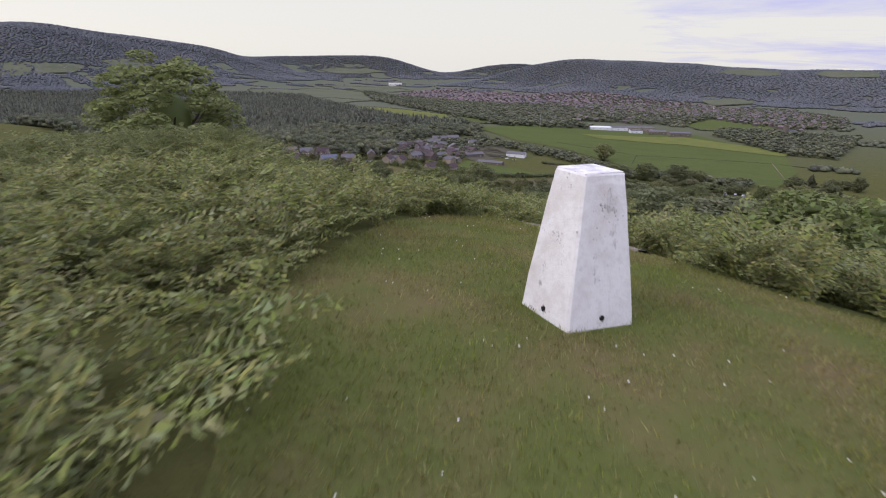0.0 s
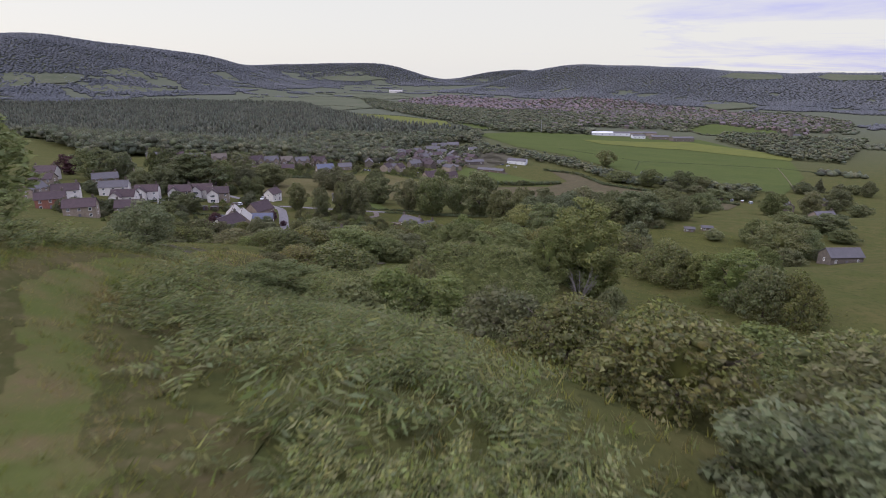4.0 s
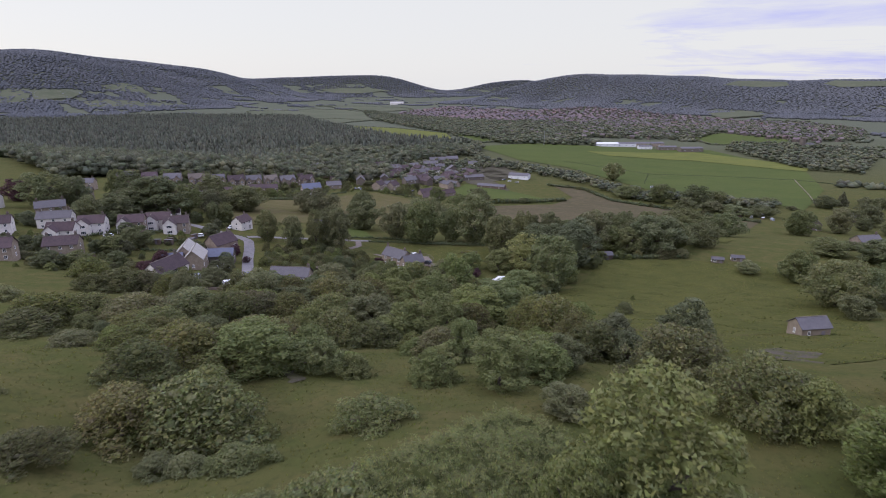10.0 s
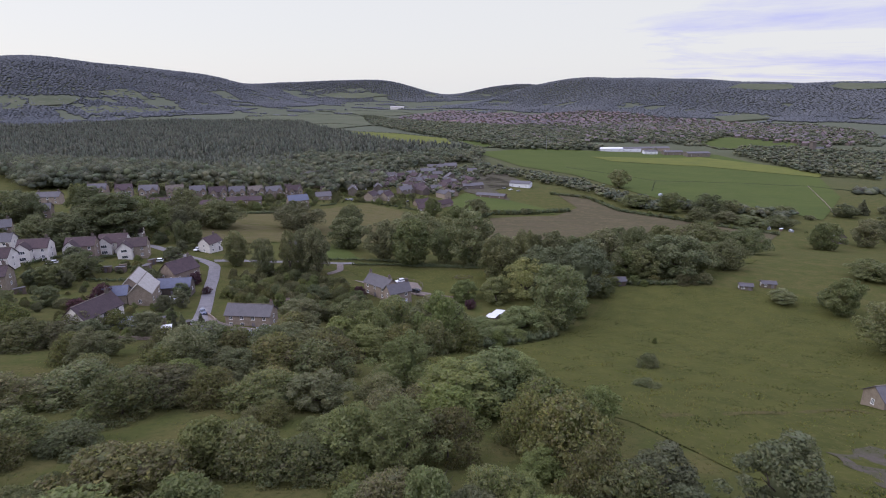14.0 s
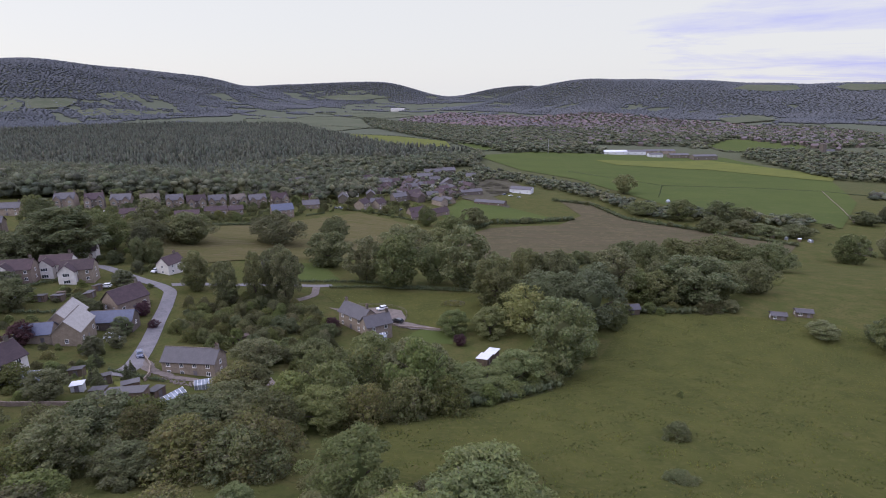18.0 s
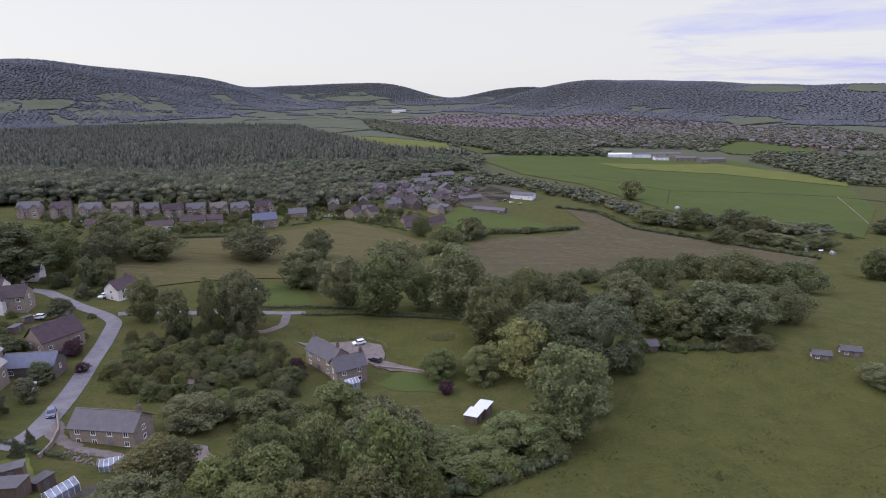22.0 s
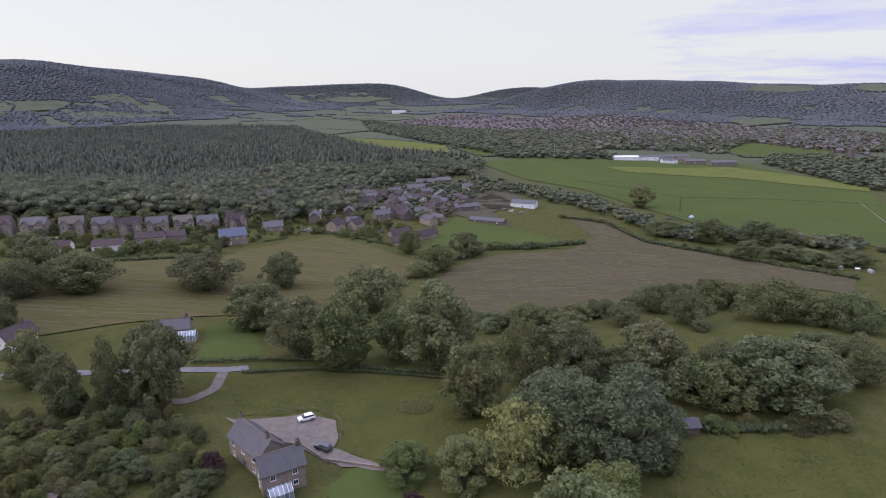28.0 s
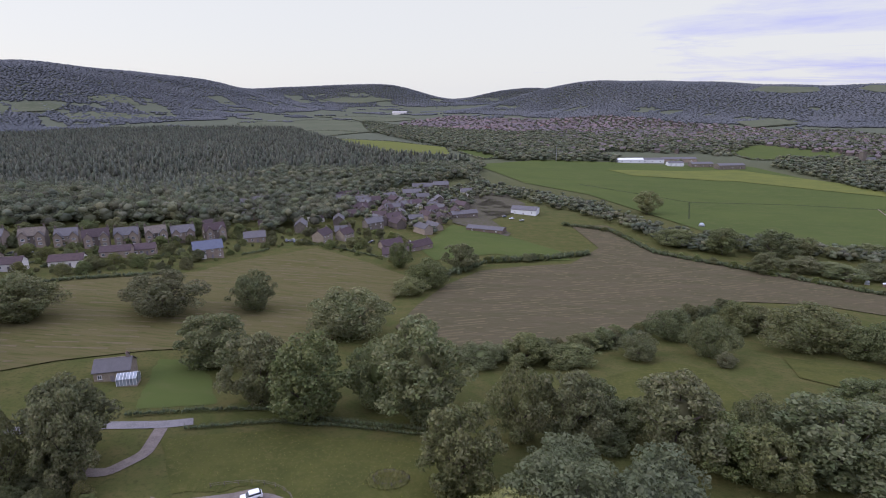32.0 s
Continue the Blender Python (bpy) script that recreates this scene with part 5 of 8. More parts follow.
plant_all([(x, y, w * 0.9, h * 1.12) for x, y, w, h in CREST_BUSHES], ["ash_tree"], "bushes on the crest")
plant_all(RIGHT_BUSHES, ["round_tree"], "bushes on the crest")
plant_all(NEAR_BUSHES, ["elder_bush", "ash_tree"], "bushes on the crest")
plant_all(FAR_RIGHT_OAKS, ["oak_tree"], "trees across the sheep field")
plant_all(FAR_RIGHT_TREES, ["round_tree", "field_tree", "round_tree"], "trees across the sheep field")
plant_all(FAR_RIGHT_DARK, ["dark_tree"], "trees across the sheep field")
plant_all(FAR_RIGHT_PINE, ["conifer_tree"], "trees across the sheep field", sink=0.4)
for x, y, w, h in ((8.6, 17.5, 4.2, 2.6), (7.2, 22, 4.0, 2.6), (11.5, 20.5, 4.5, 3.0), (13, 16.5, 5, 3.2), (8.5, 27, 4.5, 3.0), (10.8, 13.6, 4.2, 2.8), (5.6, 26.5, 3.5, 2.4), (14, 25, 5, 3.4), (4.4, 31, 4, 2.6)):
    plant(("scrub_bush", "hawthorn_bush")[int(rng.integers(2))], x, y, h, w, "bushes on the crest")
for x, y, w, h in ((9.4, 15.6, 5.0, 3.0), (7.7, 13.2, 3.2, 2.0), (11.4, 18.0, 5.0, 3.0), (7.2, 17.6, 3.0, 2.0), (7.0, 15.2, 2.6, 1.9)):
    plant("dark_tree", x, y, h, w, "bushes on the crest", "dark rounded broad-leaved bush below the crest", sink=0.5)
for x, y, w, h in ((6.2, 6.8, 3.2, 2.7), (8.5, 8.5, 4.0, 3.2), (4.9, 8.6, 2.2, 1.9)):
    plant("elder_bush", x, y, h, w, "bushes on the crest", "elder bush in pale flower beside the hilltop clearing")

# ---- buildings ----
WINDOWS, HOUSE_SPOTS = {}, []


def window_part(parent, w, h, at, turn, bars=1):
    """A framed window on a wall, the pane set back in its frame."""
    key = (round(w, 2), round(h, 2), bars)
    if key not in WINDOWS:
        bm = bmesh.new()
        t = 0.09
        box(bm, -w / 2, w / 2, -0.07, 0.03, h - t, h)
        box(bm, -w / 2 - 0.06, w / 2 + 0.06, -0.12, 0.03, -0.08, t * 0.6)
        box(bm, -w / 2, -w / 2 + t, -0.07, 0.03, t * 0.6, h - t)
        box(bm, w / 2 - t, w / 2, -0.07, 0.03, t * 0.6, h - t)
        for k in range(bars):
            x = -w / 2 + w * (k + 1) / (bars + 1)
            box(bm, x - 0.035, x + 0.035, -0.065, 0.03, t * 0.6, h - t)
        a = bpy.data.meshes.new("window")
        bm.to_mesh(a)
        bm.free()
        a.materials.append(M["frame"])
        bm = bmesh.new()
        box(bm, -w / 2 + t * 0.9, w / 2 - t * 0.9, -0.03, -0.01, t * 0.5, h - t * 0.9)
        b = bpy.data.meshes.new("pane")
        bm.to_mesh(b)
        bm.free()
        b.materials.append(M["glass"])
        WINDOWS[key] = (a, b)
    a, b = WINDOWS[key]
    f = new("window", a)
    f.parent = parent
    f.matrix_basis = Matrix.Translation(at) @ Matrix.Rotation(radians(turn), 4, "Z")
    p = new("pane", b)
    p.parent = f
    return f


def gabled(parent, L, W, eaves, rise, wall, roof, at=(0, 0), turn=0.0, foot=-1.2, over=0.35, name="wall", hip=0.0):
    """A gabled block, ridge along x: its walls and two roof slopes."""
    m = Matrix.Translation((at[0], at[1], 0)) @ Matrix.Rotation(radians(turn), 4, "Z")
    bm = bmesh.new()
    outline = [(-L / 2, -W / 2, foot), (-L / 2, W / 2, foot), (-L / 2, W / 2, eaves), (-L / 2, 0, eaves + rise * (1 - hip)), (-L / 2, -W / 2, eaves)]
    solid(bm, [Vector(p) for p in outline], Vector((L, 0, 0)))
    bm.transform(m)
    part(name, bm, M[wall], parent)
    t = 0.16
    k = rise / (W / 2)
    for side in (-1, 1):
        bm = bmesh.new()
        inset = hip * L * 0.25
        lo = eaves - over * k
        pts = [Vector((-L / 2 - over, side * (W / 2 + over), lo + 0.02)), Vector((L / 2 + over, side * (W / 2 + over), lo + 0.02)), Vector((L / 2 + over - inset, 0, eaves + rise + 0.02)), Vector((-L / 2 - over + inset, 0, eaves + rise + 0.02))]
        solid(bm, pts if side < 0 else pts[::-1], Vector((0, 0, t)))
        bm.transform(m)
        part("roof_slope", bm, M[roof], parent)
    bm = bmesh.new()
    box(bm, -L / 2 - over, L / 2 + over, -0.14, 0.14, eaves + rise + t - 0.06, eaves + rise + t + 0.07, 0.03)
    bm.transform(m)
    part("ridge_tile", bm, M["stone_dark"], parent)
    return m


def chimney(parent, x, y, z, height=1.3):
    bm = bmesh.new()
    box(bm, x - 0.45, x + 0.45, y - 0.3, y + 0.3, z - 1.0, z + height, 0.02)
    box(bm, x - 0.52, x + 0.52, y - 0.37, y + 0.37, z + height - 0.18, z + height)
    c = part("chimney", bm, M["stone_dark"], parent)
    for dx in (-0.2, 0.2):
        bm = bmesh.new()
        bmesh.ops.create_cone(bm, cap_ends=True, segments=8, radius1=0.13, radius2=0.10, depth=0.5, matrix=Matrix.Translation((x + dx, y, z + height + 0.25)))
        part("chimney_pot", bm, M["tile_red"], c)


def wall_windows(parent, m, L, W, eaves, cols, storeys, ends=1, w=1.1, h=1.2, front_only=False, door=True):
    floor_h = eaves / storeys
    for s in range(storeys):
        z = s * floor_h + floor_h * 0.36
        for side in ((-1,) if front_only else (-1, 1)):
            for c in range(cols):
                x = -L / 2 + L * (c + 0.5) / cols
                if door and s == 0 and side < 0 and c == cols // 2:
                    bm = bmesh.new()
                    box(bm, x - 0.5, x + 0.5, -W / 2 - 0.06, -W / 2 + 0.05, 0.0, 2.05, 0.02)
                    bm.transform(m)
                    part("door", bm, M["door"], parent)
                    continue
                f = window_part(parent, w, min(h, floor_h * 0.5), (0, 0, 0), 0, 1 if w < 1.5 else 2)
                f.matrix_basis = m @ Matrix.Translation((x, side * W / 2, z)) @ Matrix.Rotation(0 if side < 0 else math.pi, 4, "Z")
        for e in (((1,) if m.translation.x < 0 else (-1,)) if front_only else (-1, 1)):
            for c in range(ends):
                y = -W / 2 + W * (c + 0.5) / ends
                f = window_part(parent, w * 0.9, min(h, floor_h * 0.5), (0, 0, 0), 0, 1)
                f.matrix_basis = m @ Matrix.Translation((e * L / 2, y, z)) @ Matrix.Rotation(e * math.pi / 2, 4, "Z")


def house(name, x, y, turn, L, W, eaves, rise, wall, roof, label, cols=3, storeys=2, ends=1, chimneys=(-0.45, 0.45), wing=None, group="", category="house", w=1.1, drop=0.0, door=True, hip=0.0):
    """A house on the land; wing: (x, length, width, eaves, rise, wall) of a gabled bay on the front."""
    HOUSE_SPOTS.append((x, y))
    base = float(land(x, y)) - drop
    top = empty_at(name, pose(x, y, base, 0, 0, turn), label, category, group)
    m = gabled(top, L, W, eaves, rise, wall, roof, hip=hip)
    if y > 580:
        ends, cols = 0, min(cols, 3)
    wall_windows(top, m, L, W, eaves, cols, storeys, ends, w, front_only=y > 330, door=door)
    for k in chimneys:
        chimney(top, k * L, 0, eaves + rise)
    if wing:
        wx, wl, ww, we, wr, ww_mat = wing
        wm = gabled(top, wl, ww, we, wr, ww_mat, roof, at=(wx, -W / 2 - wl / 2 + 1.0), turn=90, name="bay_wall")
        for s in range(max(1, int(we / 2.4))):
            f = window_part(top, ww * 0.42, 1.25, (0, 0, 0), 0, 2)
            f.matrix_basis = Matrix.Translation((wx, -W / 2 - wl + 1.0, s * 2.6 + 0.9))
    return top


def glass_house(x, y, turn, L, W, eaves, rise, label, name="greenhouse", lift=0.0):
    """Glazed frame with a pitched roof: bars and panes."""
    top = empty_at(name, pose(x, y, float(land(x, y)) + lift, 0, 0, turn), label, "greenhouse")
    n = max(2, int(L / 0.8))
    bm = bmesh.new()
    box(bm, -L / 2, L / 2, -W / 2 - 0.05, W / 2 + 0.05, -0.5, 0.35)
    part("plinth", bm, M["stone"], top)
    for k in range(n + 1):
        bm = bmesh.new()
        xx = -L / 2 + L * k / n
        for side in (-1, 1):
            box(bm, xx - 0.04, xx + 0.04, side * W / 2 - 0.04, side * W / 2 + 0.04, 0.3, eaves)
            solid(bm, [Vector((xx - 0.04, side * W / 2, eaves)), Vector((xx + 0.04, side * W / 2, eaves)), Vector((xx + 0.04, 0, eaves + rise)), Vector((xx - 0.04, 0, eaves + rise))], Vector((0, 0, 0.07)))
        part("glazing_bar", bm, M["frame"], top)
    for side in (-1, 1):
        bm = bmesh.new()
        box(bm, -L / 2, L / 2, side * W / 2 - 0.012, side * W / 2 + 0.012, 0.35, eaves)
        part("pane", bm, M["glasshouse"], top)
        bm = bmesh.new()
        solid(bm, [Vector((-L / 2, side * W / 2, eaves + 0.02)), Vector((L / 2, side * W / 2, eaves + 0.02)), Vector((L / 2, 0, eaves + rise + 0.02)), Vector((-L / 2, 0, eaves + rise + 0.02))], Vector((0, 0, 0.025)))
        part("roof_pane", bm, M["glasshouse"], top)
    for e in (-1, 1):
        bm = bmesh.new()
        solid(bm, [Vector((e * L / 2, -W / 2, 0.35)), Vector((e * L / 2, W / 2, 0.35)), Vector((e * L / 2, W / 2, eaves)), Vector((e * L / 2, 0, eaves + rise)), Vector((e * L / 2, -W / 2, eaves))], Vector((-e * 0.025, 0, 0)))
        part("end_pane", bm, M["glasshouse"], top)
    return top


def shed(name, x, y, turn, L, W, front, back, wall, roof, label, category="shed", ribs=0):
    """A lean-to shed with a single sloping roof of sheets."""
    top = empty_at(name, pose(x, y, float(land(x, y)), 0, 0, turn), label, category)
    bm = bmesh.new()
    solid(bm, [Vector((-L / 2, -W / 2, -0.8)), Vector((-L / 2, W / 2, -0.8)), Vector((-L / 2, W / 2, back)), Vector((-L / 2, -W / 2, front))], Vector((L, 0, 0)))
    part("wall", bm, M[wall], top)
    n = max(1, ribs)
    for k in range(n):
        bm = bmesh.new()
        x0, x1 = -L / 2 - 0.2 + (L + 0.4) * k / n, -L / 2 - 0.2 + (L + 0.4) * (k + 1) / n - 0.02
        solid(bm, [Vector((x0, -W / 2 - 0.25, front + 0.02)), Vector((x1, -W / 2 - 0.25, front + 0.02)), Vector((x1, W / 2 + 0.25, back + 0.02)), Vector((x0, W / 2 + 0.25, back + 0.02))], Vector((0, 0, 0.06)))
        part("roof_sheet", bm, M[roof], top)
    bm = bmesh.new()
    box(bm, -0.45, 0.45, -W / 2 - 0.04, -W / 2 + 0.03, 0, 1.9)
    part("door", bm, M["door"], top)
    return top


def car(name, x, y, turn, paint, label, length=4.4, height=1.62, lift=0.28):
    """An estate car: body, glasshouse, lamps, wheels with tyre and rim."""
    k = length / 4.4
    top = empty_at(name, pose(x, y, float(land(x, y)) + lift, 0, 0, turn), label, "car")
    prof = [(-2.15, 0.35), (-2.2, 0.75), (-2.1, 0.98), (-1.15, 1.05), (-0.5, 1.5), (0.3, height), (1.6, height - 0.06), (2.05, 1.05), (2.17, 0.85), (2.15, 0.35)]
    bm = bmesh.new()
    low = [p if p[1] < 1.1 else (p[0], 1.06) for p in prof]
    solid(bm, [Vector((a * k, -0.88, b)) for a, b in low], Vector((0, 1.76, 0)))
    bmesh.ops.bevel(bm, geom=bm.edges[:], offset=0.05, segments=2, affect="EDGES")
    part("body", bm, M[paint], top)
    bm = bmesh.new()
    solid(bm, [Vector((a * k, -0.74, b)) for a, b in ((-1.1, 1.03), (-0.5, 1.47), (1.62, 1.5), (2.0, 1.03))], Vector((0, 1.48, 0)))
    part("window_band", bm, M["glass"], top, "dark car glass")
    bm = bmesh.new()
    solid(bm, [Vector((a * k, -0.72, b)) for a, b in ((-0.52, 1.46), (-0.3, height), (1.55, height - 0.03), (1.68, 1.46))], Vector((0, 1.44, 0)))
    bmesh.ops.bevel(bm, geom=bm.edges[:], offset=0.04, segments=2, affect="EDGES")
    part("roof", bm, M[paint], top)
    for sx in (-1.35, 1.3):
        for sy in (-0.84, 0.84):
            bm = bmesh.new()
            bmesh.ops.create_cone(bm, cap_ends=True, segments=18, radius1=0.34, radius2=0.34, depth=0.22, matrix=Matrix.Translation((sx * k, sy, 0.34)) @ Matrix.Rotation(math.pi / 2, 4, "X"))
            wheel = part("wheel", bm, M["tyre"], top)
            bm = bmesh.new()
            bmesh.ops.create_cone(bm, cap_ends=True, segments=12, radius1=0.2, radius2=0.2, depth=0.235, matrix=Matrix.Translation((sx * k, sy, 0.34)) @ Matrix.Rotation(math.pi / 2, 4, "X"))
            part("rim", bm, M["metal"], wheel)
    for sy in (-0.6, 0.6):
        bm = bmesh.new()
        box(bm, -2.2 * k, -2.1 * k, sy - 0.2, sy + 0.2, 0.68, 0.84, 0.02)
        part("headlamp", bm, M["lamp"], top)
    return top


# the farmhouse in the paddock, two wings of stone under slate
house("farmhouse", -11.5, 301.5, -42, 13, 6.6, 5.2, 3.0, "stone", "slate", "old L-shaped stone farmhouse with a mossy slate roof", 3, 2, 1, (-0.46, 0.4), category="house")
house("farmhouse_wing", -4.2, 294.5, 30, 9, 6.0, 5.2, 2.8, "stone", "slate", "stone farmhouse wing with a slate roof and a garden gable", 2, 2, 1, (0.44,), category="house", door=False)
glass_house(-3.0, 289.6, 30, 4.6, 3.4, 2.2, 0.9, "white-framed conservatory against the farmhouse wall", "conservatory")
# the cottage under repair, and its neighbours along the lane
house("cottage", -47.3, 252.5, -6, 14.5, 6.4, 4.4, 2.6, "stone", "slate", "long low stone cottage with a dark slate roof under repair", 4, 2, 1, (0.47,))
house("village_house", -91.7, 300.3, 62, 11.5, 9.0, 4.2, 3.8, "stone", "tile", "stone house with a steep brown tiled roof and roof lights", 3, 1, 2, (0.4,))
for x, y, L in ((-97.0, 277.5, 13), (-90.5, 270.5, 12)):
    house("chapel_house", x, y, 104, L, 7.4, 5.0, 3.6, "stone", "stone_roof", "converted stone chapel with a pale stone slate roof and roof lights", 3, 1, 1, ())
house("chapel_annexe", -98.5, 266.5, 14, 9, 6.0, 3.2, 2.4, "stone", "slate_blue", "low annexe of the chapel under dark blue panels", 2, 1, 1, ())
house("chapel_hall", -86.5, 284.0, 8, 12.5, 6.5, 3.4, 2.6, "stone_dark", "slate_blue", "low stone hall with a long blue slate roof beside the chapel", 3, 1, 1, ())
house("village_house", -82.0, 229.5, 74, 12.5, 7.4, 4.6, 3.2, "render", "tile", "white gabled house with a brown tiled roof at the village edge", 3, 2, 1, (0.4,))
glass_house(-74.5, 230.5, 10, 5.2, 3.8, 2.2, 1.1, "white conservatory with a blue-tinted glass roof beside the gable house", "conservatory")
house("village_house", -97.5, 345.5, 72, 9.0, 6.4, 4.6, 2.8, "render", "tile", "small pale gabled house at the head of the lane", 2, 2, 1, (0.3,))
for i, (x, y, turn) in enumerate(((-152.0, 306.5, 14), (-138.5, 315.0, 14), (-131.5, 326.5, 14), (-121.0, 322.5, 16), (-156.0, 291.0, 10))):
    house("semi_house", x, y, turn, 11.0, 7.6, 5.2, 2.9, "stone" if i % 2 else "render", "tile", "semi-detached house with a white gable bay and brown tiled roof", 3, 2, 1, (0.42,), wing=(-2.6, 3.6, 5.6, 5.2, 2.6, "render"), group="white-gabled semis")
for i, (x, y, turn, L, wall, roof) in enumerate(((-143.8, 358, 10, 11, "stone", "tile"), (-214.8, 396, 20, 16, "stone", "slate"), (-247, 455, 10, 14, "stone", "slate"), (-148, 243, 20, 12, "stone", "tile"), (-178, 269, 30, 12, "brick", "tile"),
                                               (-171, 310, 15, 14, "render", "slate"), (-211, 314, 10, 11, "stone", "tile"), (-186, 293, 25, 12, "render", "tile"), (-141, 268, 15, 12, "stone", "tile"), (-200, 290, 80, 10, "stone", "slate"), (-190, 335, 30, 13, "stone", "slate"), (-230, 345, 10, 12, "render", "tile"))):
    house("village_house", x, y, turn, L, 7.4, 5.0, 2.8, wall, roof, "detached village house with a pitched roof among gardens", 3, 2, 1, (-0.42, 0.42), group="village houses by the lane")
# the row of paired stone villas, and the bungalows in front
for i, (x, y) in enumerate(((-240, 497), (-225, 503), (-209, 511), (-194.4, 520), (-179.2, 524), (-165.1, 530), (-153.5, 539), (-142.0, 547.5), (-129.3, 558), (-115.7, 570))):
    v = house("stone_villa", x, y + (0, 1.5, -1.5)[i % 3], 14 + 2 * i + (0, 6, -5, 3)[i % 4], (12.4, 11.2, 13.0)[i % 3], 8.6, 6.0, 3.6, ("stone", "stone_dark")[i % 2], ("slate", "tile", "slate", "stone_dark")[i % 4], "grey stone villa with twin gabled bays and a slate roof", 4, 2, 1, (-0.47, 0.47), wing=(-3.9, 2.2, 4.2, 5.8, 2.4, "stone"), group="row of stone villas", drop=-0.9)
    gabled(v, 2.2, 4.2, 5.8, 2.4, "stone", "slate", at=(3.9, -4.6), turn=90, name="bay_wall")
    for s in (0.9, 3.5):
        f = window_part(v, 1.7, 1.25, (3.9, -5.7, s), 0, 2)
for i, (x, y, turn, L, wall) in enumerate(((-170, 469, 16, 14, "render"), (-152, 484, 16, 15, "render"), (-143.8, 511, 16, 15, "stone"), (-134, 521, 20, 11, "stone"), (-184, 474, 16, 12, "stone"))):
    house("bungalow", x, y, turn, L, 7.6, 3.4, 2.4, wall, "tile", "low bungalow with a brown tiled roof and pale walls", 4, 1, 1, (0.3,), group="bungalows by the hay field", w=1.6, drop=-0.4)
house("blue_roof_house", -101.5, 526.5, 28, 15.5, 9.0, 5.6, 4.0, "stone", "slate_blue", "pale stone house with a blue slate roof facing the hay field", 4, 2, 1, (0.4,), wing=(-3.2, 2.2, 3.4, 2.6, 1.4, "render"))
for i, (x, y, turn, L, W, eaves, wall, roof) in enumerate(((-91, 573, 20, 11, 7, 3.2, "stone", "slate"), (-51, 590, 70, 10, 8, 5, "stone", "tile"), (-38, 601, 60, 9, 7, 4.6, "stone", "tile"), (-24.5, 646, 40, 12, 7, 5, "stone_dark", "slate"),
                                                          (0.3, 569, 10, 14, 7, 2.8, "stone", "tile"), (-5, 590, 35, 13, 7, 2.8, "stone", "tile"), (13.5, 592, 42, 16, 7, 2.8, "stone", "tile"), (-12, 674, 40, 12, 7, 5, "stone_dark", "tile"),
                                                          (-151, 673, 20, 14, 8, 5.4, "stone_dark", "slate"), (-141, 688, 25, 12, 8, 5.4, "stone_dark", "slate"), (-135, 718, 15, 13, 8, 5.4, "stone", "slate"), (-121, 743, 8, 18, 8, 5, "render", "slate"),
                                                          (5, 838, 12, 20, 8, 6, "stone_dark", "slate"), (24, 851, 12, 14, 9, 7, "stone_dark", "slate"), (-5, 801, 12, 16, 8, 5.4, "stone_dark", "slate"), (52, 823, 5, 10, 8, 5.2, "render", "slate"))):
    house("village_house", x, y, turn, L * 1.2, W * 1.12, eaves * 1.08, 3.3, wall, roof, "stone village house with a dark pitched roof", 4, 1 if eaves < 4 else 2, 1, (-0.4, 0.4), group="houses of the village")
xs, ys = scatter(VILLAGE_OUTLINE, 19)
for x, y in zip(xs[:44], ys[:44]):
    house("village_house", float(x), float(y), float(rng.choice((12, 40, 100, 130))), float(rng.uniform(11, 15)), 8.0, float(rng.choice((3, 5, 5.2))), 2.8, str(rng.choice(("stone_dark", "stone", "stone_dark"))), str(rng.choice(("slate", "tile", "slate"))), "stone village house with a dark pitched roof", 3, 2, 1, (0.42,), group="houses of the village")
for k, (x, y) in enumerate(((-146.6, 696.3), (-141.6, 741.9), (-128.9, 763.4), (-112.9, 788.8), (-117.3, 646.1), (-70.9, 656.1), (-51.5, 649.1), (-45.6, 712.4), (-42.5, 617.0), (-125.7, 590.3), (-71.7, 614.4), (-96.4, 614.3), (-15.9, 721.6), (0.9, 743.1), (19.1, 765.5), (-38.0, 752.4), (-72.1, 744.3))):
    house("village_house", x, y, (12, 35, 100, 20)[k % 4], (12, 14, 11)[k % 3], 8.2, (5.2, 5.4, 3.2)[k % 3], 3.2, ("stone", "render", "stone_dark", "stone")[k % 4], ("slate", "tile")[k % 2], "stone village house with a dark pitched roof among trees", 3, 2, 1, (0.42,), group="houses of the village")
# the works yard
house("works_shed", 64, 661, -22, 30, 11, 2.8, 1.6, "timber", "slate", "long dark stable building with pale roof strips beside a concrete apron", 6, 1, 1, (), category="shed")
house("works_shed", 106, 747, -20, 24, 16, 4.6, 2.2, "tin", "slate", "grey steel works shed with a pale roof", 4, 1, 1, (), category="shed")
house("works_shed", 47, 714, 20, 24, 9, 4.0, 2.4, "stone_dark", "slate", "old stone workshop range with roof lights", 5, 1, 1, (), category="shed")
for x, y, turn, L, W, h, wall, roof in ((352, 1232, 2, 46, 14, 5.5, "tin", "tin"), (392, 1238, 2, 42, 16, 6, "tin", "slate"), (445, 1250, 2, 60, 20, 6, "stone", "slate"), (460, 1190, 0, 36, 16, 6, "stone_dark", "slate"), (497, 1165, 4, 44, 18, 7, "stone_dark", "slate"), (420, 1200, 0, 26, 14, 6, "tin", "slate")):
    house("factory_shed", x, y, turn, L, W, h, 2.4, wall, roof, "long pale factory shed beyond the meadow", 8, 1, 1, (), category="factory", group="factory sheds", w=2.4, door=False)
house("farm_barn", 104.0, 186.5, 8, 8.2, 5.0, 3.0, 2.0, "stone", "slate", "small stone field barn with a slab roof in the sheep field", 2, 1, 1, (), category="barn", w=0.8)
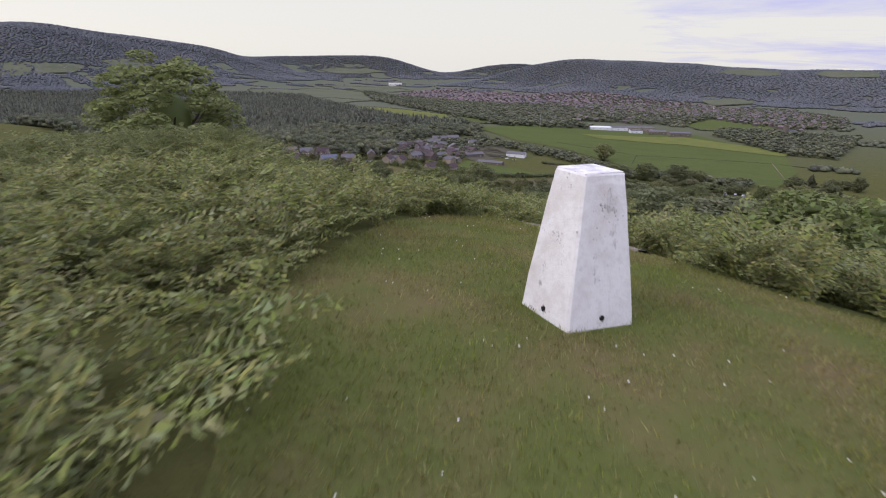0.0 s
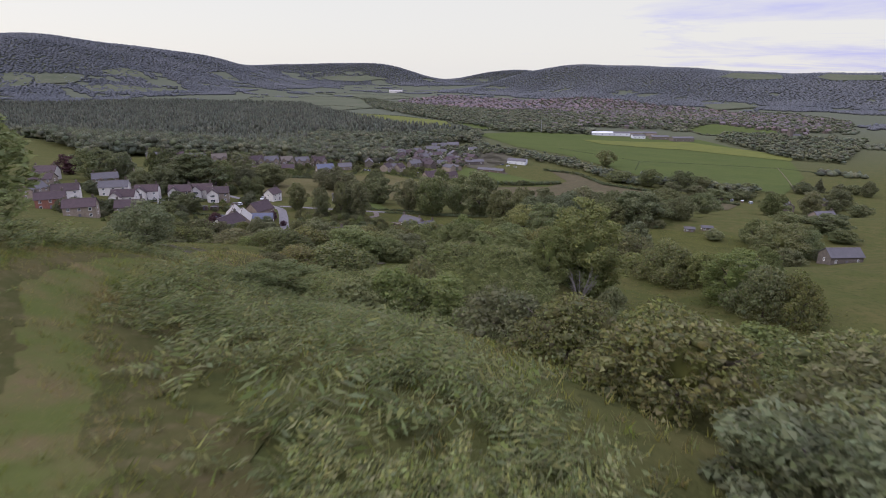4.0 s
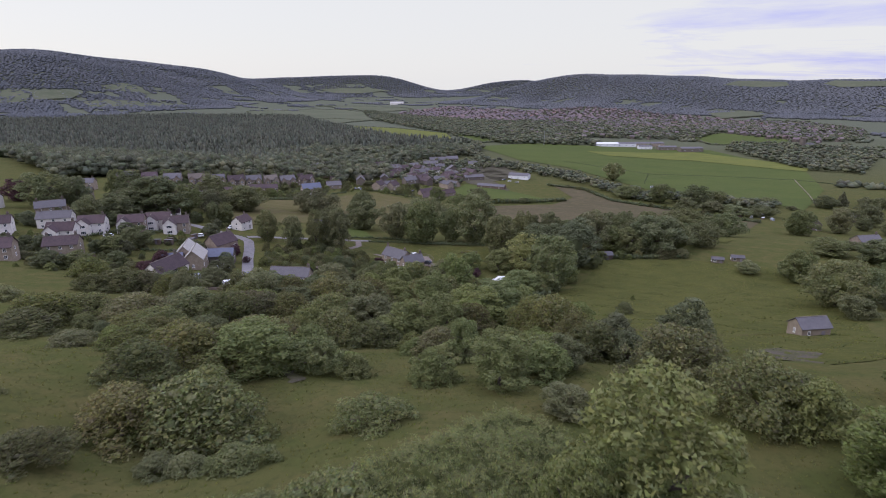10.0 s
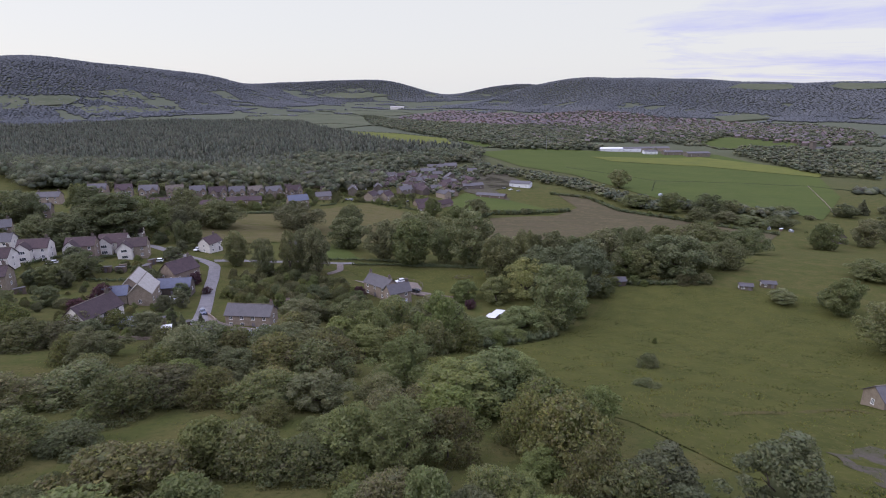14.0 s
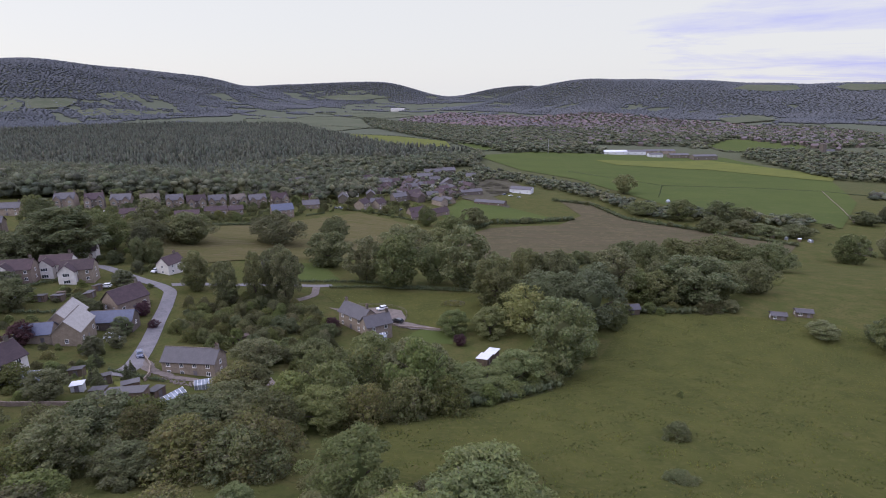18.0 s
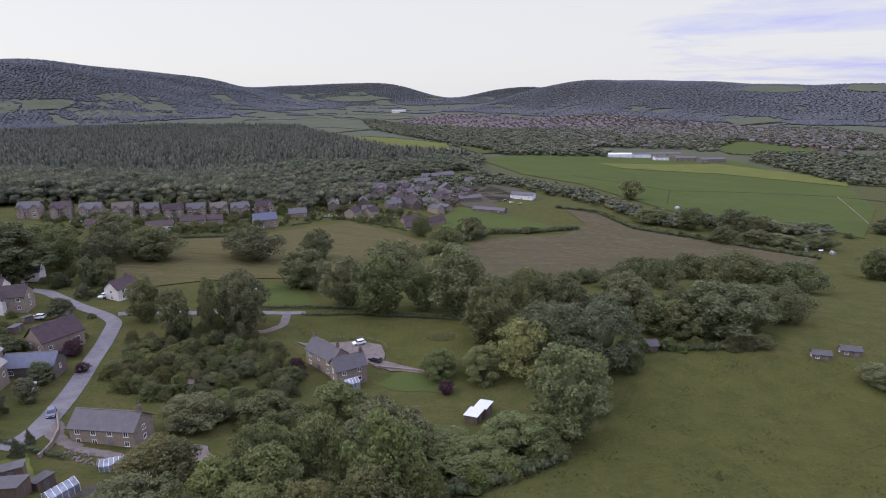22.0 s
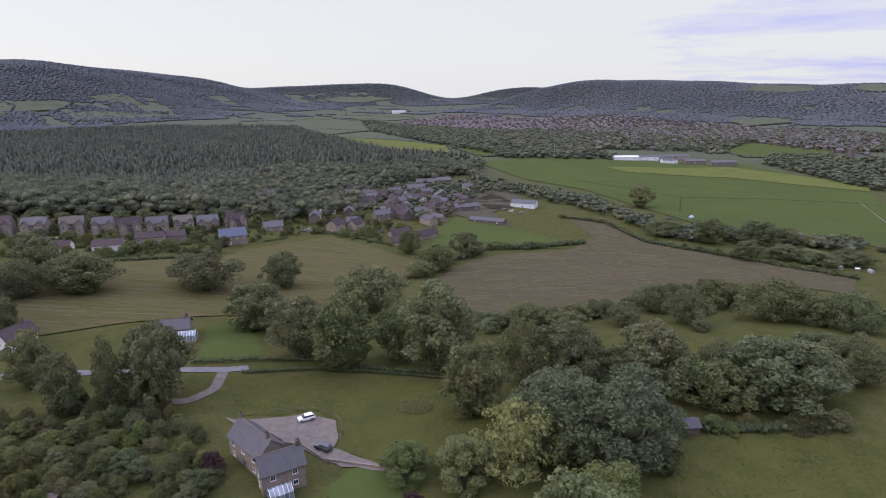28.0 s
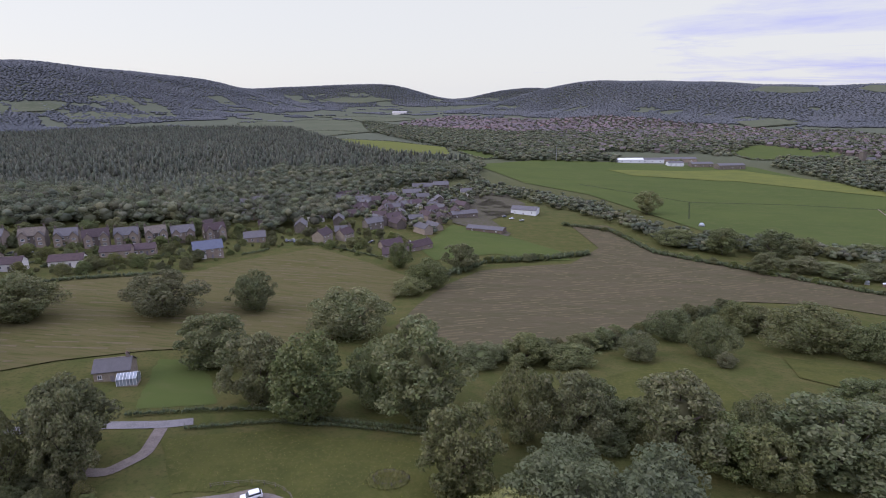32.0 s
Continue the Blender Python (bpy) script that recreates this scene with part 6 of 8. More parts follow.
house("field_shed", 88.7, 313, 5, 5, 4, 2.4, 1.2, "timber", "slate", "dark timber hut under the trees at the field edge", 1, 1, 1, (), category="shed")
house("field_shed", 139.5, 306.5, -14, 5, 3, 1.9, 0.8, "stone_dark", "slate", "low grey hut by the field track", 2, 1, 1, (), category="shed")
house("field_shed", 150.5, 309.5, -14, 5.5, 3.4, 1.9, 0.8, "timber", "slate", "dark timber stable by the field track", 2, 1, 1, (), category="shed")
house("stone_house", 322, 510, 70, 11, 8, 6, 3, "stone_dark", "slate", "tall dark stone house across the railway", 3, 2, 1, (-0.4, 0.4))
house("stone_house", 237, 343, 10, 13, 8, 3.4, 2.8, "stone", "slate", "low stone house with a grey slate roof among the far trees", 3, 1, 1, (0.4,))
house("stone_barn", 153, 210, 4, 13, 6.5, 3.4, 2.6, "stone_dark", "slate", "long stone barn with a grey slate roof beside the oaks", 3, 1, 1, (), category="barn", w=0.8)
house("stone_house", 396, 569, 20, 10, 8, 5, 3, "stone_dark", "slate", "dark stone house behind the railway trees", 3, 2, 1, (0.4,))
house("lane_house", -61, 368, 14, 9.5, 7, 3.4, 2.4, "stone", "slate", "stone lane house with a slate roof behind the hedge", 3, 1, 1, (0.4,))
glass_house(-55.5, 364.5, 14, 5.2, 4.2, 2.3, 1.1, "white conservatory with a pale blue roof behind the lane hedge", "conservatory")
house("lane_house", -140.6, 356.1, 20, 11, 7.5, 3.6, 2.8, "render", "tile", "pale house with a brown roof beside the lane", 3, 1, 1, (0.4,))
house("far_mill", -222, 3110, 4, 70, 40, 9, 6, "render", "stone_roof", "pale mill building at the head of the valley", 6, 2, 1, (), category="factory", w=4)
# sheds and greenhouses of the smallholding
shed("tin_shed", 31.0, 270.8, 62, 4.0, 3.4, 2.6, 2.2, "timber", "tin", "small timber shed with a white sheet roof under the willows", ribs=2)
shed("tin_shed", 33.6, 274.6, 62, 4.0, 3.2, 2.9, 2.5, "timber", "tin", "small timber shed with a white sheet roof under the willows", ribs=2)
glass_house(-39.0, 238.6, 20, 4.0, 2.6, 1.7, 0.8, "small aluminium greenhouse on the vegetable plot")
glass_house(-31.8, 238.8, -8, 4.2, 2.6, 1.7, 0.8, "small aluminium greenhouse on the vegetable plot")
glass_house(-40.2, 226.6, 60, 4.6, 2.8, 1.8, 0.9, "patched greenhouse beside the dark shed")
shed("garden_shed", -49.6, 225.4, 8, 8.0, 3.6, 2.6, 2.2, "timber", "slate", "long dark timber shed with a felt roof on the plot", ribs=3)
shed("garden_shed", -52.5, 232.0, 30, 3.6, 2.8, 2.4, 2.0, "timber", "slate", "weathered timber shed among vegetable beds", ribs=2)
shed("garden_shed", -46.0, 282.0, 20, 5.0, 3.0, 2.4, 2.1, "timber", "timber", "brown timber garage under the trees", ribs=2)
# cars
car("car", -4.9, 318.7, 28, "car_white", "white estate car parked on the gravel circle")
car("car", 2.1, 306.4, -28, "car_dark", "black car parked at the edge of the gravel circle")
car("car", -80.2, 272.4, 200, "car_silver", "silver car parked beside the chapel")
car("car", -82.6, 275.0, 200, "car_white", "white car parked beside the chapel")
car("car", -66.8, 261.4, 120, "car_blue", "dark blue car parked on the cottage track")
car("car", -102.5, 342.5, 80, "car_white", "white car parked beside the pale house")
for k, (x, y) in enumerate(((-72, 578), (-69, 580), (-66, 579), (-63, 581), (-60, 580), (-168, 508), (-185, 502), (-163, 509), (-19, 598), (0, 600))):
    car("car", x, y, float(rng.uniform(0, 180)), ("car_dark", "car_silver", "car_blue", "car_dark", "car_white")[k % 5], "car parked among the village houses")

# more cars, garden sheds and hedges between the village houses
for k, (x, y) in enumerate(((-163, 500), (-160.5, 501), (-178, 500), (-190, 497), (-206, 489), (-209, 490), (-148, 518), (-112, 552), (-128, 303), (-142, 300), (-108, 316), (-160, 300), (-166, 286), (-3, 603), (6, 606), (90, 715), (98, 708), (84, 722))):
    car("car", x, y, float(rng.uniform(-20, 60)), ("car_white", "car_silver", "car_blue", "car_dark", "car_white")[k % 5], "car parked on a drive between village houses")
for k in range(26):
    x, y = float(rng.uniform(-185, -98)), float(rng.uniform(252, 330))
    if not inside(np.array(x), np.array(y), GARDENS) or [o for o in HOUSE_SPOTS if (o[0] - x) ** 2 + (o[1] - y) ** 2 < 64]:
        continue
    shed("garden_shed", x, y, float(rng.uniform(0, 90)), float(rng.uniform(2.2, 4)), float(rng.uniform(1.8, 2.6)), 2.2, 1.9, "timber", ("felt", "slate", "timber")[k % 3], "small timber garden shed behind the village houses", ribs=1)
shed("white_tent", -62.5, 229.0, 20, 2.4, 2.4, 2.0, 1.8, "tin", "tin", "small white awning on the vegetable plot", "awning")
for x, y, turn, label in ((-56, 226, 10, "low timber lean-to stacked with scrap on the plot"), (-45.5, 229.5, 70, "dark timber hen house on the plot"), (-61, 236, 30, "dark timber shed with a felt roof"), (-70, 240, 15, "weathered shed beside the garden hedge")):
    shed("garden_shed", x, y, turn, 3.0, 2.4, 2.3, 1.9, "timber", "felt", label, ribs=2)

# allotments along the railway
for k, (x, y) in enumerate(((274.0, 584.1), (279.5, 568.7), (286.1, 561.3), (294.7, 557.3), (303.0, 553.3), (300.1, 575.4), (310.2, 550.5), (311.2, 570.1), (293.5, 581.6))):
    if k % 3 == 0:
        glass_house(x, y, 20 + 12 * k, 3.6, 2.4, 1.7, 0.8, "small greenhouse on the allotments")
    else:
        shed("garden_shed", x, y, 15 * k, 3.0, 2.2, 2.3, 1.9, "timber", ("felt", "tin", "slate")[k % 3], "small timber shed on the allotments", ribs=1)

# church tower among trees
church = empty_at("church", pose(735, 1196, float(land(735, 1196)), 0, 0, 12), "grey stone church tower with a battlemented top among trees", "church")
bm = bmesh.new()
box(bm, -4, 4, -4, 4, -2, 22, 0.2)
tower = part("tower", bm, M["stone_dark"], church)
for k in range(4):
    for j in range(3):
        bm = bmesh.new()
        o = -3 + 3 * j
        a = (o, -4) if k == 0 else (o, 4) if k == 1 else (-4, o) if k == 2 else (4, o)
        box(bm, a[0] - 0.8, a[0] + 0.8, a[1] - 0.8, a[1] + 0.8, 21.9, 23.2)
        part("battlement", bm, M["stone_dark"], tower)
gabled(church, 22, 9, 9, 4, "stone_dark", "slate", at=(14, 0), name="nave_wall")

# the town across the valley: a few kinds of house, many times over
TOWN_KINDS = []
for wall, roof, L, e in (("brick", "tile_red", 11, 5.2), ("stone", "tile_red", 10, 5), ("render", "tile", 12, 5.2), ("brick", "tile", 14, 5.2), ("stone_dark", "slate", 16, 5.4), ("render", "tile_red", 10, 3)):
    top = empty_at("town_house", pose(0, 0, -600), "distant town house with a pitched roof", "house", "houses of the town")
    m = gabled(top, L, 8, e, 3, wall, roof)
    bm = bmesh.new()
    box(bm, L * 0.4 - 0.5, L * 0.4 + 0.5, -0.4, 0.4, e + 2, e + 4.4)
    part("chimney", bm, M["brick"], top)
    TOWN_KINDS.append(top)

# ---- the town, the forest, far woods and hedges ----
xs, ys = scatter(TOWN_OUTLINE, 34)
pick = rng.permutation(len(xs))[:24]
for x, y in zip(xs[pick], ys[pick]):
    k = TOWN_KINDS[int(rng.integers(len(TOWN_KINDS)))]
    copy_thing(k, pose(float(x), float(y), float(land(x, y)) + 0.2, 0, 0, float(rng.normal(20, 25))) @ Matrix.Scale(1.25, 4))
for k in TOWN_KINDS:
    k.matrix_basis = pose(560 + 17 * TOWN_KINDS.index(k), 1700 + 15 * TOWN_KINDS.index(k), float(land(560 + 17 * TOWN_KINDS.index(k), 1700 + 15 * TOWN_KINDS.index(k))), 0, 0, 15)


def far_houses(outline, gap, label):
    """The many small far houses as two meshes: their walls and their roofs."""
    x, y = scatter(outline, gap)
    n = len(x)
    L, W, e, r = rng.uniform(3.6, 6.4, n), np.full(n, 3.8), rng.uniform(4.6, 6.4, n), np.full(n, 3.0)
    a = rng.normal(0.35, 0.5, n)
    z = land(x, y)
    c, s = np.cos(a), np.sin(a)

    def at(u, v, h):
        return np.stack([x + u * c - v * s, y + u * s + v * c, z + h], -1)

    wall = np.stack([at(-L, -W, -2), at(L, -W, -2), at(L, W, -2), at(-L, W, -2), at(-L, -W, e), at(L, -W, e), at(L, W, e), at(-L, W, e), at(-L, 0 * W, e + r), at(L, 0 * W, e + r)], 1).reshape(-1, 3)
    k = (np.arange(n) * 10)[:, None, None]
    quads = (np.array(((0, 1, 5, 4), (1, 2, 6, 5), (2, 3, 7, 6), (3, 0, 4, 7)))[None] + k).reshape(-1, 4)
    tris = (np.array(((4, 7, 8), (5, 9, 6)))[None] + k).reshape(-1, 3)
    tagged(mesh_object("far_house_walls", wall, [quads, tris], M["stone_dark"]), label + ", walls", "houses", kind="stuff")
    o = 0.5
    roof = np.stack([at(-L - o, -W - o, e - 0.2), at(L + o, -W - o, e - 0.2), at(L + o, 0 * W, e + r + 0.3), at(-L - o, 0 * W, e + r + 0.3), at(-L - o, W + o, e - 0.2), at(L + o, W + o, e - 0.2)], 1).reshape(-1, 3)
    k = (np.arange(n) * 6)[:, None, None]
    tagged(mesh_object("far_house_roofs", roof, (np.array(((0, 1, 2, 3), (3, 2, 5, 4)))[None] + k).reshape(-1, 4), M["far_roof"]), label + ", pitched roofs", "houses", kind="stuff")


far_houses(TOWN_OUTLINE, 23, "many small distant houses of the town")
far_houses(TOWN_WOOD, 36, "small distant houses among the trees of the town")


def woodland(name, x, y, height, width, mat, label, lumps=3, pointed=False, keep_off=8.0, leaves=0, size=1.0):
    """Many far trees as one mesh: a few rough clumps for each crown."""
    if len(HOUSE_SPOTS) and keep_off:
        spots_x, spots_y = np.array(HOUSE_SPOTS, float).T
        free = np.min((x[:, None] - spots_x) ** 2 + (y[:, None] - spots_y) ** 2, axis=1) > keep_off ** 2  # no trees inside houses
        x, y = x[free], y[free]
    seen = np.abs(x) < 1.02 * (y + 25)
    x, y = x[seen], y[seen]
    n = len(x)
    V, F, SPRAY = [], [], ([], [])
    cv, cf = ICO1
    h = height * rng.uniform(0.7, 1.25, n)
    z = land(x, y)
    for k in range(lumps):
        if pointed:
            lo, wd, ht = 0.34 + 0.34 * k, width * (0.52 - 0.17 * k), 0.34
        else:
            lo, wd, ht = (0.34 + 0.36 * (k > 0) * rng.uniform(0.3, 1.15, n)), width * (0.55 - 0.16 * (k > 0)), 0.34 - 0.1 * (k > 0)
        off = rng.normal(scale=width * (0.05 if pointed else 0.25), size=(n, 2)) * (1 if k else 0.3)
        c = np.c_[x + off[:, 0], y + off[:, 1], z + h * lo]
        r = np.stack([wd * rng.uniform(0.8, 1.2, n), wd * rng.uniform(0.8, 1.2, n), h * ht * np.ones(n)], 1)
        SPRAY[0].append(c)
        SPRAY[1].append(r)
        a = rng.uniform(0, 6.28, n)
        rot = np.stack([np.cos(a), -np.sin(a), np.sin(a), np.cos(a)], 1).reshape(n, 2, 2)
        shape = cv[None] * rng.uniform(0.72, 1.25, (n, len(cv), 1)) * (0.66 if leaves > 12 else 0.84 if leaves else 1.0)
        shape[:, :, :2] = np.einsum("nij,nkj->nki", rot, shape[:, :, :2])
        if pointed:
            shape[:, :, :2] *= np.clip(0.85 - 0.5 * shape[:, :, 2:], 0.15, 1.3)
        V.append((c[:, None] + shape * r[:, None]).reshape(-1, 3))
        F.append((cf[None] + (np.arange(n) * len(cv))[:, None, None]).reshape(-1, 3) + k * n * len(cv))
    if leaves:
        # sprays of leaves that break up the outline of every clump
        C, R = np.vstack(SPRAY[0]), np.vstack(SPRAY[1])
        who = np.repeat(np.arange(len(C)), leaves)
        m = len(who)
        d = rng.normal(size=(m, 3))
        d[:, 2] = np.abs(d[:, 2]) * 0.9 - 0.15
        d /= np.linalg.norm(d, axis=1)[:, None]
        shrink = np.clip(0.85 - 0.5 * d[:, 2:], 0.15, 1.3) if pointed else 1.0
        p = C[who] + d * R[who] * np.where((0, 0, 1), 1.0, shrink) * rng.uniform(0.8, 1.25, (m, 1))
        nrm = d + rng.normal(scale=0.6, size=(m, 3))
        a = np.cross(nrm, rng.normal(size=(m, 3)))
        a /= np.linalg.norm(a, axis=1)[:, None]
        b = np.cross(nrm, a)
        b /= np.linalg.norm(b, axis=1)[:, None]
        s = size * rng.uniform(0.6, 1.3, (m, 1))
        base = sum(len(v) for v in V)
        V.append(np.stack([p - a * s * 0.9 - b * s * 0.5, p + a * s, p + b * s * 0.7], 1).reshape(-1, 3))
        F.append(np.arange(m * 3).reshape(-1, 3) + base)
    return tagged(mesh_object(name, np.vstack(V), np.vstack(F), M[mat], smooth=True), label, "wood", kind="stuff")


fx, fy = scatter(FOREST_OUTLINE, 9.2)
old = fy < 700 + 60 * ripple(fx, fy, 60, 3)
bx, by = scatter(FOREST_OUTLINE, 11.5)
broad = by < 700 + 60 * ripple(bx, by, 60, 3)
woodland("plantation", fx[~old], fy[~old], 16, 7.5, "conifer", "dense dark plantation of slim conifers", 2, True, leaves=10, size=0.8)
woodland("mixed_wood", bx[broad], by[broad], 17, 13, "wood_far", "mixed dark broadleaf wood behind the village", 5, leaves=56, size=0.62)
for outline, gap, h, w, label in ((WOOD_MID, 10.5, 14, 12.5, "broadleaf trees between the villas and the plantation"), (WOOD_EDGE, 10.5, 15, 12.5, "rounded broadleaf trees at the edge of the wood"), (RAIL_WOOD, 9, 9, 9, "belt of trees along the railway"),
                                  (VALLEY_WOOD, 15, 12, 16, "trees of the valley floor"), (CHURCH_WOOD, 13, 13, 13, "dark trees round the church"), (VILLAGE_OUTLINE, 10, 9, 8, "garden trees among the village houses"), (TOWN_OUTLINE, 23, 7.0, 10, "garden trees among the town houses"), (TOWN_WOOD, 15, 10, 15, "trees between the town and the meadow")):
    wx, wy = scatter(outline, gap)
    woodland("woodland", wx, wy, h, w, "wood_far", label, 4, leaves=44 if w == 12.5 else 20 if w < 13 else 14, size=0.05 * w)
def crowns(name, x, y, r, mat, label):
    """Very many far tree crowns as one mesh: an uneven eight-sided lump each."""
    n = len(x)
    unit = np.array(((1, 0, 0), (-1, 0, 0), (0, 1, 0), (0, -1, 0), (0, 0, 1), (0, 0, -1)), float)
    tri = np.array(((0, 2, 4), (2, 1, 4), (1, 3, 4), (3, 0, 4), (2, 0, 5), (1, 2, 5), (3, 1, 5), (0, 3, 5)))
    a = rng.uniform(0, 6.28, n)
    shape = unit[None] * rng.uniform(0.75, 1.3, (n, 6, 1)) * np.stack([np.full(n, r), np.full(n, r), rng.uniform(3.2, 5.6, n)], 1)[:, None]
    turned = np.stack([shape[:, :, 0] * np.cos(a)[:, None] - shape[:, :, 1] * np.sin(a)[:, None], shape[:, :, 0] * np.sin(a)[:, None] + shape[:, :, 1] * np.cos(a)[:, None], shape[:, :, 2]], -1)
    V = (turned + np.c_[x, y, land(x, y) + 2.4][:, None]).reshape(-1, 3)
    return tagged(mesh_object(name, V, (tri[None] + (np.arange(n) * 6)[:, None, None]).reshape(-1, 3), M[mat], smooth=True), label, "wood", kind="stuff")


# the hills: trees thin out on the pastures
FIELDS_FAR = (HILL_FIELD_A, HILL_FIELD_B, HILL_FIELD_C, HILL_FIELD_D, HILL_FIELD_G, HILL_FIELD_H, HILL_FIELD_E, HILL_FIELD_F, FAR_FIELD_A, FAR_FIELD_B, FAR_FIELD_C, FAR_FIELD_D, FAR_FIELD_E, BIG_MEADOW, TOWN_FIELD, TOWN_OUTLINE, TOWN_WOOD, FOREST_OUTLINE)
for r0, r1, gap in ((900, 1700, 10), (1700, 2600, 10.5), (2600, 3600, 12), (3600, 4900, 15)):
    gx, gy = np.meshgrid(np.arange(-3400, 3400, gap), np.arange(500, 4900, gap))
    x = gx.ravel() + rng.uniform(-0.5, 0.5, gx.size) * gap
    y = gy.ravel() + rng.uniform(-0.5, 0.5, gx.size) * gap
    d = np.hypot(x, y)
    k = (d > r0) & (d <= r1) & (np.abs(np.arctan2(x - 20, y - 100)) < radians(45))
    x, y = x[k], y[k]
    rise = land(x, y) - hermite(y)
    open_land = ripple(x, y, 95, 5) + 0.6 * ripple(x, y, 33, 6)
    wooded = (rise > 55) | ((rise > 12) & (open_land > -0.55)) | (open_land > 0.62)
    wooded &= ~((x < -350) & (rise < 95) & (rise > 14) & (y > 1500) & (open_land < -0.3))
    for outline in FIELDS_FAR:
        wooded &= ~inside(x, y, outline) | ((x < -600) & (ripple(x, y, 23, 4) + rng.normal(scale=0.3, size=len(x)) > 0.25) & (y > 1400))
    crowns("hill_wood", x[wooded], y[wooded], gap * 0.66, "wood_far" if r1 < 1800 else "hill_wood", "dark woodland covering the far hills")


def far_hedge(line, label):
    q = smooth_line(line, 7)
    woodland("field_hedge", q[:, 0], q[:, 1], 4.5, 5.5, "wood_far", label, 2)


for outline in (FAR_FIELD_A, FAR_FIELD_B, FAR_FIELD_C, FAR_FIELD_D, FAR_FIELD_E, TOWN_FIELD, HILL_FIELD_A, HILL_FIELD_C, HILL_FIELD_D, HILL_FIELD_E, HILL_FIELD_F):
    far_hedge(list(outline) + [outline[0]], "dark hedge round a far pasture")
far_hedge(((-560, 2115), (-330, 2080), (-150, 1960)), "dark hedge between far pastures")
# hedges of the valley
hedge(LANE_HEDGE_N, 2.0, 1.6, "clipped dark hedge along the lane")
hedge(LANE_HEDGE_S, 1.6, 1.5, "clipped dark hedge between lane and paddock")
hedge(BUNGALOW_HEDGE, 2.6, 2.6, "clipped hedge between bungalow gardens and hay field")
hedge(YARD_HEDGE, 4.5, 6.0, "thick overgrown hedge between the fields", leaf=0.35)
hedge(YARD_HEDGE_B, 5.0, 6.0, "thick overgrown hedge between the fields", leaf=0.35)
hedge(RAIL_HEDGE, 3.5, 5.0, "hedge along the far side of the hay field", leaf=0.35)
hedge(HAY_HEDGE, 4.0, 5.0, "overgrown hedge below the hay field", leaf=0.35)
hedge(FIELD_HEDGE, 3.0, 4.0, "overgrown hedge along the sheep field", leaf=0.25)
hedge(FIELD_HEDGE_B, 2.6, 3.5, "overgrown hedge along the sheep field", leaf=0.25)
for x, y in smooth_line(HAY_HEDGE, 6.5):
    s = float(rng.uniform(3.5, 7.5))
    plant(("round_tree", "hawthorn_bush", "round_tree")[int(rng.integers(3))], float(x + rng.normal(0, 1)), float(y + rng.normal(0, 1)), s, s * float(rng.uniform(0.9, 1.4)), "bushes in the field hedge")
for line in (((-196, 492), (-176, 497), (-160, 503), (-146, 511)), ((-178, 463), (-172, 476), (-168, 486)), ((-160, 476), (-156, 488), (-152, 496)), ((-128, 505), (-124, 515), (-121, 524)), ((-86, 536), (-80, 545), (-76, 553)), ((-66, 575), (-50, 577), (-30, 570), (-10, 561)), ((-150, 296), (-146, 306), (-142, 312)), ((-134, 304), (-130, 312), (-126, 318)), ((-118, 300), (-112, 308), (-108, 314)), ((-120, 286), (-108, 290), (-98, 292)), ((-66, 246), (-58, 243), (-50, 241))):
    hedge(line, float(rng.uniform(1.4, 2.2)), 1.5, "clipped garden hedge between village plots")
for line, gap in ((FIELD_HEDGE, 4.5), (FIELD_HEDGE_B, 5.0), (RAIL_HEDGE, 11), (YARD_HEDGE, 6)):
    for x, y in smooth_line(line, gap):
        s = float(rng.uniform(2.6, 5.6))
        plant(("round_tree", "hawthorn_bush", "elder_bush")[int(rng.integers(3))], float(x + rng.normal(0, 1)), float(y + rng.normal(0, 1)), s, s * float(rng.uniform(0.9, 1.4)), "bushes in the field hedge")
# trees close behind and between the villas
for k in range(11):
    x, y = -240 + 12.6 * k, 497 + 7.4 * k
    plant(("round_tree", "dark_tree", "round_tree")[k % 3], x + float(rng.normal(0, 2)) - 3, y + 12 + float(rng.normal(0, 2)), float(rng.uniform(9, 13)), float(rng.uniform(9, 13)), "trees behind the villas")
    if k % 2:
        plant("round_tree", x + float(rng.normal(0, 2)), y - 13 + float(rng.normal(0, 2)), float(rng.uniform(3, 6)), float(rng.uniform(3.5, 6)), "trees behind the villas")
# the orchard thicket between lane and farmhouse
ox, oy = scatter(ORCHARD, 4.3)
for x, y in zip(ox, oy):
    if inside(np.array(x), np.array(y), LANE) or rng.uniform() < 0.1:
        continue
    plant(("round_tree", "hawthorn_bush", "elder_bush", "hawthorn_bush")[int(rng.integers(4))], float(x), float(y), float(rng.uniform(2.6, 5.6)), float(rng.uniform(3.4, 6.0)), "orchard thicket")
plant_all(GOLD_WILLOW, ["gold_willow"], "willows by the farmhouse")
for x, y, w, h in ((-19.5, 296.0, 5.0, 5.2), (-84.0, 296.0, 5.5, 5.0), (-100, 262, 7, 7), (-236, 375, 14, 13), (24, 286, 4, 4)):
    plant("copper_tree", x, y, h, w, "copper-leaved trees")
for x, y, w, h in ((-98, 246, 6, 4.5), (-92, 244, 4.5, 3.5), (-76, 287, 3.5, 3)):
    plant("copper_tree", x, y, h, w, "copper-leaved trees")
for x, y, h in ((-57.7, 228.9, 4.4), (-66.5, 226.4, 6.6), (-58.5, 229.9, 6.4), (-68.8, 234.4, 3.0), (-63.8, 233.1, 3.0), (-58, 240, 4.6), (-64, 236, 4.2), (-61, 247, 3.6), (-71, 249, 4.5)):
    plant("conifer_tree", x, y, h, h * 0.55, "garden conifers")
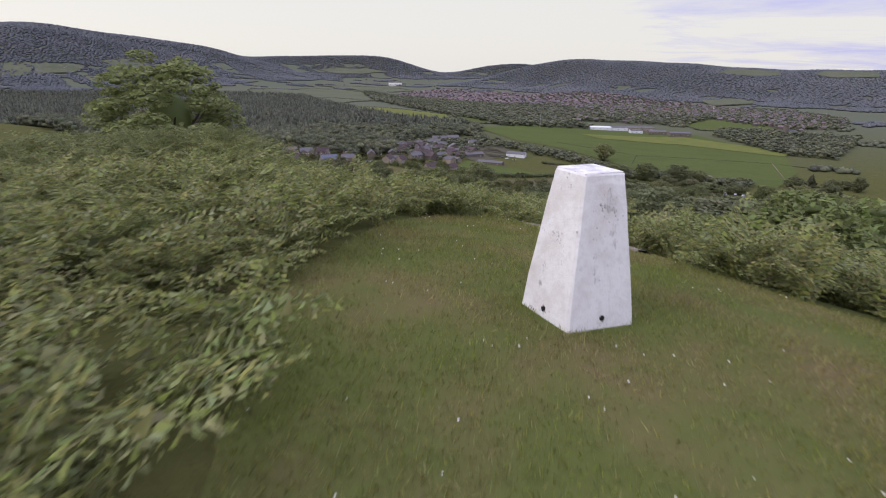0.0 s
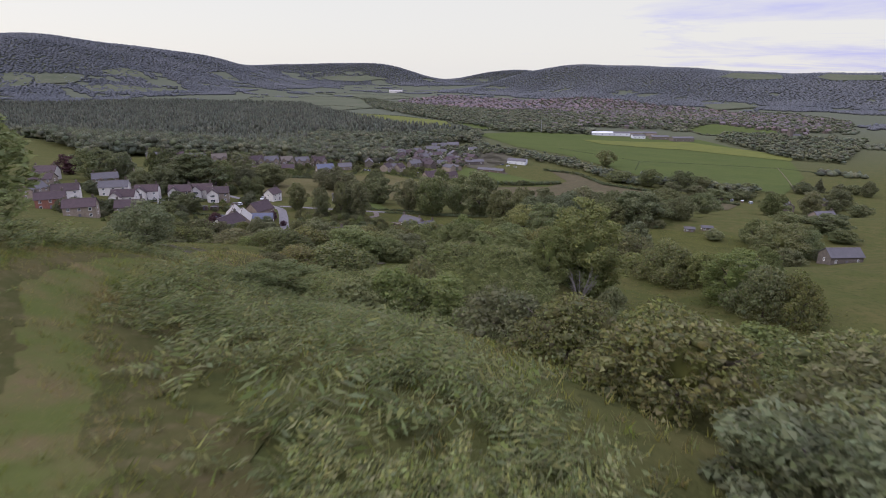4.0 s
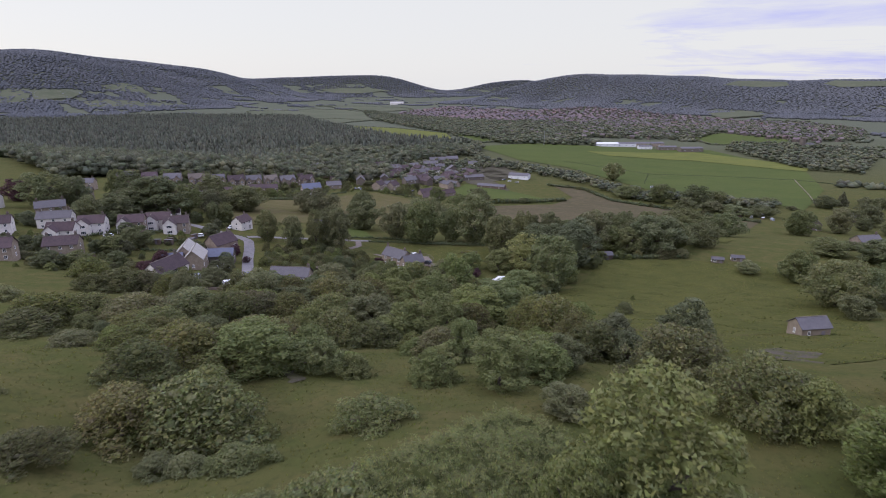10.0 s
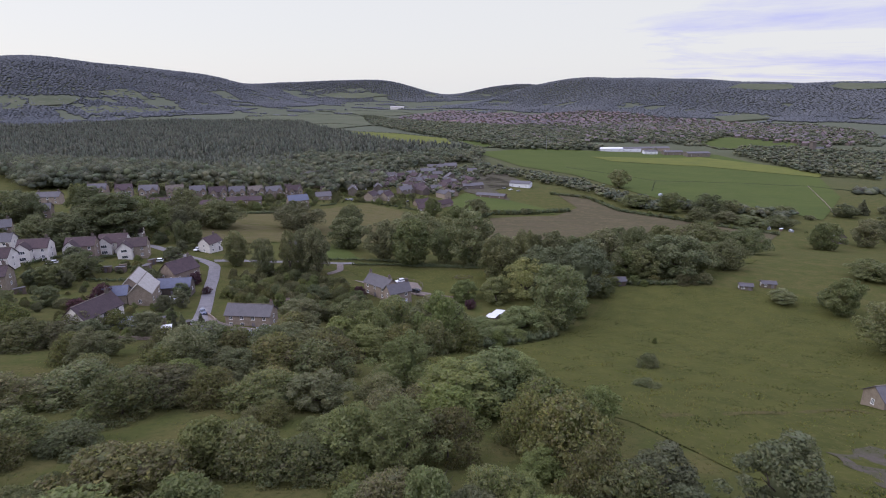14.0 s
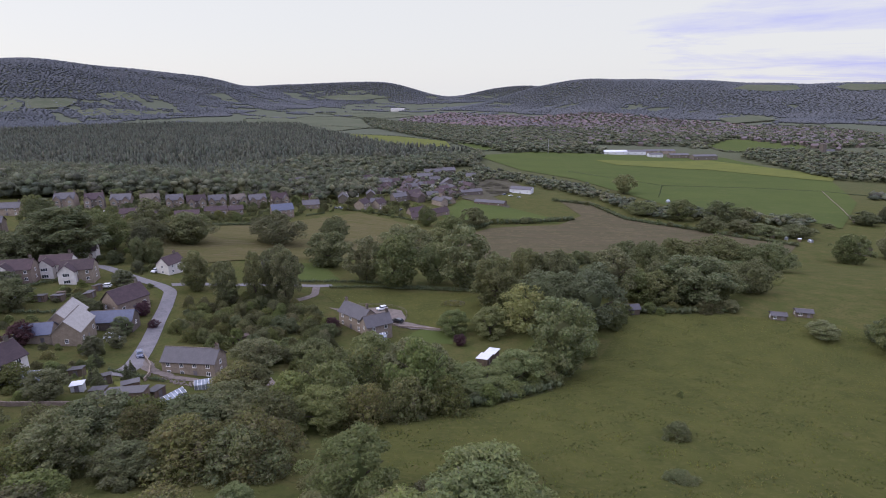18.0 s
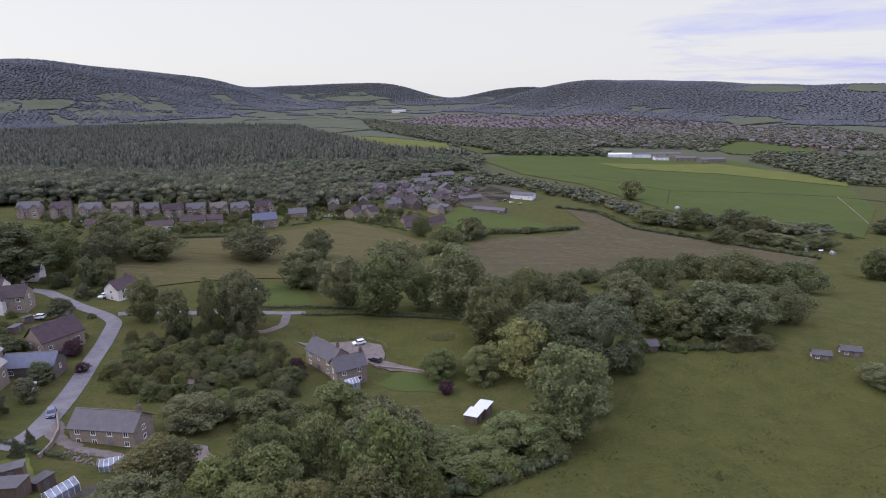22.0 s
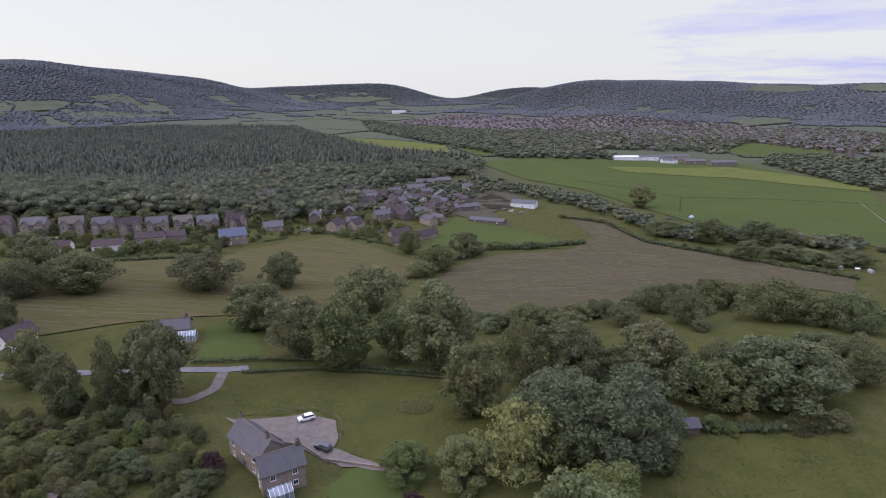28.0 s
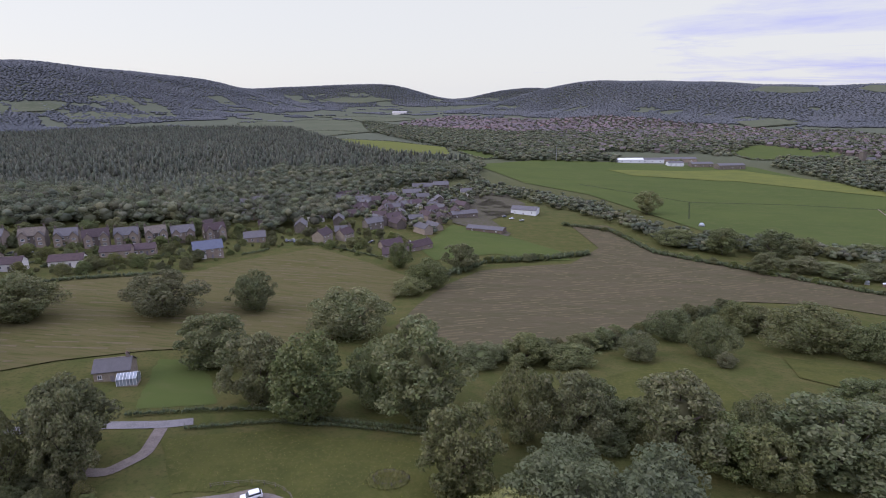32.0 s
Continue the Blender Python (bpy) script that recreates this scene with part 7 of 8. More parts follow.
# gardens of the village by the lane, and behind the villas
gx, gy = scatter(GARDENS, 5.6)
for x, y in zip(gx, gy):
    built = [o for o in HOUSE_SPOTS if (o[0] - x) ** 2 + (o[1] - y) ** 2 < 52]
    if built or near_line(np.array(x), np.array(y), LANE) < 4.0 or rng.uniform() < 0.42:
        continue
    kind = ("round_tree", "hawthorn_bush", "scrub_bush", "elder_bush", "elder_bush", "dark_tree")[int(rng.integers(6))]
    s = float(rng.uniform(1.4, 3.6) if kind != "dark_tree" else rng.uniform(4, 7))
    plant(kind, float(x), float(y), s, s * float(rng.uniform(0.8, 1.3)), "garden trees of the village")
gx, gy = scatter(VILLA_GARDENS, 7.6)
for x, y in zip(gx, gy):
    if [o for o in HOUSE_SPOTS if (o[0] - x) ** 2 + (o[1] - y) ** 2 < 75]:
        continue
    s = float(rng.choice((1.8, 2.4, 3.2, 4.2, 6.5)))
    plant(("round_tree", "hawthorn_bush", "elder_bush")[int(rng.integers(3))], float(x), float(y), s, s * float(rng.uniform(0.9, 1.4)), "garden trees by the villas")
# grass gaps and a stony path among the scrub
THICKET_GAPS = ((-1, 128.6, 5.5), (-21.3, 155.7, 4.5), (33, 125, 6), (-72, 195, 13), (-40, 178, 4), (-30, 120, 4))
SCRUB_PATH = ((-30.4, 150), (-27, 141), (-24.7, 135.4), (-19.5, 129), (-14.6, 123.6), (-9, 116))
strip("scrub_path", SCRUB_PATH, 1.7, M["rubble"], 0.14, "stony worn path winding down through the scrub", "path", 0.3)
# scrub thickets that cover the lower hillside
for outline, gap, tall in ((THICKET_A, 4.6, 3.0), (THICKET_C, 5.0, 2.6)):
    sx, sy = scatter(outline, gap)
    for x, y in zip(sx, sy):
        bare = min((x - a) ** 2 + (y - b) ** 2 - r * r for a, b, r in THICKET_GAPS) < 0 or near_line(np.array(x), np.array(y), SCRUB_PATH) < 2.6
        if bare or rng.uniform() < 0.5 + 0.45 * (float(ripple(x, y, 9, 3)) < 0.05):
            continue
        h = float(tall * rng.uniform(0.55, 1.35))
        plant(("hawthorn_bush", "scrub_bush", "elder_bush", "hawthorn_bush", "ash_tree", "elder_bush")[int(rng.integers(6))], float(x), float(y), h, h * float(rng.uniform(1.0, 1.5)), "hillside scrub")

# ---- bracken and grass near the start ----
def frond(length, pairs, wide, arch, fine=False):
    """One bracken frond: a bending stalk with pairs of leaflets. Vertices and triangles."""
    V, F = [], []
    stalk = []
    for k in range(pairs + 2):
        u = k / (pairs + 1)
        out = length * (0.25 * u + 0.75 * u ** 1.6) * arch
        up = length * (1.15 * u - 0.62 * arch * u ** 2.3)
        stalk.append(np.array((out, 0, up)))
    for k in range(len(stalk) - 1):
        s = 0.008 * (1 - k / len(stalk)) + 0.002
        i = len(V)
        V += [stalk[k] + (0, s, 0), stalk[k] - (0, s, 0), stalk[k + 1]]
        F.append((i, i + 1, i + 2))
    for k in range(1, pairs + 2):
        u = k / (pairs + 1)
        span = wide * math.sin(math.pi * (0.16 + 0.80 * u)) ** 0.8 * (1.15 - 0.6 * u)
        d = stalk[min(k + 1, pairs + 1)] - stalk[k - 1]
        d = d / np.linalg.norm(d)
        chord = length / pairs * 0.34
        for side in (-1, 1):
            tip = stalk[k] + np.array((d[0] * span * 0.35, side * span, d[2] * span * 0.35 - span * 0.22))
            if not fine:
                i = len(V)
                mid = (stalk[k] * 0.55 + tip * 0.45)
                V += [stalk[k], mid - d * chord * 0.55, tip, mid + d * chord * 0.6]
                F += [(i, i + 1, i + 3), (i + 1, i + 2, i + 3)]
                continue
            # small teeth along both sides of each leaflet
            for j in range(3):
                u0, u1 = j / 3, (j + 1.25) / 3
                a, b = stalk[k] * (1 - u0) + tip * u0, stalk[k] * (1 - min(u1, 1)) + tip * min(u1, 1)
                c = (a + b) / 2
                w = chord * (1.05 - 0.28 * j)
                i = len(V)
                V += [a, c - d * w + (b - a) * 0.25, b, c + d * w + (b - a) * 0.25]
                F += [(i, i + 1, i + 2), (i, i + 2, i + 3)]
    return np.array(V), np.array(F)


FRONDS = [frond(1.0, 17, 0.26, a, True) for a in (0.6, 0.85, 1.05)]
SMALL = [frond(1.0, 9, 0.3, a) for a in (0.8, 1.1)]


def heaps(x, y, high):
    """How far the bracken stands up in clumps."""
    return high * np.clip(0.42 + 0.75 * ripple(x, y, 0.5, 3) + 0.5 * ripple(x, y, 0.21, 7), 0, 1.4)


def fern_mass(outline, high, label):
    """Uneven sheet added between ground and fronds, dark for the shade inside bracken."""
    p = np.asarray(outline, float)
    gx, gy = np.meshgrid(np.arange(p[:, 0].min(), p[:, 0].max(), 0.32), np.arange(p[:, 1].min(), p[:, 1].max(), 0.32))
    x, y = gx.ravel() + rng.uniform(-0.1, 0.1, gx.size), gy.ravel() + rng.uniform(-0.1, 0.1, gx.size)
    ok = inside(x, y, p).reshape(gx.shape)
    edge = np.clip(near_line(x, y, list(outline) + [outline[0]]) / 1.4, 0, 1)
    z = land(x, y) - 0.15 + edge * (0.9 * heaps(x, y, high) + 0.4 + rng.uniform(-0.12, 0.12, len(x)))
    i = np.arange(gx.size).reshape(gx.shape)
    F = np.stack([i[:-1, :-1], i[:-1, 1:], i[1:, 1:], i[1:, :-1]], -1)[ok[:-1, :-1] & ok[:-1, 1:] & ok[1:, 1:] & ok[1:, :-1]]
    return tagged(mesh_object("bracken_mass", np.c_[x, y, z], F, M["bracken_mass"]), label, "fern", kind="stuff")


def fern_field(name, x, y, length, models, label, mat="bracken", each=4, mound=0.3, wave=0.75, heap=0.0):
    """Bracken plants at the given places: fronds that spread from each foot, taller in clumps, leaning down the wind."""
    tall = length * (1 + mound * ripple(x, y, wave, 3) + 0.15 * ripple(x, y, wave * 2.8, 5))
    lift = np.repeat(heaps(x, y, heap), each)
    x, y, tall = np.repeat(x, each), np.repeat(y, each), np.repeat(tall, each)
    n = len(x)
    x, y = x + rng.normal(scale=0.07, size=n), y + rng.normal(scale=0.07, size=n)
    which = rng.integers(len(models), size=n)
    V, F, at = [], [], 0
    for m, (fv, ff) in enumerate(models):
        k = which == m
        c = int(k.sum())
        if not c:
            continue
        a = rng.uniform(0, 6.28, c)
        lean, roll = rng.normal(0.1, 0.22, c), rng.normal(0, 0.3, c)
        s = tall[k] * rng.uniform(0.6, 1.2, c)
        v = np.repeat(fv[None], c, 0) * s[:, None, None]
        v = v + rng.normal(scale=0.012, size=v.shape)
        v[:, :, 2] += roll[:, None] * v[:, :, 1]
        ca, sa = np.cos(a)[:, None], np.sin(a)[:, None]
        vx = v[:, :, 0] + lean[:, None] * v[:, :, 2]
        X = vx * ca - v[:, :, 1] * sa + 0.16 * v[:, :, 2]
        Y = vx * sa + v[:, :, 1] * ca
        px, py = x[k], y[k]
        V.append(np.stack([X + px[:, None], Y + py[:, None], v[:, :, 2] + (land(px, py) + lift[k])[:, None]], -1).reshape(-1, 3))
        F.append((ff[None] + (np.arange(c) * len(fv))[:, None, None]).reshape(-1, 3) + at)
        at += c * len(fv)
    return tagged(mesh_object(name, np.vstack(V), np.vstack(F), M[mat]), label, "fern", kind="stuff")


def bracken_free(x, y):
    return inside(x, y, CLEARING) | inside(x, y, ((0.2, 5), (1.6, 4), (1.3, 6.6), (0.9, 8.2), (0.2, 8.4), (0.1, 6.6))) | (near_line(x, y, SOIL_PATH) < 0.75) | (near_line(x, y, TRAIL) < 1.15) | inside(x, y, ((-4.0, 12.5), (-1.6, 12.2), (0.3, 13.4), (0.0, 15.6), (-1.2, 17.4), (-2.6, 19.4), (-4.4, 21.5), (-5.2, 16))) & (ripple(x, y, 0.8, 5) < 0.45) | (x > 5.2 - 0.3 * (y - 13.4)) & (y > 10.5)


def spots(x0, x1, y0, y1, density):
    n = int((x1 - x0) * (y1 - y0) * density)
    return rng.uniform(x0, x1, n), rng.uniform(y0, y1, n)


x, y = spots(-9, 9, -4, 16, 5.4)
k = ~bracken_free(x, y) & (np.abs(x) < 3.2 + 0.62 * (y + 4.5))
k &= ~((x < -2.0) & (y < -2.2) & (x > -3.2))
path_off = np.minimum(near_line(x[k], y[k], SOIL_PATH), near_line(x[k], y[k], TRAIL))
fern_field("bracken", x[k], y[k], np.minimum(0.8, 0.38 + 0.3 * path_off) + 0.25 * ((x[k] > 2.2) & (y[k] < 5.5)), FRONDS, "thick green bracken round the hilltop clearing")
x, y = spots(-26, 26, 4, 40, 2.9)
k = ~bracken_free(x, y) & ~((np.abs(x) < 9) & (y < 16)) & (np.abs(x) < 4 + 0.85 * (y + 4))
fern_field("bracken", x[k], y[k], 0.85, SMALL, "thick green bracken along the crest", "bracken_mid")
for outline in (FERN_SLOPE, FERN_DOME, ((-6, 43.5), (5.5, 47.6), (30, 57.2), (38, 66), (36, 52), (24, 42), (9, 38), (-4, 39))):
    fern_mass(outline, 1.3, "added dark sheet for the shade inside the bracken stand")
    x, y = scatter(outline, 0.58)
    k = ripple(x, y, 2.0, 3) + rng.normal(scale=0.2, size=len(x)) > -0.85
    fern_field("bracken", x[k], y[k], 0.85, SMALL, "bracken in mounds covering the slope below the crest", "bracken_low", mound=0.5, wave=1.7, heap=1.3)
# grass blades in the clearing
x, y = spots(-3.5, 8, -5, 8, 1500)
k = inside(x, y, CLEARING) & (near_line(x, y, SOIL_PATH) > 0.3 + 0.1 * ripple(x, y, 0.4, 2)) & ~((np.abs(x - 0.16) < 0.33) & (np.abs(y - 0.39) < 0.33))
k &= ripple(x, y, 0.55, 4) + rng.normal(scale=0.3, size=len(x)) > -0.5
x, y = x[k], y[k]
n = len(x)
a = rng.uniform(0, 6.28, n)
h = rng.uniform(0.02, 0.06, n) * (1 + 0.5 * ripple(x, y, 0.7, 8))
w = rng.uniform(0.0025, 0.006, n)
lean = rng.normal(0, 0.5, (n, 2)) * h[:, None]
z = land(x, y) + 0.01
V = np.stack([np.c_[x - np.cos(a) * w, y - np.sin(a) * w, z], np.c_[x + np.cos(a) * w, y + np.sin(a) * w, z], np.c_[x + lean[:, 0], y + lean[:, 1], z + h]], 1).reshape(-1, 3)
tagged(mesh_object("grass", V, np.arange(3 * n).reshape(-1, 3), M["grass"]), "short hilltop grass, green with dry brown blades", "grass", kind="stuff")

# ---- tufts, swaths, fences and small things ----
def tufts(name, x, y, size, mat, label, blades=7, wide=1.0):
    """Tufts of grass blades as one mesh."""
    n = len(x) * blades
    x, y = np.repeat(x, blades), np.repeat(y, blades)
    size = np.repeat(size, blades) if np.ndim(size) else np.full(n, size)
    x, y = x + rng.normal(size=n) * size * 0.35, y + rng.normal(size=n) * size * 0.35
    a, h, w = rng.uniform(0, 6.28, n), size * rng.uniform(0.5, 1.1, n), size * rng.uniform(0.05, 0.12, n) * wide
    lean = rng.normal(0, 0.45, (n, 2)) * h[:, None]
    z = land(x, y)
    V = np.stack([np.c_[x - np.cos(a) * w, y - np.sin(a) * w, z], np.c_[x + np.cos(a) * w, y + np.sin(a) * w, z], np.c_[x + lean[:, 0], y + lean[:, 1], z + h]], 1).reshape(-1, 3)
    return tagged(mesh_object(name, V, np.arange(3 * n).reshape(-1, 3), M[mat]), label, "grass", kind="stuff")


x, y = scatter(HEATH, 0.55)
tufts("heath_tufts", x, y, 0.30 * (1 + 0.4 * ripple(x, y, 1.6, 2)), "dry", "dry brown grass tufts of the heath")
x, y = spots(-14, 12, 8, 48, 5)
tufts("crest_grass", x, y, 0.22, "grass", "rough grass along the crest")
x, y = spots(-12, 2, 9, 42, 260)
k = (near_line(x, y, TRAIL) < 1.3) & (near_line(x + 0.35, y, TRAIL) > 0.2)
tufts("trail_grass", x[k], y[k], 0.1, "grass", "short trodden grass of the crest trail", 3)
x, y = spots(-75, 62, 45, 140, 1.6)
k = (ripple(x, y, 4.2, 7) + rng.normal(scale=0.6, size=len(x)) > -0.3) & (np.abs(x - 8) < 12 + 0.85 * (y - 22))
tufts("hill_grass", x[k], y[k], 0.2, "tussock", "light tufts of hill grass", 4, 2.6)
x, y = spots(-70, 70, 140, 215, 1.0)
k = ripple(x, y, 4.2, 7) + rng.normal(scale=0.5, size=len(x)) > 0.0
tufts("hill_grass", x[k], y[k], 0.2, "tussock", "light tufts of hill grass", 4, 2.6)
x, y = scatter(SHEEP_FIELD, 0.85)
k = ripple(x, y, 3.2, 6) + rng.normal(scale=0.4, size=len(x)) > -0.1
tufts("tussocks", x[k], y[k], 0.36, "tussock", "rough tussocks in the sheep pasture", 4, 3.5)
k = ripple(x, y, 5.2, 9) + rng.normal(scale=0.35, size=len(x)) > 0.62
tufts("rushes", x[k], y[k], 0.42, "dark_tuft", "dark rush tufts in the sheep pasture", 4, 3.5)
x, y = scatter(PADDOCK, 1.3)
tufts("tussocks", x, y, 0.35, "tussock", "rough grass of the paddock", 3, 3.5)


def swaths(outline, gap, turn, label):
    """Rows of cut hay lying across a field."""
    p = np.asarray(outline, float)
    c, s = math.cos(turn), math.sin(turn)
    u, v = p[:, 0] * c + p[:, 1] * s, -p[:, 0] * s + p[:, 1] * c
    V, F, at = [], [], 0
    for row in np.arange(v.min(), v.max(), gap):
        row += rng.normal(scale=gap * 0.12)
        uu = np.arange(u.min(), u.max(), 2.6)
        vv = row + 0.9 * np.sin(uu / 31) + rng.normal(scale=0.12, size=len(uu))
        x, y = uu * c - vv * s, uu * s + vv * c
        ok = inside(x, y, p) & (rng.uniform(size=len(x)) > 0.22) & (ripple(x, y, 14, 3) + rng.normal(scale=0.3, size=len(x)) > -0.3)
        h, w = rng.uniform(0.08, 0.24, len(x)), rng.uniform(0.4, 0.8, len(x))
        z = land(x, y) + 0.36
        left, mid, right = np.c_[x + s * w, y - c * w, z], np.c_[x, y, z + h], np.c_[x - s * w, y + c * w, z]
        V.append(np.stack([left, mid, right], 1).reshape(-1, 3))
        i = np.nonzero(ok[:-1] & ok[1:])[0] * 3 + at
        F += [np.stack([i, i + 3, i + 4, i + 1], 1), np.stack([i + 1, i + 4, i + 5, i + 2], 1)]
        at += 3 * len(x)
    return tagged(mesh_object("hay_swaths", np.vstack(V), np.vstack(F), M["swath"]), label, "hay", kind="stuff")


swaths(HAY_RIGHT, 3.6, 0.42, "brown rows of cut hay lying in the field")
swaths(HAY_LEFT, 5.6, 0.16, "pale rows of cut hay lying in the field")


def post_mesh(h, r):
    v, f = limb([(0, 0, -0.3), (0, 0, h * 0.6), (0, 0, h)], [r, r, r * 0.85], 6)
    me = mesh_object("post", v, f, M["post"])
    data = me.data
    bpy.data.objects.remove(me)
    return data


POST = post_mesh(1.15, 0.07)


def fence(line, gap, rails, label, close=False):
    """Posts along a line with rails between them."""
    line = list(line) + ([line[0]] if close else [])
    q = smooth_line(line, gap)
    x0, y0 = float(q[0][0]), float(q[0][1])
    top = empty_at("fence", pose(x0, y0, float(land(x0, y0))), label, "fence")
    z0 = float(land(x0, y0))
    for i, (x, y) in enumerate(q):
        o = new("post", POST)
        o.parent = top
        o.matrix_basis = pose(x - x0, y - y0, float(land(x, y)) - z0 + 0.1, rng.normal(0, 2), rng.normal(0, 2), 0)
        if i + 1 < len(q):
            x1, y1 = q[i + 1]
            for h in rails:
                v, f = limb([(x - x0, y - y0, float(land(x, y)) - z0 + h + 0.1), (x1 - x0, y1 - y0, float(land(x1, y1)) - z0 + h + 0.1)], [0.035, 0.035], 4)
                mesh_object("rail", v, f, M["post"], top)
    return top


fence([(-14.5, 321.5), (-8, 324), (-2, 324.5), (3, 321), (5.5, 315), (5.0, 310)], 2.4, (0.5, 0.95), "timber post and rail fence round the gravel circle")
pond = [(22.4 + 4.6 * math.cos(a), 325.5 + 3.6 * math.sin(a)) for a in np.linspace(0, 6.28, 13)[:-1]]
fence(pond, 2.2, (0.45, 0.9), "timber fence ringing the reedy pond", True)
ground_patch("pond_reeds", pond, M["tussock"], 0.3, 1.5, "rank green reeds filling the fenced pond", "pond")
x, y = scatter(pond, 0.4)
tufts("reeds", x, y, 1.0, "tussock", "tall green reeds in the fenced pond", 6)


def dry_wall(line, height, label):
    """A dry-stone wall: courses of rough stones along a line."""
    q = smooth_line(line, 0.55)
    x0, y0 = float(q[0][0]), float(q[0][1])
    z0 = float(land(x0, y0))
    bm = bmesh.new()
    for (x, y), (x1, y1) in zip(q[:-1], q[1:]):
        a = math.atan2(y1 - y, x1 - x)
        z = float(land(x, y))
        for c in range(max(2, int(height / 0.26))):
            bmesh.ops.create_cube(bm, size=1, matrix=Matrix.Translation((x - x0 + rng.normal(0, 0.03), y - y0 + rng.normal(0, 0.03), z - z0 + 0.13 + c * 0.25)) @ Matrix.Rotation(a + rng.normal(0, 0.08), 4, "Z") @ Matrix.Diagonal((0.56 * rng.uniform(0.8, 1.1), 0.42 * rng.uniform(0.8, 1.1) - 0.03 * c, 0.27, 1)))
    me = bpy.data.meshes.new("stone_wall")
    bm.to_mesh(me)
    bm.free()
    me.materials.append(M["stone"])
    ob = new("stone_wall", me)
    ob.matrix_basis = pose(x0, y0, z0)
    return tagged(ob, label, "wall", kind="structure")


dry_wall([(-13, 309), (-8, 308), (-3, 307.5), (2, 303.5)], 1.0, "low stone garden wall between farmhouse and gravel circle")
dry_wall([(3, 302.5), (9, 301), (15, 299.5), (20, 298)], 0.9, "low stone wall along the farm drive")
dry_wall([(-58, 220), (-50, 217.5), (-42, 215), (-34, 214)], 1.1, "rough dry-stone wall below the vegetable plot")
dry_wall([(-90, 222), (-80, 218), (-68, 216), (-58, 220)], 1.1, "rough dry-stone wall below the village gardens")
dry_wall([(-66, 262), (-60, 254), (-56, 246), (-54, 240)], 1.2, "stone wall along the cottage track")
dry_wall(MEADOW_WALL, 1.6, "pale dry-stone wall across the meadow")
hedge(MEADOW_DITCH, 1.3, 2.6, "low dark hedge and ditch across the meadow", leaf=0.3)
hedge(MEADOW_FENCE, 1.2, 1.6, "short dark hedge in the meadow", leaf=0.3)

# bare dead bush on the slope
top = empty_at("dead_bush", pose(17.9, 70.3, float(land(17.9, 70.3)) - 0.1), "leafless bleached grey dead bush on the bracken slope", "bush")
for k in range(9):
    a, h = k * 0.7, rng.uniform(3.2, 5.0)
    r = rng.uniform(0.8, 2.3)
    pieces = [limb([(0, 0, 0), (math.cos(a) * r * 0.4, math.sin(a) * r * 0.4, h * 0.5), (math.cos(a) * r, math.sin(a) * r, h)], [0.07, 0.04, 0.012], 5)]
    for j in range(8):
        u = rng.uniform(0.35, 0.95)
        p0 = (math.cos(a) * r * u, math.sin(a) * r * u, h * u)
        b = a + rng.normal(0, 0.9)
        pieces.append(limb([p0, (p0[0] + math.cos(b) * 0.35, p0[1] + math.sin(b) * 0.35, p0[2] + 0.3), (p0[0] + math.cos(b) * 0.6, p0[1] + math.sin(b) * 0.6, p0[2] + 0.75)], [0.022, 0.014, 0.006], 4))
    v, f = joined(pieces)
    mesh_object("branch", v, f, M["dead"], top)

# lone bushes of the sheep field
plant("hawthorn_bush", 66.3, 217.0, 4.6, 5.2, "bushes in the sheep field")
plant("elder_bush", 78.0, 242.5, 2.2, 1.6, "bushes in the sheep field")
plant("scrub_bush", 58.0, 196.0, 2.4, 4.6, "bushes in the sheep field")

# building materials in the cottage yard
for k in range(16):
    x, y = float(rng.uniform(-37, -30)), float(rng.uniform(244, 250))
    top = empty_at("stone_stack", pose(x, y, float(land(x, y)) + 0.2, 0, 0, rng.uniform(0, 90)), "stack of pale building stone on a pallet in the yard", "building material", "stone stacks in the cottage yard")
    bm = bmesh.new()
    box(bm, -0.6, 0.6, -0.5, 0.5, 0, 0.14)
    part("pallet", bm, M["timber"], top)
    for j in range(int(rng.integers(2, 5))):
        bm = bmesh.new()
        box(bm, -0.55 + rng.normal(0, 0.04), 0.52, -0.45, 0.45 + rng.normal(0, 0.04), 0.15 + 0.24 * j, 0.37 + 0.24 * j, 0.02)
        part("stone", bm, M["gravel"], top)
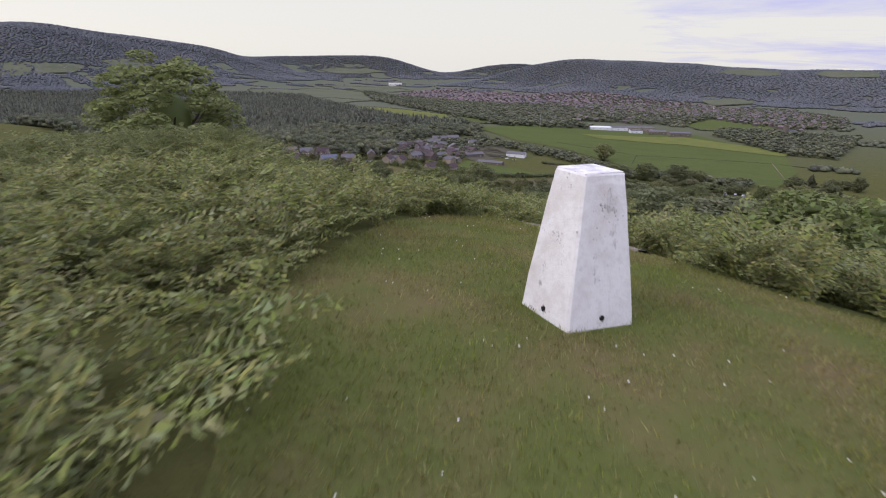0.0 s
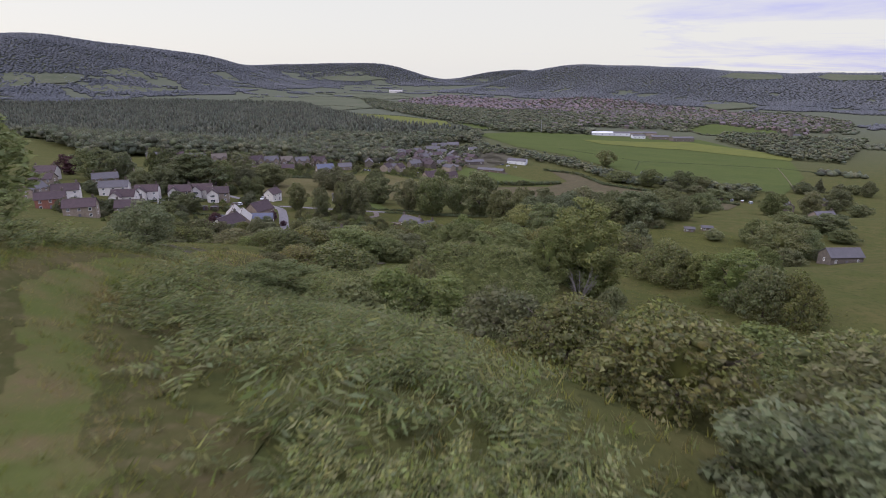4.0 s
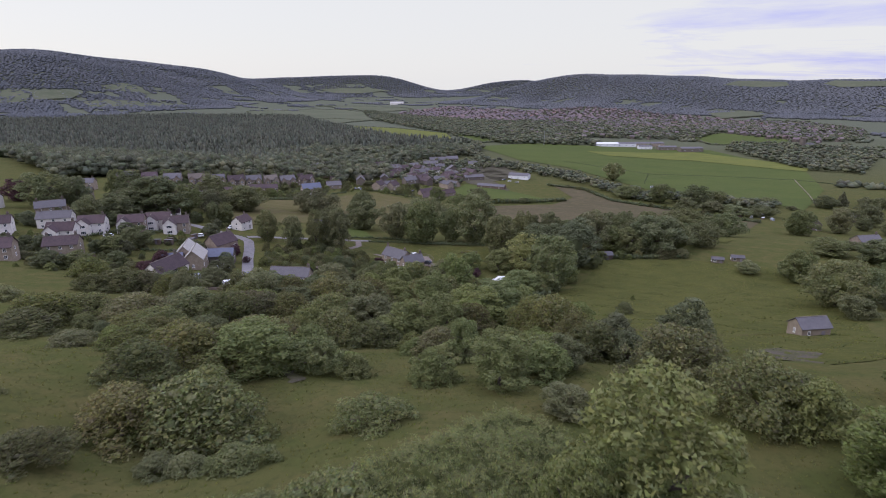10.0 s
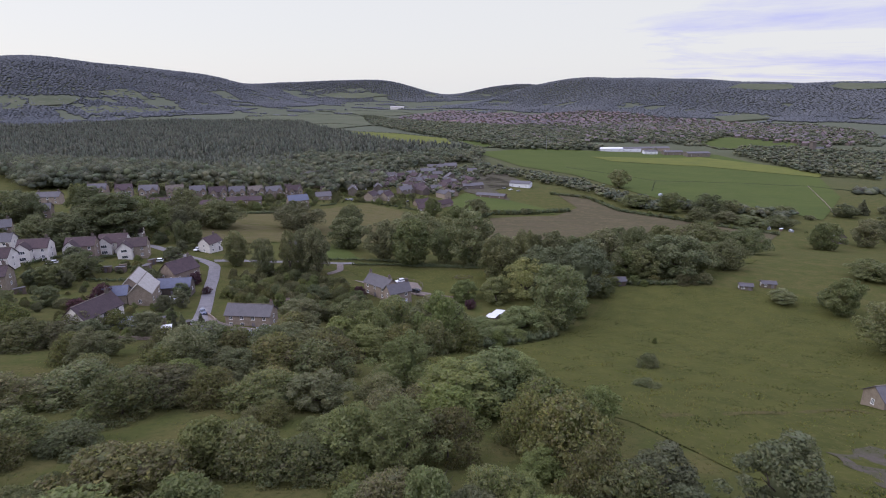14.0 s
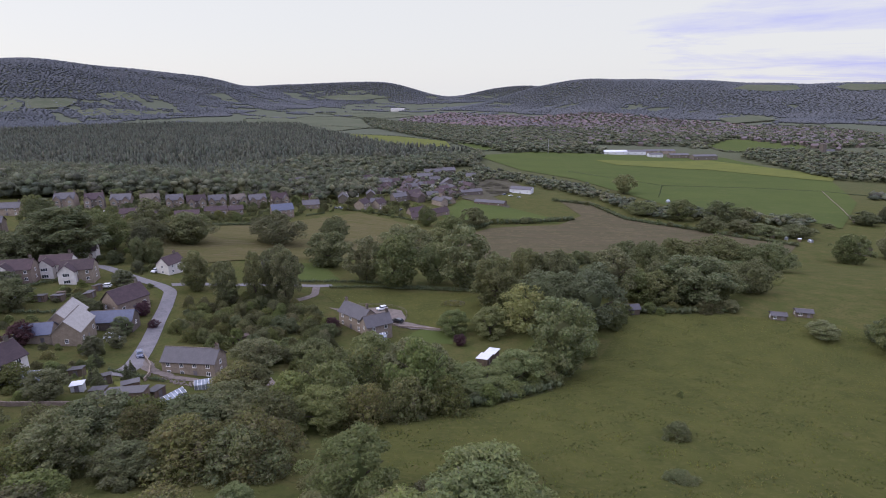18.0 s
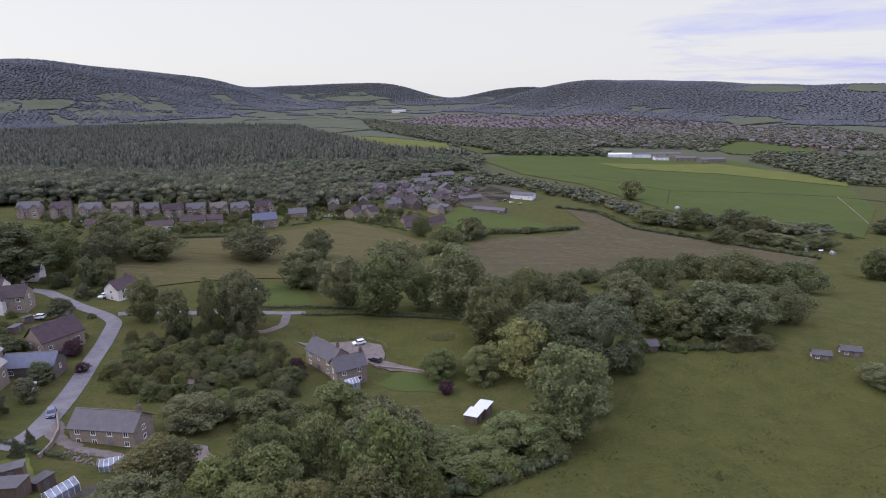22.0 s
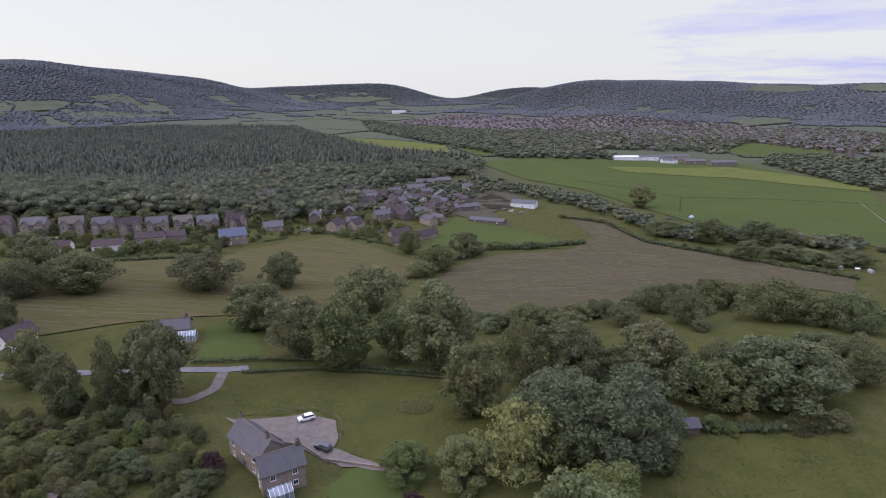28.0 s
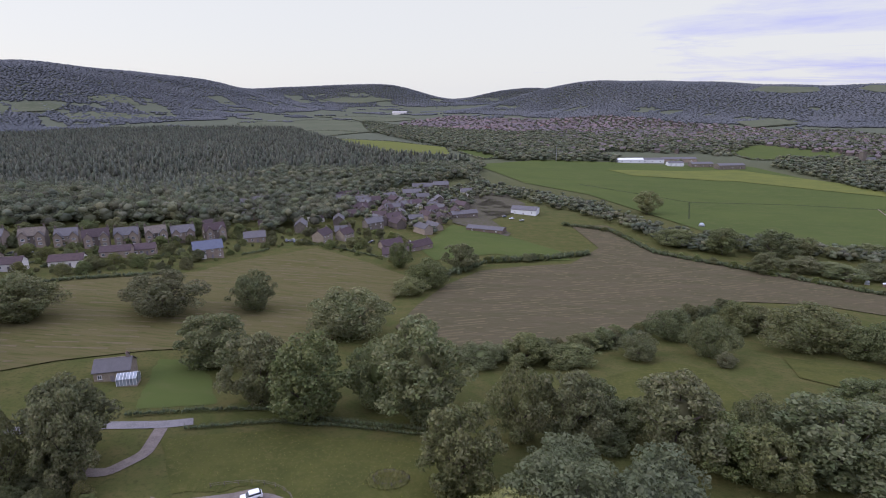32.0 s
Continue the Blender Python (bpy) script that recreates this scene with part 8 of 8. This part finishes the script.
# rubble along the track
x, y = spots(-52, -28, 234, 246, 1.6)
k = near_line(x, y, ((-52, 244), (-42, 241), (-30, 243))) < 2.2
x, y = x[k], y[k]
pieces = []
for px, py in zip(x, y):
    s = rng.uniform(0.12, 0.42)
    pieces.append((ICO1[0] * s * rng.uniform(0.6, 1.2, (12, 1)) + np.array((px, py, float(land(px, py)) + 0.1)), ICO1[1]))
v, f = joined(pieces)
tagged(mesh_object("rubble", v, f, M["gravel"]), "loose pale rubble beside the cottage track", "rubble", kind="stuff")
strip("cottage_track", ((-66, 261), (-58, 250), (-50, 246), (-40, 243.5), (-30, 246)), 3.0, M["gravel"], 0.18, "pale stony track to the cottage under repair", "track", 0.15)

# tall mast beyond the meadow, and a round white tank
top = empty_at("mast", pose(218.6, 1211.7, float(land(218.6, 1211.7))), "tall slim grey mast beyond the meadow", "mast")
v, f = limb([(0, 0, -1), (0, 0, 15), (0, 0, 30)], [0.7, 0.5, 0.35], 8)
mesh_object("pole", v, f, M["metal"], top)
top = empty_at("storage_dome", pose(263, 723, float(land(263, 723))), "small pale blue-white storage dome among trees", "tank")
bm = bmesh.new()
bmesh.ops.create_uvsphere(bm, u_segments=20, v_segments=10, radius=2.5, matrix=Matrix.Translation((0, 0, 1.4)))
part("dome", bm, M["plastic"], top)
bm = bmesh.new()
bmesh.ops.create_cone(bm, cap_ends=True, segments=20, radius1=2.6, radius2=2.6, depth=3, matrix=Matrix.Translation((0, 0, 0.2)))
part("base_ring", bm, M["metal"], top)

# clover heads and stones in the clearing
x, y = spots(-2, 5, -3, 6, 2.2)
k = inside(x, y, CLEARING) & ~((np.abs(x - 0.16) < 0.5) & (np.abs(y - 0.39) < 0.5))
pieces = [(ICO1[0] * rng.uniform(0.004, 0.009) + np.array((a, b, float(land(a, b)) + rng.uniform(0.04, 0.08))), ICO1[1]) for a, b in zip(x[k], y[k])]
v, f = joined(pieces)
tagged(mesh_object("clover_heads", v, f, M["petal"]), "tiny white clover heads in the grass", "flower", kind="stuff")

# the models themselves are not part of the place
for models in MODELS.values():
    for ob, _, _ in models:
        for o in list(ob.children) + [ob]:
            bpy.data.objects.remove(o)
